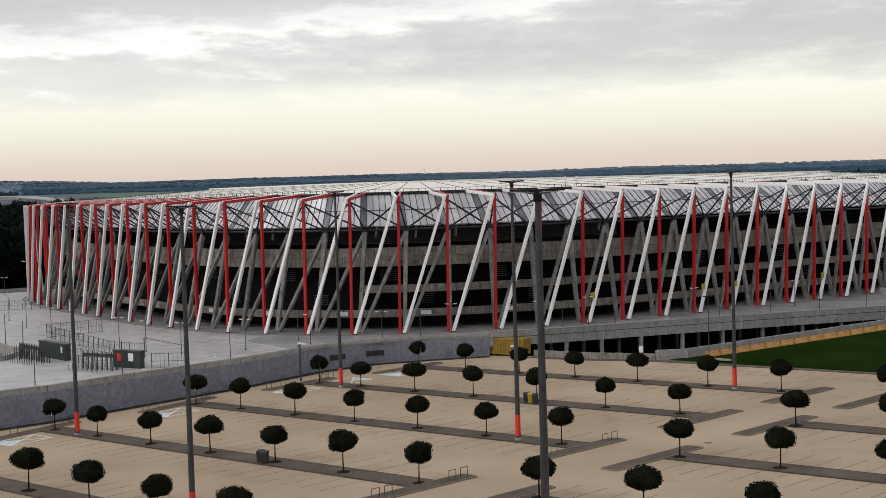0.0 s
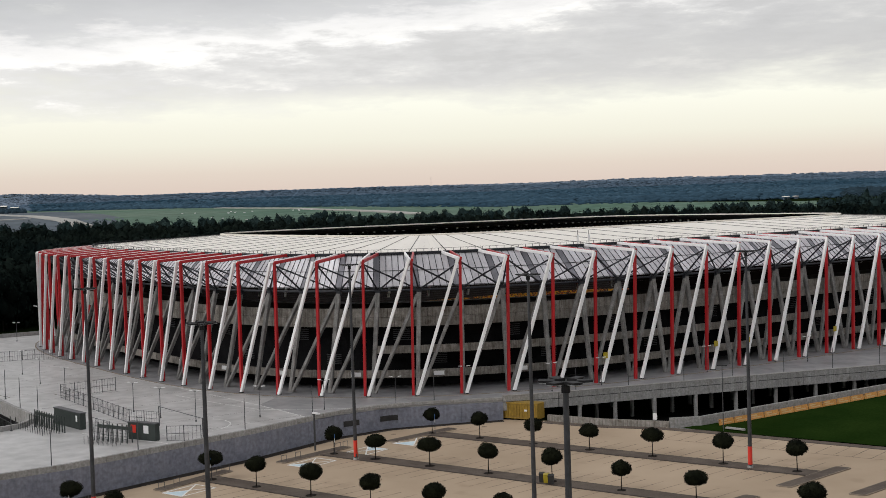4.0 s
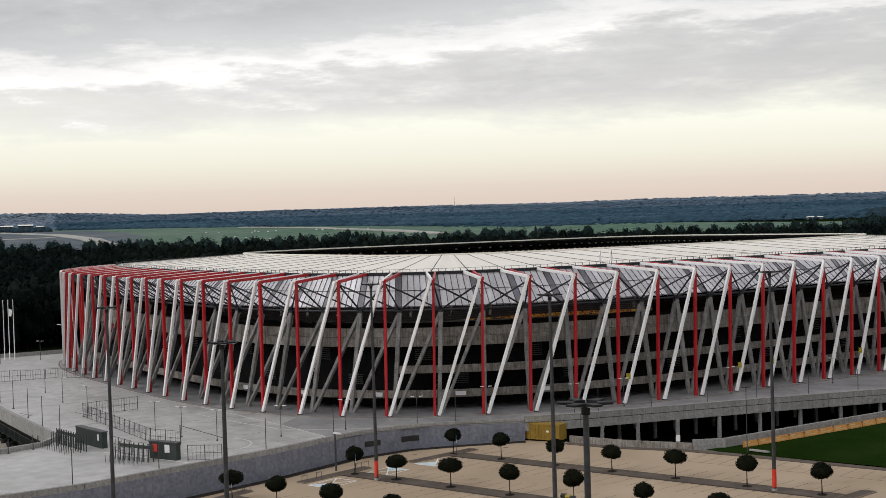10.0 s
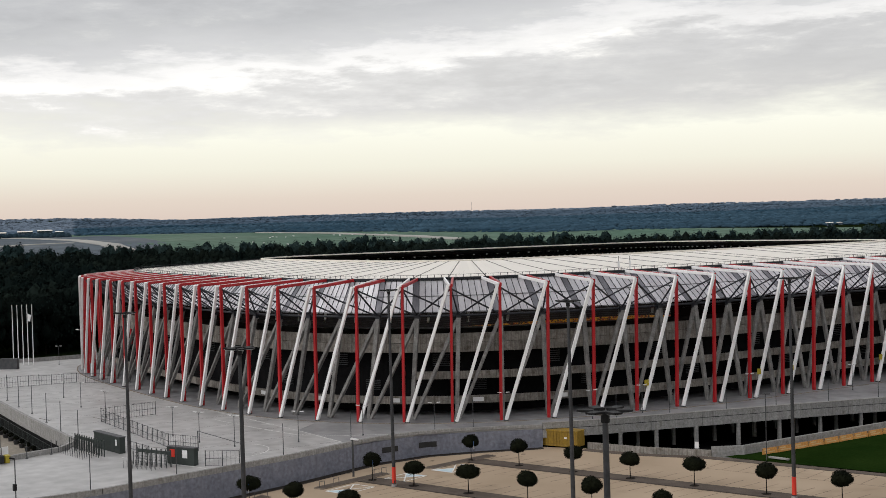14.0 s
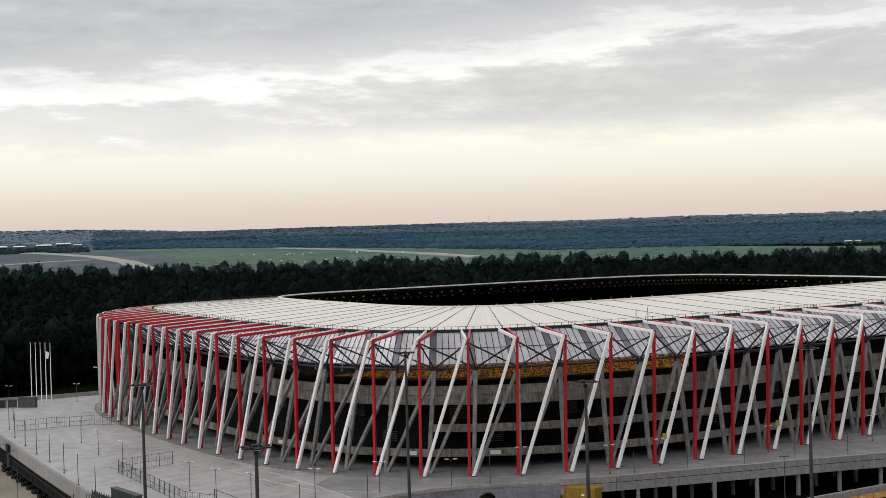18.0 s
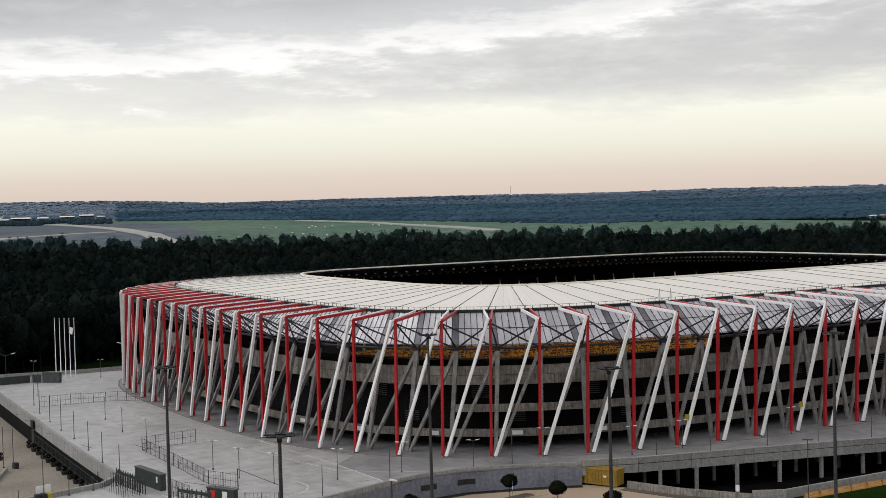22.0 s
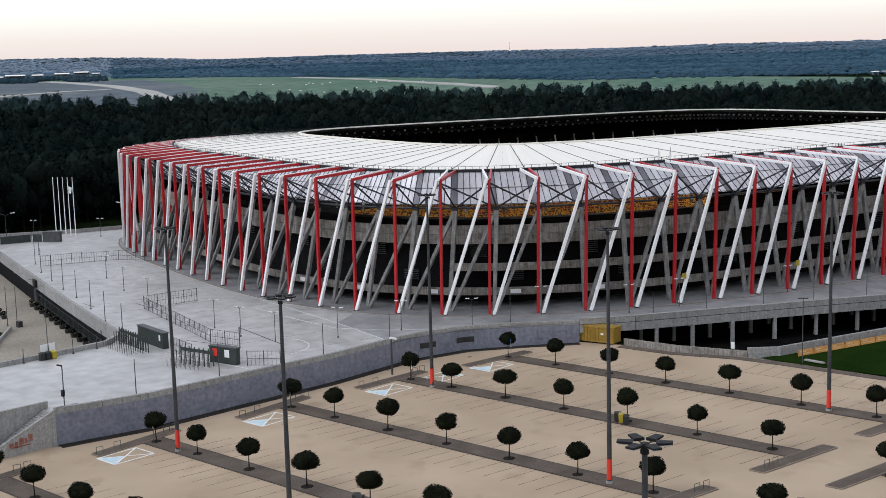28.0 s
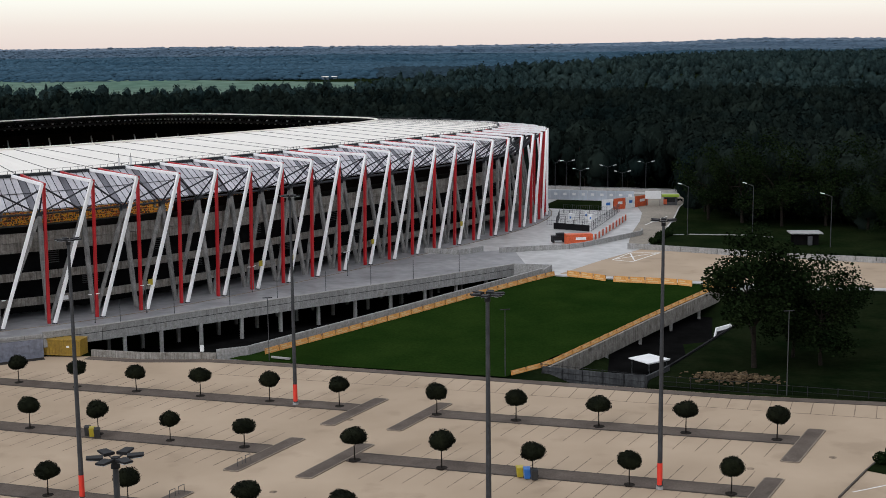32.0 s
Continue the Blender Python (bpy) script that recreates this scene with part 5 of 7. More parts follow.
tagged(new("yard_bank", Geo().slab([(-31.0, 164.2), (8, 163.6), (40, 170), (40, 236), (-4, 236), (-20.4, 233.5), (-21.9, 215), (-25.2, 197.7), (-29.1, 177.2), (-31.2, 167.8)], lambda x, y: min(lot(x, 163) + 0.012 * (y - 163), 2.75), -3).mesh("yard_bank", BANKGRASS)), "rough grass bank under trees, shade in its colour", "lawn", kind="structure")
r = random.Random(21)
pile = Geo()
for i in range(330):
    x, y = -20.5 + r.gauss(0, 2.6), 170.0 + r.gauss(0, 1.5)
    z = lot(x, 163) + 0.08 + max(0, 0.5 - 0.12 * math.hypot((x + 20.5) / 1.6, y - 169.6)) * r.random()
    s = r.uniform(0.08, 0.3)
    pile.beam((x - s, y, z), (x + s, y + r.uniform(-0.3, 0.3), z + r.uniform(-0.1, 0.2)), s * 1.2, s * 0.8, s, s * 0.7)
solid("rubble_pile", pile, STONE, "low heap of pale rubble stones on the grass", "rubble", kind="stuff")
mesh_panel((-29, 163.9), (8, 163.9), 1.3, 1.4, "wire_fence", "thin wire fence on posts along the car park's edge", "", 4.0, LAMPDARK, 3.6)

mesh_panel((-46.4, 167.2), (-31.6, 165.4), 0.4, 1.9, "yard_fence", "dark mesh fence in front of the sunken yard", "", 0.9, LAMPDARK, 2.9)

# planted bed at the car park's corner
tagged(new("corner_bed", Geo().slab([(-2.4, 135.4), (-0.5, 142.0), (14, 150), (30, 140), (24, 128), (4, 133)], lambda x, y: lot(x, y) + 0.15, lambda x, y: lot(x, y) - 0.2).mesh("corner_bed", ROUGHGRASS)), "kerbed bed of low shrubs", "planting bed", kind="structure")
part("bed_kerb", Geo().wall([(-4.7, 126.3), (-2.5, 135.2), (-0.5, 142.0)], 0.18, lambda x, y: lot(x, y) + 0.16, lambda x, y: lot(x, y) - 0.2), KERB, car_park)
part("bay_marking", Geo().wall([(-3.5, 128.4), (2.6, 134.2)], 0.16, lambda x, y: lot(x, y) + 0.01, lambda x, y: lot(x, y) - 0.05), PAINT, car_park)
for i, (x, y, s) in enumerate(((-0.9, 137.6, 1.0), (0.4, 140.2, 1.2), (1.2, 137.0, 1.3), (2.6, 141.4, 1.4), (3.4, 138.0, 1.1))):
    c = leaf_crown(70 + i, s, s * 0.8, 420, 0.16)
    c.v = [(px + x, py + y, pz + lot(x, y) + s * 0.7) for px, py, pz in c.v]
    solid("shrub", c, TREELEAF, "dense green shrub in the kerbed bed", "shrub", "shrubs in the bed")


# lamp with a white head on a thick dark post by the retaining wall
LX, LY = -133.0, 126.4
t = thing("wall_lamp_post", (LX, LY, lot(LX, LY)), "dark lamp post with a white head beside a tree", "lamp post")
part("post", Geo().tube((LX, LY, lot(LX, LY)), (LX, LY, lot(LX, LY) + 5.4), 0.16, 0.14, 9), FENCE, t)
part("lamp_head", Geo().beam((LX - 0.2, LY - 0.1, lot(LX, LY) + 5.5), (LX + 0.9, LY + 0.3, lot(LX, LY) + 5.4), 0.4, 0.28, 0.3, 0.2), SIGNWHITE, t, "white lamp head")
# ---- things on the plaza ----
def stairs():
    t = thing("stairs", (-143.3, 73, -1.4), "concrete stairs down from the plaza beside a sloping wall", "stairs", kind="structure")
    n = 24
    y0, dy, dz = 77.0, 0.36, (PLAZA_Z + 1.5) / 24
    for i in range(n):
        z = PLAZA_Z - dz * i
        part("step", Geo().box((-143.2, y0 - dy * (i + 0.5), z / 2 - 1.0), (2.2, dy * 1.02, z + 2.0)), CONCRETE, t)
    part("outer_wall", Geo().wall([(-141.9, 80.2), (-141.9, 77.4), (-142.2, 68.0)], 0.35, lambda x, y: 3.42 if y > 77.2 else 3.42 - (77.4 - y) * 0.42, -2.0), CONCRETE, t, "sloping pale concrete stair wall")
    part("inner_wall", Geo().wall([(-144.6, 77.6), (-144.9, 60.0)], 0.35, 3.75, -2.0), CONCRETE, t, "pale concrete parapet above the stairs")
    for i, (y, z, w, h) in enumerate(((73.6, 0.5, 0.5, 0.9), (73.0, 0.35, 0.3, 0.6), (72.4, 0.3, 0.5, 0.8), (71.7, 0.1, 0.35, 0.7), (71.1, 0.0, 0.5, 0.5), (72.4, -0.2, 2.4, 0.14))):
        part("painted_scrawl", Geo().box((-142.0, y, z - 0.1 * (i % 2)), (0.39, w, h)), SCRAWL, t, "faded red spray paint")


stairs()


def turnstiles(a, b, name="turnstile_gate"):
    """A row of full-height turnstile bars in front of a long dark steel cabin."""
    z = PLAZA_Z
    t = thing(name, (*a, z), "dark green turnstile gate with rows of upright steel bars", "gate", "turnstile gates")
    d = Vector((b[0] - a[0], b[1] - a[1], 0))
    L = d.length
    d.normalize()
    n = Vector((-d.y, d.x, 0))
    o = Vector((*a, z))
    k = int(L / 0.85)
    for i in range(k + 1):
        p = o + d * (L * i / k)
        for j in range(2):
            q = p - n * (0.1 + 0.9 * j)
            part("bar", Geo().tube(q, q + Vector((0, 0, 2.4 - 0.5 * j)), 0.09 - 0.03 * j, n=6), DARKGREEN, t)
        if i < k:
            p2 = o + d * (L * (i + 0.5) / k)
            rot = Geo()
            rot.tube(p2 - n * 0.8, p2 - n * 0.8 + Vector((0, 0, 2.0)), 0.05, n=6)
            for zz in (0.5, 0.9, 1.3, 1.7):
                rot.beam(p2 - n * 0.8 + Vector((0, 0, zz)) - d * 0.35, p2 - n * 0.8 + Vector((0, 0, zz)) + d * 0.35, 0.04)
            part("rotor", rot, FENCE, t, "steel turnstile rotor")
            for far in (1.9, 2.6, 3.3):
                part("guide_post", Geo().tube(p2 - n * far, p2 - n * far + Vector((0, 0, 1.0)), 0.03, n=6), FENCE, t, "short guide post")
    part("top_rail", Geo().beam(o - n * 0.1 + Vector((0, 0, 1.9)), o - n * 0.1 + d * L + Vector((0, 0, 1.9)), 0.08, 0.5), DARKGREEN, t)
    return t, o, d, n, L


def steel_cabin(a, b, h, depth):
    z = PLAZA_Z
    t = thing("steel_cabin", (*a, z), "long dark green steel gate cabin with a white pictogram", "gate cabin", "gate cabins")
    d = Vector((b[0] - a[0], b[1] - a[1], 0))
    L = d.length
    d.normalize()
    n = Vector((-d.y, d.x, 0))
    o = Vector((*a, z))
    k = max(2, int(L / 1.5))
    for i in range(k):
        p, q = o + d * (L * (i + 0.01) / k), o + d * (L * (i + 0.99) / k)
        part("panel", Geo().hexa([p, q, q + n * depth, p + n * depth], [v + Vector((0, 0, h - 0.15)) for v in (p, q, q + n * depth, p + n * depth)]), DARKGREEN, t)
    p, q = o - d * 0.1 - n * 0.1, o + d * (L + 0.1) - n * 0.1
    part("roof", Geo().hexa([v + Vector((0, 0, h - 0.15)) for v in (p, q, q + n * (depth + 0.2), p + n * (depth + 0.2))], [v + Vector((0, 0, h)) for v in (p, q, q + n * (depth + 0.2), p + n * (depth + 0.2))]), FENCE, t, "flat steel roof")
    return t, o, d, n, L


turnstiles((-171.6, 105.0), (-161.4, 103.5))
c1, o, d, n, L = steel_cabin((-170.4, 107.4), (-161.5, 106.1), 2.5, 0.9)
p = o + d * (L - 1.4) - n * 0.03
part("pictogram", Geo().hexa([p, p + d * 0.5, p + d * 0.5 - n * 0.03, p - n * 0.03], [v + Vector((0, 0, 0.9)) for v in (p, p + d * 0.5, p + d * 0.5 - n * 0.03, p - n * 0.03)]).mesh("pictogram", SIGNWHITE, world_place(c1)), SIGNWHITE, c1, "plain white sign shape").location.z += 1.1
turnstiles((-152.6, 103.3), (-146.2, 104.3))
c2, o, d, n, L = steel_cabin((-148.9, 105.5), (-144.0, 106.5), 2.5, 0.9)
for s, m in ((0.6, POSTRED), (2.9, SIGNWHITE)):
    p = o + d * s - n * 0.03 + Vector((0, 0, 1.0))
    part("sign", Geo().hexa([p, p + d * 0.9, p + d * 0.9 - n * 0.03, p - n * 0.03], [v + Vector((0, 0, 1.1)) for v in (p, p + d * 0.9, p + d * 0.9 - n * 0.03, p - n * 0.03)]), m, c2, "plain coloured sign board")
F = "grey steel mesh fence on the plaza"
for a, b, h in (((-159.2, 106.4), (-152.8, 105.2), 2.1), ((-142.6, 107.4), (-138.9, 110.4), 2.1), ((-192.4, 122.8), (-191.2, 133.2), 2.3), ((-192.4, 122.8), (-176.0, 118.2), 2.1), ((-176.0, 118.2), (-159.6, 113.4), 2.1), ((-159.6, 113.4), (-153.6, 114.4), 2.1), ((-254.8, 137.0), (-252.0, 145.5), 2.3), ((-252.0, 145.5), (-248.7, 152.7), 2.1), ((-248.7, 152.7), (-236, 158), 2.1), ((-297, 149.3), (-295, 156.6), 2.3), ((-295, 156.6), (-292.6, 158.4), 2.0)):
    mesh_panel(a, b, PLAZA_Z, h, "mesh_fence", F, "mesh fences of the plaza", 0.5)
for a, b in (((-297, 149.3), (-295.1, 156.4)), ((-294.8, 156.8), (-292.8, 158.2)), ((-306, 146.6), (-297.2, 149.2))):
    solid("green_screen", Geo().wall([a, b], 0.08, PLAZA_Z + 1.9, PLAZA_Z), DARKGREEN, "dark green sheet screen at the plaza's edge", "screen", "green screens")
# overhead bar of the vehicle gate
t = thing("vehicle_gate", (-153.6, 114.4, PLAZA_Z), "open steel vehicle gate frame with a thin top bar", "gate")
for x, y in ((-153.6, 114.4), (-139.2, 111.0)):
    part("post", Geo().tube((x, y, PLAZA_Z), (x, y, PLAZA_Z + 3.0), 0.08, n=6), FENCE, t)
part("top_bar", Geo().tube((-153.6, 114.4, PLAZA_Z + 2.95), (-139.2, 111.0, PLAZA_Z + 2.95), 0.05, n=6), FENCE, t)
solid("dark_barrier_wall", Geo().box((-290.5, 159.8, PLAZA_Z + 1.3), (4.6, 1.2, 2.6), 0.58), FENCE, "dark grey solid screen beside the flagpoles", "screen")


def slim_post(x, y, h=5.2, z=PLAZA_Z):
    t = thing("slim_post", (x, y, z), "thin dark steel post at the plaza's edge", "post", "slim posts on the plaza")
    part("shaft", Geo().tube((x, y, z), (x, y, z + h), 0.07, 0.05, 6), FENCE, t)
    part("foot", Geo().box((x, y, z + 0.06), (0.3, 0.3, 0.12)), FENCE, t)


for x, y in ((-175.6, 107.9), (-188.2, 112.4), (-200.3, 116.9), (-212.8, 121.3), (-223.4, 124.6), (-234.6, 128.4), (-246.7, 132.7), (-259, 138), (-272, 146)):
    slim_post(x, y)
for x, y in [(-170.2, 64 + 4.0 * i) for i in range(11)]:
    slim_post(x, y, 2.2)


def plaza_lamp(x, y, turn, h=4.6, heads=2):
    z = PLAZA_Z
    t = thing("plaza_lamp", (x, y, z), "slim plaza lamp post with small pale lamp heads", "lamp post", "plaza lamps")
    part("post", Geo().tube((x, y, z), (x, y, z + h), 0.06, 0.045, 7), FENCE, t)
    part("foot", Geo().tube((x, y, z), (x, y, z + 0.25), 0.13, 0.11, 8), FENCE, t)
    for i in range(heads):
        a = turn + math.pi * i
        c, s = math.cos(a), math.sin(a)
        part("arm", Geo().tube((x, y, z + h - 0.05), (x + 0.5 * c, y + 0.5 * s, z + h + 0.1), 0.03, n=5), FENCE, t)
        part("lamp_head", Geo().beam((x + 0.4 * c, y + 0.4 * s, z + h + 0.12), (x + 1.0 * c, y + 1.0 * s, z + h + 0.16), 0.3, 0.13, 0.22, 0.08), SIGNWHITE, t, "pale flat lamp head")


for x, y, a in ((-146.4, 127.8, 0.4), (-142.4, 137.6, 0.6), (-134.6, 145.7, 0.8), (-132.6, 160.4, 0.9), (-159.4, 119.0, 0.3), (-168.2, 120.4, 0.3), (-151.8, 119.8, 0.3), (-121.8, 170.0, 1.1), (-118.4, 179.6, 1.2), (-110.4, 201.6, 1.25), (-101.0, 222.6, 1.25), (-196, 126, 0.2), (-212, 131, 0.2), (-228, 137, 0.2), (-288, 172, 0.4), (-300, 160, 0.4)):
    plaza_lamp(x, y, a)
for x, y in ((-115.6, 168.6), (-110.8, 176.8), (-105.6, 185.8), (-100.8, 193.8), (-95.6, 202.4), (-90.4, 210.6), (-85.2, 218.6), (-79.6, 228.6)):
    slim_post(x - 0.6, y + 0.2, 4.4)
for x, y in ((-141.0, 88.2), (-139.9, 100.6), (-138.7, 118.2), (-139.2, 132.0), (-131.2, 151.0)):
    slim_post(x, y, 4.8)
# camera post by the stairs
t = thing("camera_post", (-142.9, 79.0, PLAZA_Z), "dark post with a camera and a control box", "post")
part("shaft", Geo().tube((-142.9, 79.0, PLAZA_Z), (-142.9, 79.0, PLAZA_Z + 5.4), 0.07, n=7), FENCE, t)
part("control_box", Geo().box((-142.9, 78.9, PLAZA_Z + 1.9), (0.4, 0.35, 0.8)), LAMPDARK, t, "dark control box")
part("camera_head", Geo().beam((-142.9, 79.0, PLAZA_Z + 5.4), (-143.4, 78.6, PLAZA_Z + 5.5), 0.2, 0.18), LAMPDARK, t, "small dark camera head")
for i, (x, y) in enumerate(((-299.4, 165.9), (-298.2, 166.6), (-297.0, 167.3), (-295.8, 168.0), (-294.6, 168.7))):
    t = thing("flagpole", (x, y, PLAZA_Z), "tall white flagpole on the plaza", "flagpole", "flagpoles")
    part("pole", Geo().tube((x, y, PLAZA_Z), (x, y, PLAZA_Z + 15.0), 0.13, 0.07, 8), WHITE, t)
    part("finial", Geo().tube((x, y, PLAZA_Z + 15.0), (x, y, PLAZA_Z + 15.3), 0.11, 0.05, 8), WHITE, t)
    if i == 3:
        part("furled_flag", Geo().hexa([(x + 0.1, y + 0.1, PLAZA_Z + 11.2), (x + 0.6, y + 0.4, PLAZA_Z + 11.0), (x + 0.6, y + 0.48, PLAZA_Z + 11.0), (x + 0.1, y + 0.18, PLAZA_Z + 11.2)], [(x + 0.1, y + 0.1, PLAZA_Z + 13.0), (x + 0.9, y + 0.55, PLAZA_Z + 12.6), (x + 0.9, y + 0.63, PLAZA_Z + 12.6), (x + 0.1, y + 0.18, PLAZA_Z + 13.0)]), SIGNWHITE, t, "limp white flag")
for x, y, m, lab in ((-170.0, 90.6, SEAM, "black wheelie bin by the parapet"), (-169.9, 91.5, SEAM, "black wheelie bin by the parapet"), (-169.8, 92.4, YELLOWBIN, "yellow wheelie bin by the parapet")):
    wheelie_bin(x + 0.4, y, PLAZA_Z, m, 1.5, lab)
solid("white_board", Geo().box((-170.35, 92.0, 4.1), (0.10, 2.4, 1.9), 0.05), SIGNWHITE, "blank white board above the parapet", "board")


def plaza_line(line, w=0.22):
    ob = part("plaza_marking", Geo().wall(line, w, PLAZA_Z + 0.010, PLAZA_Z - 0.05), PAINT, plaza, "worn white painted line")


plaza_line([(-158.8, 104.6), (-141.2, 106.4)])
plaza_line([(-176.5, 135.2), (-163, 133.2), (-151.9, 132.4), (-144.5, 136.2), (-137.6, 142.4), (-131.4, 151.5)], 0.15)
plaza_line([(-183, 141.0), (-171.6, 138.8), (-155.2, 135.3), (-138.6, 131.0)], 0.15)
plaza_line([(-150 + 6.5 * math.cos(a), 116.5 + 6.5 * math.sin(a)) for a in [i * 0.2 - 1.2 for i in range(16)]], 0.16)
# drain channels and patched joints
for a, b in (((-206.4, 118.9), (-201.5, 118.4)), ((-198.2, 124.9), (-192.6, 124.2)), ((-164, 112), (-159, 113))):
    part("drain_channel", Geo().wall([a, b], 0.2, PLAZA_Z + 0.006, PLAZA_Z - 0.03), ISLAND, plaza, "dark drain channel in the slab")
# expansion joints of the slab
for k in range(12):
    x = -250 + 9.2 * k
    part("slab_joint", Geo().wall([(x, 128 - 0.26 * (x + 250)), (x + 8, 156 - 0.2 * (x + 250))], 0.06, PLAZA_Z + 0.004, PLAZA_Z - 0.03), SEAM, plaza)

# lower court: small clipped shrubs in pots, posts, bars under the parapet
def potted_ball(x, y, z):
    t = thing("potted_shrub", (x, y, z), "small dark clipped shrub in a dark pot", "potted plant", "potted shrubs of the lower court")
    part("pot", Geo().tube((x, y, z), (x, y, z + 0.7), 0.42, 0.55, 10), SEAM, t, "dark round pot")
    c = leaf_crown(int(x * 3) % 50, 0.55, 0.5, 160, 0.12)
    c.v = [(px + x, py + y, pz + z + 1.1) for px, py, pz in c.v]
    part("foliage", c, LEAF, t)
    part("stem", Geo().tube((x, y, z + 0.6), (x, y, z + 1.1), 0.06, n=6), BARK, t)


for i in range(11):
    s = i / 10
    potted_ball(-234 + 42.4 * s, 123.4 - 13.0 * s, -1.55)
for x, y in ((-230.3, 114.6), (-226.6, 113.6)):
    potted_ball(x, y, -1.55)
mesh_panel((-232, 123.6), (-178.6, 106.6), -1.55, 2.9, "bar_screen", "row of dark upright bars under the plaza's edge", "", 0.5, DARKGREEN, 4.0)
tagged(new("court_lawn", Geo().slab([(-240, 106), (-213.5, 107.0), (-198, 94), (-205, 70), (-240, 70)], -1.50, -2.2).mesh("court_lawn", GRASS)), "patch of lawn in the lower court", "lawn", kind="structure")
solid("court_wall", Geo().wall([(-216, 109.4), (-196.8, 95)], 0.4, -0.9, -2), CONCRETE, "low concrete kerb wall by the court's lawn", "wall", kind="structure")
for x, y in ((-229.0, 113.4), (-219.4, 110.6), (-217.6, 111.6), (-197.2, 106.4)):
    slim_post(x, y, 7.5, -1.55)
solid("court_bin", Geo().box((-216.8, 111.6, -1.0), (1.0, 0.8, 1.1)), SEAM, "dark bin in the lower court", "bin")

# ---- the far gate area beyond the stadium ----
def low_barrier(line, h=1.0, th=0.4, label="pale concrete barrier wall on the plaza"):
    w = tagged(new("barrier_wall", None), label, "wall", "concrete barrier walls")
    w.location = (*line[0], PLAZA_Z)
    pts = along(line, 4.0)
    for (ax, ay, _), (bx, by, _) in zip(pts, pts[1:]):
        k = 0.01
        part("barrier_block", Geo().wall([(ax + (bx - ax) * k, ay + (by - ay) * k), (bx - (bx - ax) * k, by - (by - ay) * k)], th, PLAZA_Z + h, PLAZA_Z), CONCRETE, w)


low_barrier([(-97.2, 254.3), (-88.3, 253.6), (-85.6, 260.6)], 1.1)
low_barrier([(-81.6, 258.9), (-67.0, 269.4), (-57.8, 293.4), (-58.6, 300)], 1.1)
low_barrier([(-56.5, 272.4), (-34.7, 269.4), (-21.5, 267.6), (-4.2, 267.0), (20, 267)], 1.15, 0.5, "pale concrete barrier wall along the upper car park")
UPPER = [(-62.2, 236.6), (-28, 235.5), (-4, 238), (28, 242), (28, 266), (-34, 268.6), (-53.4, 272.6), (-58.4, 254)]
tagged(new("upper_car_park", Geo().slab(UPPER, PLAZA_Z + 0.02, PLAZA_Z - 0.4).mesh("upper_car_park", PAVING)), "beige paved upper car park beyond the grass slope", "car park", kind="structure")
for a, b in (((-56.2, 256), (-54.6, 266.4)), ((-54.6, 266.4), (-48.6, 268.2)), ((-48.6, 268.2), (-51.8, 254.8)), ((-51.8, 254.8), (-56.2, 256)), ((-56, 257), (-49, 267.8)), ((-54.6, 266), (-51.6, 256))):
    solid("hatch_line", Geo().wall([a, b], 0.3, PLAZA_Z + 0.032, PLAZA_Z - 0.02), PAINT, "white painted hatch line", "road marking", "hatch lines", "structure")
ROAD = [(-56.8, 274), (-53.6, 280), (-54, 300), (-56, 326), (-59, 352), (-60, 384), (-82, 382), (-72, 356), (-66, 336), (-63, 318), (-61, 300), (-60, 292)]
tagged(new("gate_road", Geo().slab(ROAD, PLAZA_Z + 0.03, PLAZA_Z - 0.3).mesh("gate_road", SAND)), "sandy paved road to the far gate", "road", kind="structure")
solid("road_arrow", Geo().wall([(-60.4, 312), (-58.2, 330)], 0.35, PLAZA_Z + 0.045, PLAZA_Z), PAINT, "white painted road line", "road marking", "", "structure")
tagged(new("gate_lawn", Geo().slab([(-96, 340), (-78, 338), (-73, 356), (-76, 361), (-96, 361)], PLAZA_Z + 0.03, PLAZA_Z - 0.2).mesh("gate_lawn", ROUGHGRASS)), "strip of grass by the far gate", "lawn", kind="structure")
tagged(new("verge", Geo().slab([(-52.8, 276), (-34, 271), (24, 269), (24, 300), (-33, 300), (-48, 297), (-53.2, 296)], PLAZA_Z + 0.05, PLAZA_Z - 3).mesh("verge", ROUGHGRASS)), "green verge behind the concrete barrier", "lawn", kind="structure")
tagged(new("gate_verge", Geo().slab([(-53.4, 297), (-33, 300.5), (20, 300.5), (20, 372), (-59, 380), (-58.6, 352), (-55.6, 326), (-53.8, 304)], PLAZA_Z + 0.04, PLAZA_Z - 3).mesh("gate_verge", ROUGHGRASS)), "dark grass verge under trees beside the gate road", "lawn", kind="structure")
tagged(new("verge_kerb", Geo().wall([(-47.2, 297), (-34, 299.5), (-28, 297.4)], 0.3, PLAZA_Z + 0.25, PLAZA_Z - 1).mesh("verge_kerb", PALEKERB)), "pale kerb in the verge", "kerb", kind="structure")


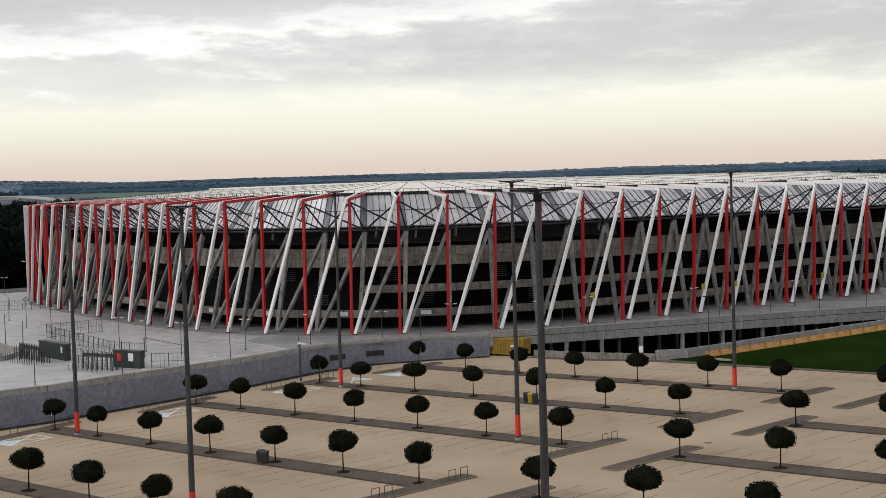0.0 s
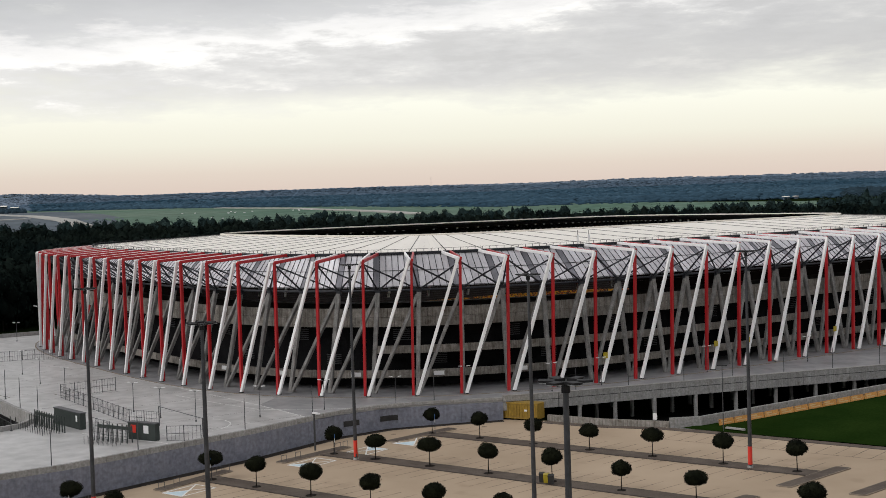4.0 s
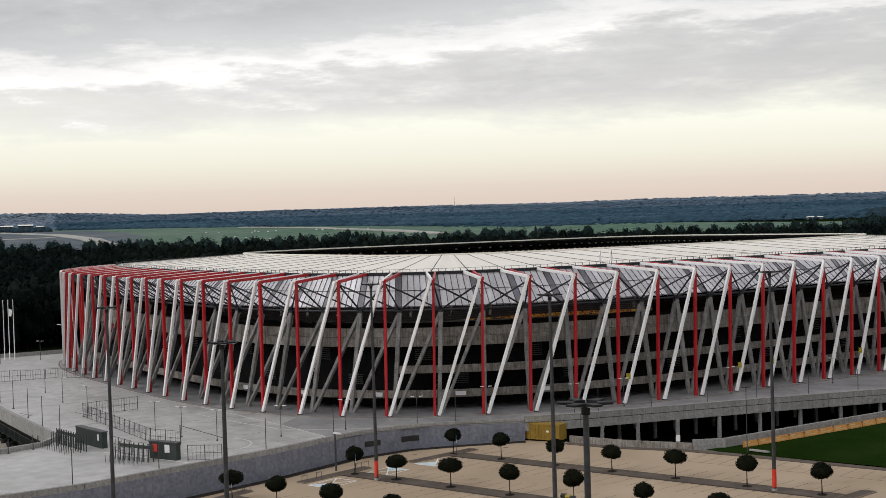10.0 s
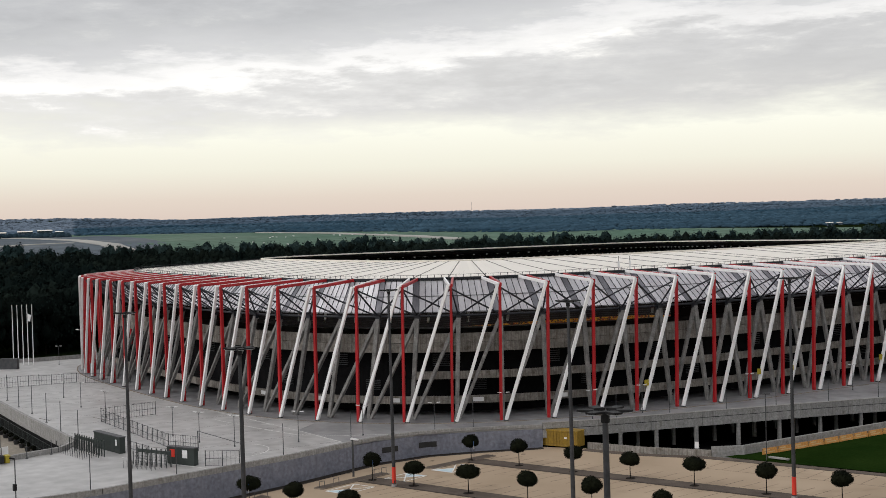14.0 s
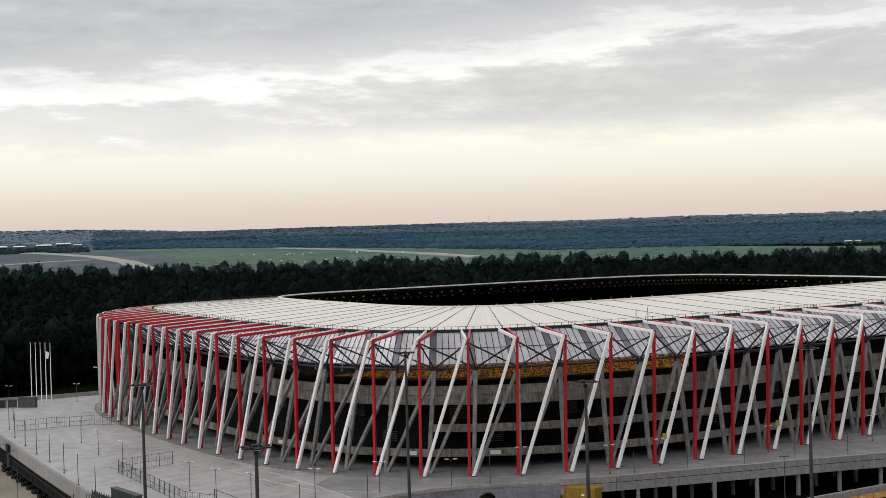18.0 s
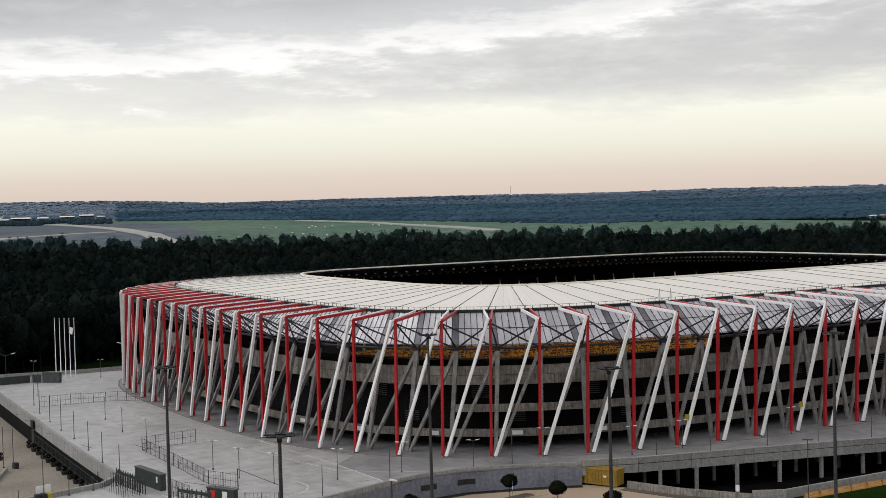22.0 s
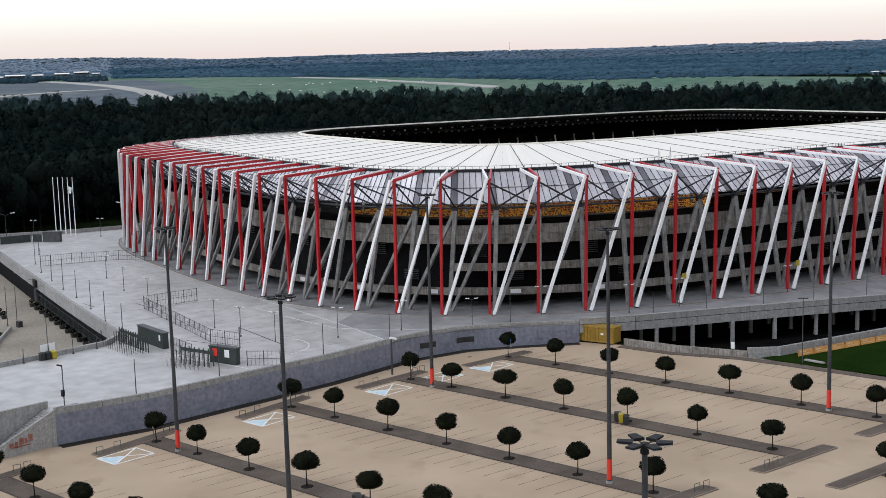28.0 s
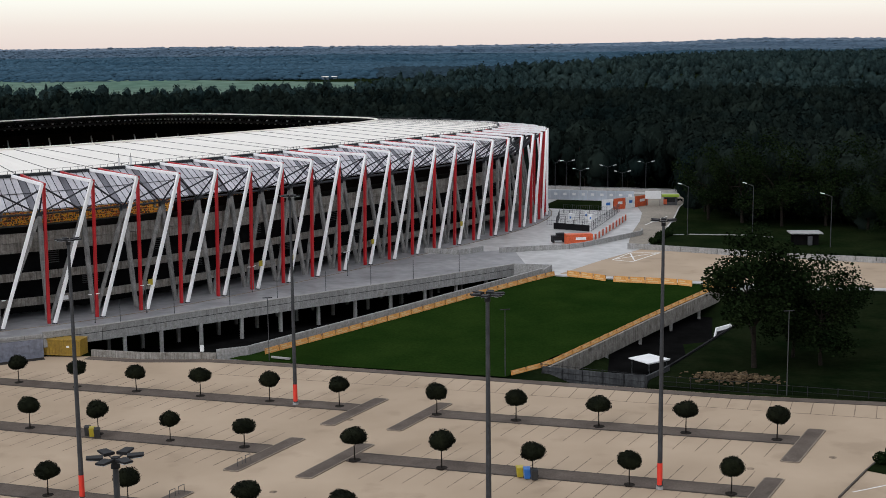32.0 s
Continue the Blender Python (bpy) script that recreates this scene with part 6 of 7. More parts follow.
def cargo(name, a, b, h, depth, mat, label, group=""):
    z = PLAZA_Z
    t = thing(name, (*a, z), label, "container" if "container" in name else "panel", group)
    d = Vector((b[0] - a[0], b[1] - a[1], 0))
    L = d.length
    d.normalize()
    n = Vector((-d.y, d.x, 0))
    o = Vector((*a, z))
    part("body", Geo().hexa([o, o + d * L, o + d * L + n * depth, o + n * depth], [v + Vector((0, 0, h)) for v in (o, o + d * L, o + d * L + n * depth, o + n * depth)]), mat, t)
    k = max(2, int(L / 0.9))
    for i in range(k + 1):
        p = o + d * (L * i / k) - n * 0.04
        part("rib", Geo().beam(p, p + Vector((0, 0, h)), 0.12, 0.06, side=d), mat, t)
    if name == "site_hoarding":
        return
    p = o + d * (L * 0.35) - n * 0.09 + Vector((0, 0, h * 0.45))
    q = o + d * (L * 0.75) - n * 0.09 + Vector((0, 0, h * 0.45))
    part("print_bar", Geo().hexa([p, q, q + n * 0.02, p + n * 0.02], [v + Vector((0, 0, h * 0.25)) for v in (p, q, q + n * 0.02, p + n * 0.02)]), SIGNWHITE if mat is not SIGNWHITE else BLUE, t, "plain bar of print")


cargo("red_container", (-70.6, 273.9), (-65.4, 276.8), 2.3, 2.2, ORANGERED, "orange-red steel container by the far gate")
for i in range(20):
    y0 = 279 + i * 2.05
    cargo("site_hoarding", (-65.9 - i * 0.05, y0), (-65.95 - i * 0.05, y0 + 1.9), 1.5, 0.1, (SIGNWHITE, ORANGERED)[i % 2], ("white boarding panel by the far gate", "orange-red boarding panel by the far gate")[i % 2], "boarding panels")
for a, b in (((-80, 299.8), (-70.6, 297.2)), ((-70.6, 297.2), (-71.2, 316)), ((-71.2, 316), (-72.2, 336)), ((-84, 306), (-74, 304)), ((-84, 318), (-73, 317)), ((-86, 330), (-74, 329)), ((-80, 299.8), (-84, 318))):
    mesh_panel(a, b, PLAZA_Z, 2.3, "gate_fence", "dark steel fence of the far gate", "gate fences", 0.6, FENCE, 2.6)
solid("dark_screen", Geo().wall([(-80.4, 299.2), (-70.9, 296.6)], 0.25, PLAZA_Z + 1.5, PLAZA_Z), DARKWALL, "dark solid screen at the foot of the gate fence", "screen")
for i in range(3):
    cargo("white_cabin", (-80 + i * 2.6, 312 + (i % 2) * 6), (-79 + i * 2.6, 311.6 + (i % 2) * 6), 2.2, 1.2, SIGNWHITE, "small white cabin behind the gate fence", "white cabins")
PALE = material("pale_blue_panels", ((0.42, 0.46, 0.52), (0.5, 0.54, 0.6)), 0.5, scale=0.6, vary=0.1)
for i in range(14):
    x0 = -112 + i * 2.75
    cargo("sheet_fence", (x0, 361.6 + 0.1 * i), (x0 + 2.55, 361.7 + 0.1 * i), 2.8, 0.08, PALE, "pale blue-grey sheet fence panel", "sheet fence panels")
for i, (a, b, m) in enumerate((((-77.4, 338.0), (-75.0, 340.6), SIGNWHITE), ((-74.8, 341.0), (-72.4, 344.4), ORANGERED), ((-72.2, 344.8), (-70.6, 348.0), SIGNWHITE), ((-70.4, 348.4), (-68.0, 353.6), ORANGERED))):
    cargo("gate_banner", a, b, 3.0, 0.12, m, ("white banner with plain print by the gate road", "orange-red banner by the gate road")[i % 2], "gate banners")
t = thing("kiosk", (-62, 355.8, PLAZA_Z), "small gate kiosk with a lime green roof", "kiosk")
part("body", Geo().box((-62, 356.2, PLAZA_Z + 1.2), (3.8, 2.6, 2.4), 0.2), FENCE, t)
part("roof", Geo().box((-62, 356.2, PLAZA_Z + 2.65), (4.8, 3.4, 0.5), 0.2), LIME, t, "lime green flat roof")
part("window", Geo().box((-61.9, 354.9, PLAZA_Z + 1.5), (2.8, 0.2, 1.1), 0.2), LAMPDARK, t, "dark kiosk window")
part("poster", Geo().box((-63.2, 354.6, PLAZA_Z + 1.0), (0.9, 0.2, 1.4), 0.2), ORANGERED, t, "red poster")
t = thing("white_sign", (-66.0, 351.4, PLAZA_Z), "large white sign on two posts by the gate", "sign")
part("panel", Geo().box((-66.0, 351.4, PLAZA_Z + 3.2), (4.4, 0.15, 2.2), 0.3), SIGNWHITE, t)
for dx in (-1.8, 1.8):
    part("post", Geo().tube((-66.0 + dx, 351.5 + dx * 0.3, PLAZA_Z), (-66.0 + dx, 351.5 + dx * 0.3, PLAZA_Z + 3.0), 0.07, n=6), FENCE, t)
# road behind the gate with a guard rail
tagged(new("back_road", Geo().wall([(-230, 404), (-100, 396), (-50, 392), (20, 380)], 9.0, PLAZA_Z - 0.1 + 0.12, 1.0).mesh("back_road", ASPHALT)), "asphalt road along the wood", "road", kind="structure")
tagged(new("guard_rail", Geo().wall([(-120, 390.2), (-100, 389.6), (-50, 386), (-30, 383)], 0.2, PLAZA_Z + 0.95, PLAZA_Z - 0.5).mesh("guard_rail", PALEKERB)), "pale guard rail beside the road", "guard rail", kind="structure")


def street_lamp(x, y, h, double, turn, z=PLAZA_Z):
    t = thing("street_lamp", (x, y, z), "grey street lamp with " + ("two arms" if double else "one arm") + " by the road", "street lamp", "street lamps")
    part("post", Geo().tube((x, y, z - 0.5), (x, y, z + h), 0.11, 0.07, 8), MAST, t)
    for i in range(2 if double else 1):
        a = turn + math.pi * i
        c, s = math.cos(a), math.sin(a)
        part("arm", Geo().tube((x, y, z + h - 0.1), (x + 1.8 * c, y + 1.8 * s, z + h + 0.5), 0.05, n=6), MAST, t)
        part("lamp_head", Geo().beam((x + 1.6 * c, y + 1.6 * s, z + h + 0.46), (x + 2.6 * c, y + 2.6 * s, z + h + 0.62), 0.34, 0.16), SIGNWHITE, t, "pale lamp head")


for x, y, h, dbl, a in ((-88, 392, 7.2, True, 0.3), (-83, 390, 5.6, True, 0.3), (-96, 389, 6.2, True, 0.3), (-101, 391, 8.6, True, 0.3), (-104, 388, 8.6, False, 0.3), (-76, 392, 8.6, True, 0.3), (-62, 388, 8, False, 2.8), (-47.4, 296.2, 11.5, False, 2.9), (-32.8, 298.2, 11.8, False, 2.9), (-14.8, 285.6, 11.2, False, 2.9), (-285, 178, 8, True, 0.6), (-306, 150, 7, True, 0.6), (-299, 152, 7, True, 0.6)):
    street_lamp(x, y, h, dbl, a)
t = thing("shed", (-20.5, 288.6, PLAZA_Z), "dark shed with a pale flat metal roof", "shed")
part("body", Geo().box((-20.5, 289.5, PLAZA_Z + 1.2), (5.4, 3.4, 2.6), 0.28), VOID, t)
part("roof", Geo().box((-20.5, 289.5, PLAZA_Z + 2.65), (7.0, 4.8, 0.25), 0.28), RUST, t, "pale flat metal roof")
part("door", Geo().box((-19.2, 287.6, PLAZA_Z + 1.0), (1.0, 0.2, 2.0), 0.28), FENCE, t)
t = thing("portable_toilet", (0.5, 270, PLAZA_Z), "blue portable toilet cabin with a white roof", "portable toilet")
part("body", Geo().box((-1.5, 265.6, PLAZA_Z + 1.05), (1.2, 1.2, 2.1), 0.1), BLUE, t)
part("roof", Geo().box((-1.5, 265.6, PLAZA_Z + 2.2), (1.3, 1.3, 0.25), 0.1), SIGNWHITE, t, "white domed roof")
t = thing("parked_truck", (-72, 280, PLAZA_Z), "dark parked vehicle beside the stadium", "vehicle")
part("body", Geo().box((-73.3, 277.4, PLAZA_Z + 1.0), (3.4, 1.8, 1.0), 0.5), LAMPDARK, t)
part("cabin", Geo().box((-73.0, 277.6, PLAZA_Z + 1.75), (1.9, 1.6, 0.7), 0.5), LAMPDARK, t)
for dx, dy in ((-1.1, -1.1), (1.1, 0.2), (-1.6, -0.2), (0.6, 1.1)):
    part("wheel", Geo().tube((-73.3 + dx, 277.4 + dy, PLAZA_Z + 0.35), (-73.15 + dx, 277.3 + dy, PLAZA_Z + 0.35), 0.35, n=10), SEAM, t)

# antennas on the roof edge
for x, y in ((-126.4, 185.4), (-125.4, 187.4)):
    t = thing("roof_antenna", (x, y, 26.5), "white roof antenna panel on a short mast", "antenna", "roof antennas")
    part("mast", Geo().tube((x, y, 26.4), (x, y, 29.0), 0.05, n=6), MAST, t)
    part("panel", Geo().box((x, y, 27.6), (0.35, 0.3, 1.2), 0.6), SIGNWHITE, t, "white antenna panel")

# signs and lights hung on the facade
for k, mat in ((6, YELLOWBIN), (9, YELLOWBIN), (10, YELLOWBIN), (13, YELLOWBIN), (17, YELLOWBIN)):
    b = COLS[k]
    q = b.at(-0.25, 8.0, 1.1)
    part("sector_sign", Geo().box((q.x, q.y, 7.6), (0.8, 0.12, 1.0), math.atan2(b.tan.y, b.tan.x)), mat, stadium, "yellow sector sign")
for k in range(-8, 5):
    b = COLS[k % NB]
    q = b.at(6.45, 5.75, 4.0)
    if k % 2 == 0:
        part("wall_sign", Geo().box((q.x, q.y, 5.7), (1.8, 0.1, 0.7), math.atan2(b.tan.y, b.tan.x)), SIGNWHITE, stadium, "white sign board on the parapet")
for k in range(-14, 26):
    b = COLS[k % NB]
    for zc, hh in ((7.6, 1.6), (11.9, 1.8)):
        lv = Geo()
        for j in range(6):
            q = b.at(12.0, zc - hh / 2 + j * hh / 5, 4.0)
            lv.box((q.x, q.y, q.z), (3.0, 0.12, 0.12), math.atan2(b.tan.y, b.tan.x))
        if (k * 7 + int(zc)) % 3 == 0:
            part("louvre", lv, FENCE, stadium, "grey louvre in the gallery wall")

# ---- woods and distance ----
def blob(seed, sub, rough, cone=0.0):
    """A lumpy crown, unit size; cone narrows it towards the top."""
    bm = bmesh.new()
    bmesh.ops.create_icosphere(bm, subdivisions=sub, radius=1.0)
    for v in bm.verts:
        k = 1 + rough * noise.noise(v.co * 2.1 + Vector((seed * 7.3, 1.7, 0))) + rough * 0.5 * noise.noise(v.co * 5.0 + Vector((seed * 3.1, 0, 0)))
        w = k * (1 - cone * (v.co.z + 1) / 2)
        v.co = Vector((v.co.x * w, v.co.y * w, v.co.z * k))
    bm.verts.index_update()
    out = np.array([v.co[:] for v in bm.verts]), np.array([[v.index for v in f.verts] for f in bm.faces])
    bm.free()
    return out


def tuft(seed, clumps, size, shape, sub=1):
    """A crown of loose leaf clumps round a dark core, unit size. shape: 0 broad, 1 pointed, 2 flat-topped pine."""
    rr = random.Random(seed)
    v0, f0 = blob(seed, sub, 0.5, (0.1, 0.75, 0.0)[shape])
    v0 = v0 * 0.84
    vs, fs, n = [v0], [f0], len(v0)
    for _ in range(clumps):
        d = Vector((rr.gauss(0, 1), rr.gauss(0, 1), rr.gauss(0.25, 1))).normalized()
        k = rr.uniform(0.7, 1.0) + 0.22 * noise.noise(d * 2.3 + Vector((seed, 0, 0)))
        w = (1.0, 1 - 0.42 * (d.z + 1), 1.0)[shape]
        p = Vector((d.x * k * w, d.y * k * w, d.z * k))
        nrm = (d + Vector((rr.gauss(0, 0.28), rr.gauss(0, 0.28), rr.gauss(0.2, 0.28)))).normalized()
        a = nrm.cross(Vector((rr.gauss(0, 1), rr.gauss(0, 1), rr.gauss(0, 1)))).normalized()
        b = nrm.cross(a)
        s = size * rr.uniform(0.6, 1.3)
        vs.append(np.array([p + a * s, p - a * s * 0.6 + b * s * 0.8, p - a * s * 0.5 - b * s * 0.8]))
        fs.append(np.array([[n, n + 1, n + 2]]))
        n += 3
    return np.concatenate(vs), np.concatenate(fs)


def scatter(name, places, shapes, mat, label, soft=False):
    """One mesh of many crowns: places are rows of x, y, z, radius, stretch, turn."""
    vs, fs, n = [], [], 0
    for i, (x, y, z, rad, st, turn) in enumerate(places):
        v, f = shapes[i % len(shapes)]
        c, s = math.cos(turn), math.sin(turn)
        w = np.stack([(v[:, 0] * c - v[:, 1] * s) * rad + x, (v[:, 0] * s + v[:, 1] * c) * rad + y, v[:, 2] * rad * st + z], 1)
        vs.append(w)
        fs.append(f + n)
        n += len(v)
    v, f = np.concatenate(vs), np.concatenate(fs)
    me = bpy.data.meshes.new(name)
    me.vertices.add(len(v))
    me.vertices.foreach_set("co", v.astype(np.float32).ravel())
    me.loops.add(f.size)
    me.loops.foreach_set("vertex_index", f.astype(np.int32).ravel())
    me.polygons.add(len(f))
    me.polygons.foreach_set("loop_start", np.arange(0, f.size, 3, dtype=np.int32))
    me.materials.append(mat)
    me.update(calc_edges=True)
    me.validate()
    if soft:
        me.shade_smooth()
    return tagged(new(name, me), label, "forest", kind="stuff")


def bearing(x, y):
    return math.degrees(math.atan2(-x, y))


WOOD = ((-14, 1.7, 7.3, 13.4, 18.9, 24.2, 29.6, 34.5, 39, 41, 44.5, 50.5, 56, 64, 80), (2200, 2155, 2115, 1285, 1120, 1015, 960, 965, 1005, 986, 1021, 991, 1001, 1035, 1000))


def wood_end(b):
    """How far the near wood reaches at a bearing: to the airfield, or far on beyond it."""
    return float(np.interp(b, WOOD[0], WOOD[1])) + 28 * noise.noise(Vector((b * 0.6, 5, 0)))


def wooded(x, y):
    d, b = math.hypot(x, y), bearing(x, y)
    q = Vector((x, y, 0)) - Vector((CX, CY, 0))
    u, v = q.x * math.cos(TH) + q.y * math.sin(TH), -q.x * math.sin(TH) + q.y * math.cos(TH)
    if (abs(u / 160) ** 3 + abs(v / 136) ** 3) < 1:
        return False
    edge = 356 + 9 * noise.noise(Vector((b * 0.3, 0, 0)))
    if b < 26:
        edge = 408 - 3.0 * (b - 14) + 6 * noise.noise(Vector((b, 2, 0))) if b > 9.2 else 326 - max(0, 4 - b) * 3
    return edge < d < wood_end(b)


r = random.Random(8)
near, hazed, far_ = [], [], []
shapes_a = [blob(i, 2, 0.6, 0.15) for i in range(5)]
shapes_b = [blob(20 + i, 1, 0.55, 0.3) for i in range(6)] + [blob(60 + i, 1, 0.4, 0.5) for i in range(3)]
near_kinds = [tuft(i, 150, 0.135, (0, 2, 0, 0, 2, 1)[i % 6], 1) for i in range(12)]
far_kinds = [tuft(30 + i, 64, 0.2, (0, 2, 0, 0, 2, 1)[i % 6], 1) for i in range(12)]
hill_kinds = [blob(60 + i, 0, 0.3) for i in range(6)]
for _ in range(34000):
    b = radians(r.uniform(-14, 78))
    d = math.exp(r.uniform(math.log(310), math.log(3600)))
    x, y = -math.sin(b) * d, math.cos(b) * d
    if not wooded(x, y):
        continue
    z = land(x, y)
    h = r.uniform(14, 21) * (1.0 if d < 800 else 0.72)
    if d < 620:
        rad = r.uniform(2.6, 5.2)
        near.append((x, y, z + h - rad * 1.35, rad, r.uniform(1.2, 1.7), r.uniform(0, 6.28)))
        if r.random() < 0.6:
            near.append((x + r.uniform(-2.5, 2.5), y + r.uniform(-2.5, 2.5), z + h * 0.42, rad * 0.9, r.uniform(1.2, 1.9), r.uniform(0, 6.28)))
    else:
        rad = r.uniform(2.3, 4.0) * (1.0 if d < 700 else 1.0 + (d - 700) / 1100)
        (far_ if d < 880 + 60 * r.random() else hazed).append((x, y, z + h - rad * 1.2, rad, r.uniform(1.1, 1.7), r.uniform(0, 6.28)))
scatter("forest", near, near_kinds, FOREST, "dense dark pine and broadleaf forest behind the stadium", True)
scatter("dim_forest", hazed, far_kinds, HAZEFOREST, "forest canopy towards the airfield, tinted blue for haze")
scatter("far_forest", far_, far_kinds, FOREST, "dark forest canopy running to the airfield")

# wooded hills beyond the airfield, haze painted in as blue tints
HILL = ((-14, 1.7, 7.3, 13.4, 18.9, 22, 25, 30, 33, 38.7, 43.7, 48.8, 52.5, 56.2, 58.2, 58.6, 64, 80), (2200, 2155, 2115, 1285, 1120, 1060, 1060, 1085, 1110, 1160, 1281, 1531, 1686, 1875, 1970, 2550, 2500, 2450))
hills, haze, middle, ridge = [], [], [], []
for _ in range(80000):
    b = r.uniform(-12, 76)
    d = math.exp(r.uniform(math.log(1150), math.log(4650)))
    lo = float(np.interp(b, HILL[0], HILL[1]))
    if d < lo or d < wood_end(b):
        continue
    x, y = -math.sin(radians(b)) * d, math.cos(radians(b)) * d
    rad = r.uniform(2.6, 5.0) * (d / 2000) ** 0.6
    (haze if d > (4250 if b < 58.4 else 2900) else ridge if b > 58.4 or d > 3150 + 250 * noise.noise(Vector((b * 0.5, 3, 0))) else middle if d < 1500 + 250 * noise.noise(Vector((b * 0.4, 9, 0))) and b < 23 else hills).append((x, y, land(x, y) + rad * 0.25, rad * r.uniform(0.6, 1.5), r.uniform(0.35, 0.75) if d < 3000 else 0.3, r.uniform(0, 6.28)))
ob = scatter("hill_wood", hills, hill_kinds, FARWOOD, "wooded hills beyond the airfield, haze painted in as blue", True)
ob = scatter("rise_wood", middle, hill_kinds, MIDWOOD, "wood on the rise beyond the forest, tinted for haze", True)
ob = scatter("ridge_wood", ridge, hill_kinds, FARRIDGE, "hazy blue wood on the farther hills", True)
ob = scatter("skyline_wood", haze, hill_kinds, HAZEWOOD, "wooded ridge on the skyline, paled with painted haze", True)


# airfield: a green sheet on the rise with pale tracks
def sheet_on_land(outline_b, d0, d1, steps, mat, name, label, lift):
    g = Geo()
    n = 40
    for i in range(n + 1):
        b = radians(outline_b[0] + (outline_b[1] - outline_b[0]) * i / n)
        for j in range(steps + 1):
            start = d0(math.degrees(b)) if callable(d0) else d0
            d = start + (d1(math.degrees(b)) - start) * j / steps
            x, y = -math.sin(b) * d, math.cos(b) * d
            g.v.append((x, y, land(x, y) + lift))
    for i in range(n):
        for j in range(steps):
            a = i * (steps + 1) + j
            g.f.append((a, a + 1, a + steps + 2, a + steps + 1))
    return tagged(new(name, g.mesh(name, mat, smooth=True)), label, "field", kind="structure")


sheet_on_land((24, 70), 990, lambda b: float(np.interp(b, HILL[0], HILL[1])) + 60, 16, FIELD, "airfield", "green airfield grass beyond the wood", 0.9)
sheet_on_land((54.5, 72), 960, lambda b: 1700.0 if b > 57 else 1150.0 + (b - 54.5) * 200, 16, PLOUGH, "bare_field", "bare field beside the airfield, greyed blue for haze", 1.2)


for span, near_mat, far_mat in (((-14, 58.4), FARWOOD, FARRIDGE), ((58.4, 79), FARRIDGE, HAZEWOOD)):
    sheet_on_land(span, lambda b: float(np.interp(b, HILL[0], HILL[1])) + 25, lambda b: 3250.0, 14, near_mat, "hill_floor", "wooded hillside in the distance, tinted blue for haze", 0.9)
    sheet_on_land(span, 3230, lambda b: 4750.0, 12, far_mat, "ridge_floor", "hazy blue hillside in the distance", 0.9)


def track(line, w, name="airfield_track"):
    fine_ = []
    for (ax, ay), (bx, by) in zip(line, line[1:]):
        for i in range(8):
            fine_.append((ax + (bx - ax) * i / 8, ay + (by - ay) * i / 8))
    fine_.append(line[-1])
    tagged(new(name, Geo().wall(fine_, w, lambda x, y: land(x, y) + 1.7, lambda x, y: land(x, y) - 1).mesh(name, TRACK)), "pale track across the airfield", "road", kind="structure")


def far(*rows):
    """Plan points from bearing and distance."""
    return [(-math.sin(radians(b)) * d, math.cos(radians(b)) * d) for b, d in rows]


track(far((61.1, 1755), (59.9, 1560), (59.0, 1410), (57.7, 1235), (56.6, 1120), (55.8, 1060), (55.2, 1010)), 18)
track(far((65, 1110), (63.2, 1140), (62.1, 1155), (60.3, 1200), (58.5, 1225)), 11)
track(far((50.4, 1556), (46.3, 1256), (43.8, 1151), (41.5, 1106)), 12)
# airfield sheds, pale roofs, and hedges near them
for (x, y), w in zip(far((63.4, 2280), (62.3, 2165), (61.4, 2240), (60.4, 2275), (59.6, 2450), (59.0, 2440), (63.0, 2150), (25.3, 1150), (24.9, 1165)), (26, 30, 18, 24, 26, 14, 16, 6, 5)):
    z = land(x, y)
    t = thing("airfield_shed", (x, y, z), "distant airfield shed with a pale roof", "shed", "airfield sheds")
    # walls take the painted haze colour of the far ridge
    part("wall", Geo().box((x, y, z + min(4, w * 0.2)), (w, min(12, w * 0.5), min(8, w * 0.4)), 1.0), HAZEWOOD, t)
    part("roof", Geo().hexa([(x + px * w * 0.54 - py * min(w, 30) * 0.28, y + px * w * 0.84 + py * min(w, 30) * 0.2, z + min(8, w * 0.4)) for px, py in ((-0.5, -1), (0.5, -1), (0.5, 1), (-0.5, 1))], [(x + px * w * 0.54 - py * min(w, 30) * 0.12, y + px * w * 0.84 + py * min(w, 30) * 0.1, z + min(10, w * 0.5)) for px, py in ((-0.5, -1), (0.5, -1), (0.5, 1), (-0.5, 1))]), ROOF, t, "pale sheet roof")
bushes = []
for _ in range(900):
    b, d = r.uniform(58.6, 66), r.uniform(1660, 2150)
    if noise.noise(Vector((b * 0.7, d * 0.004, 0))) > -0.05:
        x, y = -math.sin(radians(b)) * d, math.cos(radians(b)) * d
        bushes.append((x, y, land(x, y) + 2, r.uniform(2.5, 5.5), 0.9, r.uniform(0, 6)))
if bushes:
    scatter("airfield_bushes", bushes, shapes_b, MIDWOOD, "dark bushes and hedges by the airfield")
# pale markers scattered over the airfield
marker = Geo().box((0, 0, 0.3), (1.6, 0.8, 0.6), 0.4).mesh("runway_marker", SIGNWHITE)
for i in range(26):
    (x, y), = far((r.uniform(44, 53.5), r.uniform(1090, 1260)))
    thing("runway_marker", (x, y, land(x, y) + 0.9), "small pale marker box on the airfield grass", "marker", "airfield markers", data=marker)
# a thin mast on the skyline
t = thing("radio_mast", (-2815, 3250, 70), "thin radio mast on the skyline", "mast")
# mast coloured as if seen through haze
part("lattice", Geo().tube((-2815, 3250, 70), (-2815, 3250, 112), 0.9, 0.5, 4), HAZEWOOD, t)

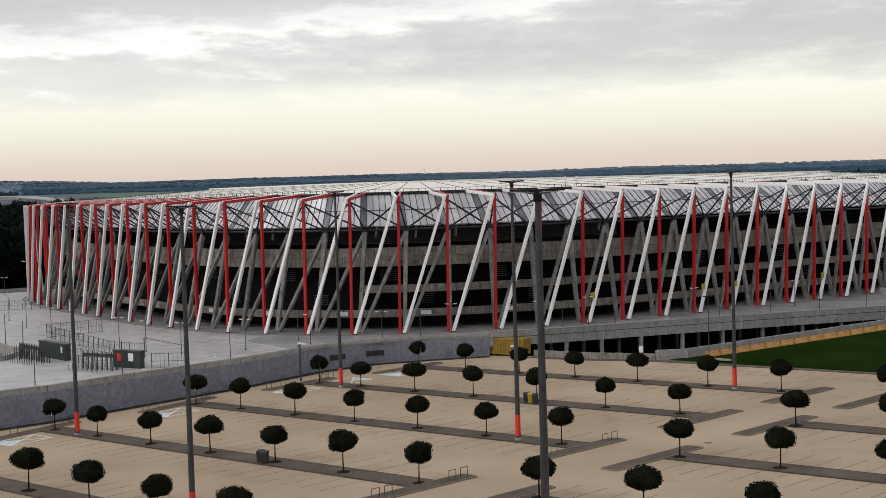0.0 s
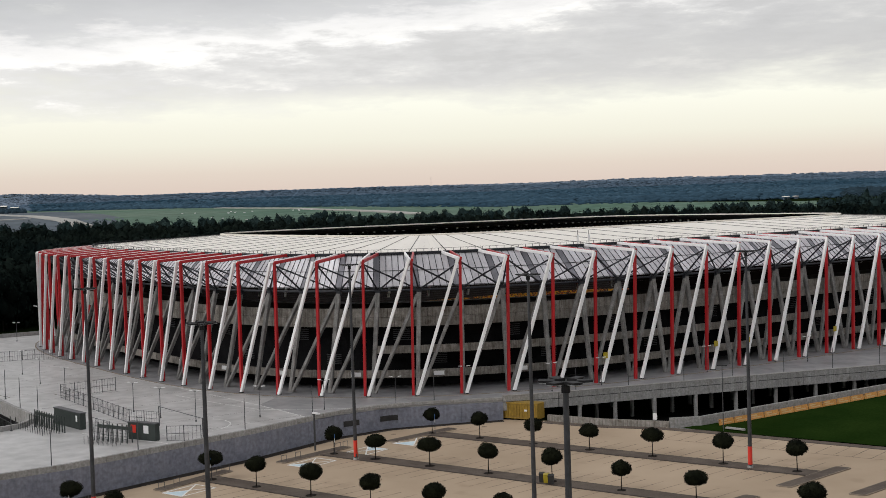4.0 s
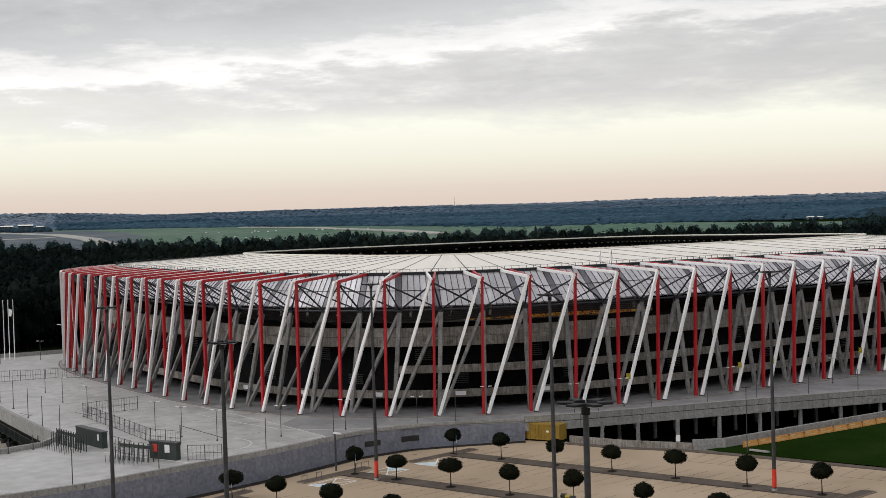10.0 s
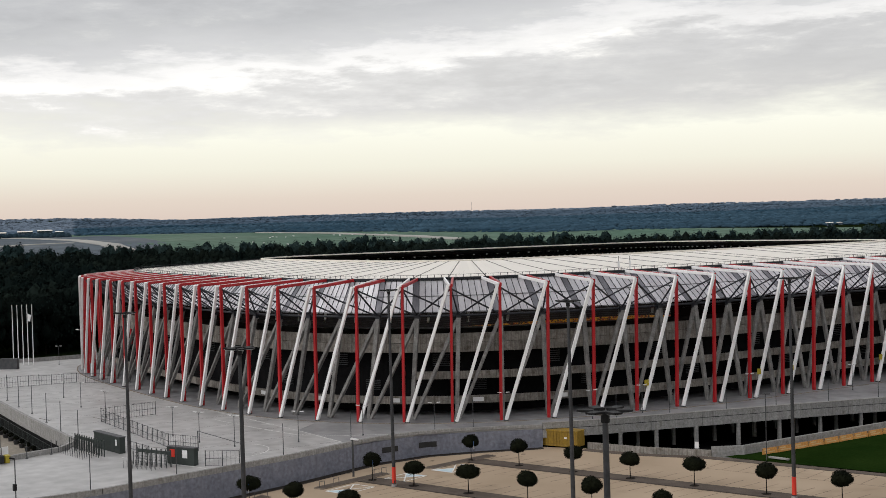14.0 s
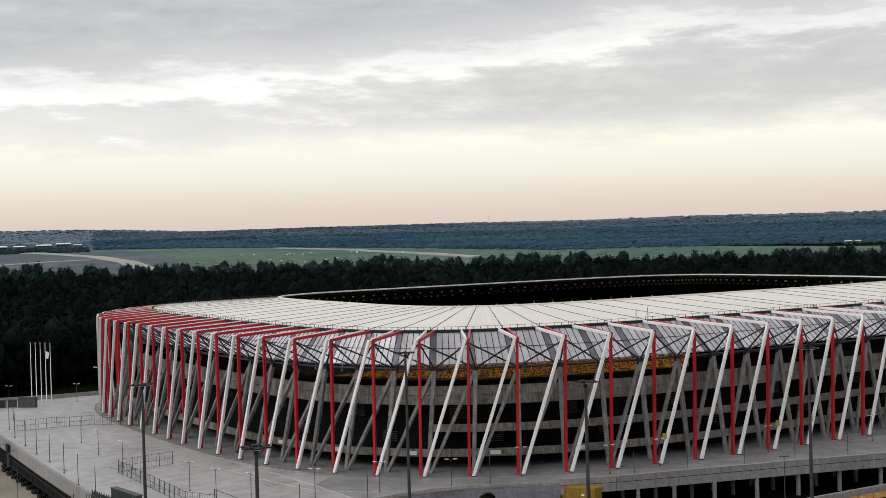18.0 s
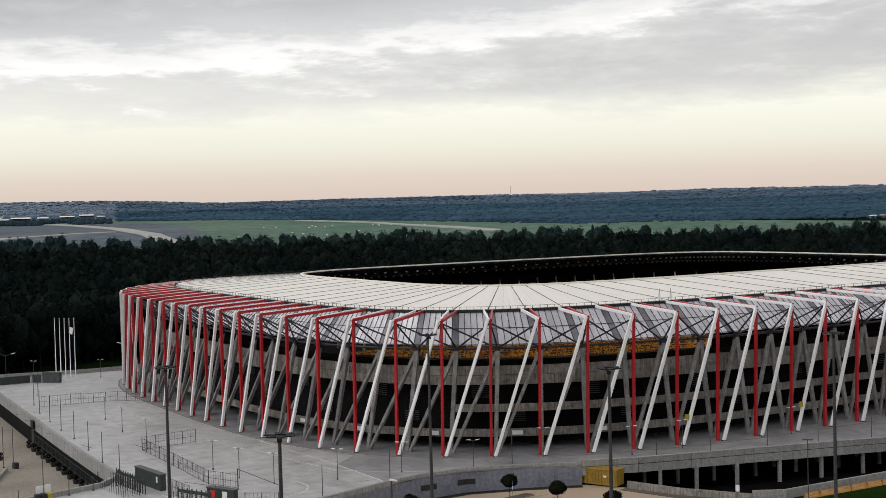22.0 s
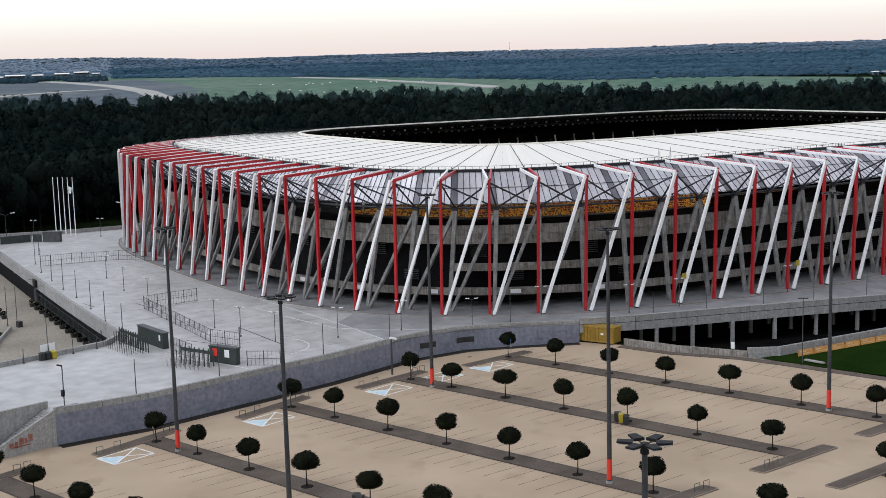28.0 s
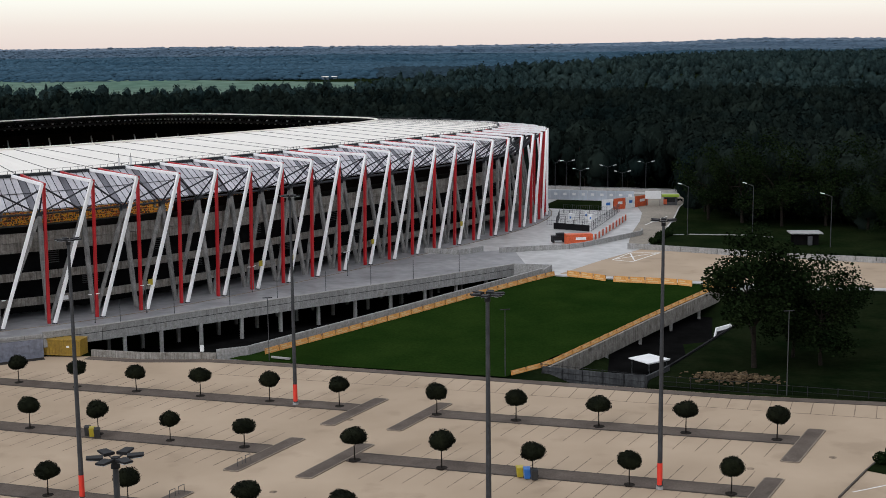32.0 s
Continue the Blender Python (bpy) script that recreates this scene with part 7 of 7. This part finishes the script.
# bare trunks at the edge of the wood
tr = Geo()
for i in range(500):
    b = r.uniform(-14, 78)
    for d in range(300, 700, 4):
        if wooded(-math.sin(radians(b)) * d, math.cos(radians(b)) * d):
            break
    d += r.uniform(0, 30)
    x, y = -math.sin(radians(b)) * d, math.cos(radians(b)) * d
    tr.tube((x, y, land(x, y) - 0.5), (x + r.uniform(-0.5, 0.5), y, land(x, y) + r.uniform(9, 15)), 0.24, 0.14, 5)
tagged(new("forest_trunks", tr.mesh("forest_trunks", BARK)), "bare pine trunks along the edge of the wood", "forest", kind="stuff")


# ---- large broadleaf trees by the sunken yard and the verge ----
def broadleaf(x, y, z, h, spread, seed, leaves=5200, mat=TREELEAF, bottom=0.22):
    rr = random.Random(seed)
    t = thing("broadleaf_tree", (x, y, z), "large dark broadleaf tree with an open uneven crown", "tree", "broadleaf trees")
    wood, tips = Geo(), []
    top = Vector((x + rr.uniform(-0.5, 0.5), y, z + h * 0.45))
    base = Vector((x, y, z - 0.3))
    wood.tube(base, base.lerp(top, 0.5), h * 0.02, h * 0.015, 9)
    wood.tube(base.lerp(top, 0.5), top, h * 0.015, h * 0.011, 9)
    part("trunk", wood, BARK, t)
    for i in range(16):
        a = i * 2.4 + rr.uniform(-0.4, 0.4)
        s = base.lerp(top, rr.uniform(0.45, 1.0))
        f = rr.uniform(0.45, 1.0)
        e = Vector((x + math.cos(a) * spread * f, y + math.sin(a) * spread * f, z + h * rr.uniform(bottom + 0.1, 0.95) * (1.12 - 0.35 * f)))
        m = s.lerp(e, 0.5) + Vector((0, 0, h * 0.04))
        limb = Geo()
        limb.tube(s, m, h * 0.008, h * 0.005, 6)
        limb.tube(m, e, h * 0.005, h * 0.002, 6)
        part("limb", limb, BARK, t)
        tips += [e, m.lerp(e, 0.5)]
    tips += [Vector((x, y, z + h * 0.92)), Vector((x + 0.8, y, z + h * 0.8))]
    g = Geo()
    for _ in range(leaves * 2):
        c = rr.choice(tips)
        d = Vector((rr.gauss(0, 1), rr.gauss(0, 1), rr.gauss(0, 0.75)))
        p = c + d.normalized() * (rr.random() ** 0.5) * spread * 0.34
        if p.z < z + h * bottom:
            continue
        n = Vector((rr.gauss(0, 1), rr.gauss(0, 1), rr.gauss(0, 1))).normalized()
        u = n.cross(Vector((0.3, 0.2, 1))).normalized()
        w = n.cross(u)
        s = h * 0.0115 * rr.uniform(0.6, 1.4)
        g.poly([p - u * s, p - w * s * 0.7, p + u * s, p + w * s * 0.7])
    part("crown", g, mat, t, "dark uneven leafy crown")


broadleaf(-18.6, 176.6, 1.6, 20.0, 6.6, 3, 6500)
broadleaf(-10.0, 180.2, 1.8, 15.6, 6.0, 4, 6500, bottom=0.08)
broadleaf(-14.0, 184.0, 1.8, 13.0, 5.6, 5, 4500, bottom=0.08)
for i, (x, y, h, sp) in enumerate(((-47, 326, 20, 8), (-38, 322, 22, 9), (-28, 318, 21, 9), (-18, 322, 20, 8), (-8, 316, 19, 8), (2, 318, 21, 9), (-33, 332, 23, 9), (-12, 332, 22, 9), (-2, 300, 14, 6), (10, 306, 18, 8))):
    broadleaf(x, y, 2.4, h, sp, 30 + i, 3200, TREELEAF, 0.15)
hedge = []
for i in range(60):
    hedge.append((-30 + i * 0.9, 271.4 - 0.02 * i + r.uniform(-0.4, 0.4), PLAZA_Z + 0.6, r.uniform(0.5, 0.9), 0.9, r.uniform(0, 6)))
for i in range(30):
    hedge.append((-52.4 + r.uniform(-0.6, 1.4), 279 + i * 0.7, PLAZA_Z + 0.7, r.uniform(0.6, 1.2), 1.0, r.uniform(0, 6)))
scatter("hedge", hedge, near_kinds, TREELEAF, "dark clipped hedge behind the barrier")
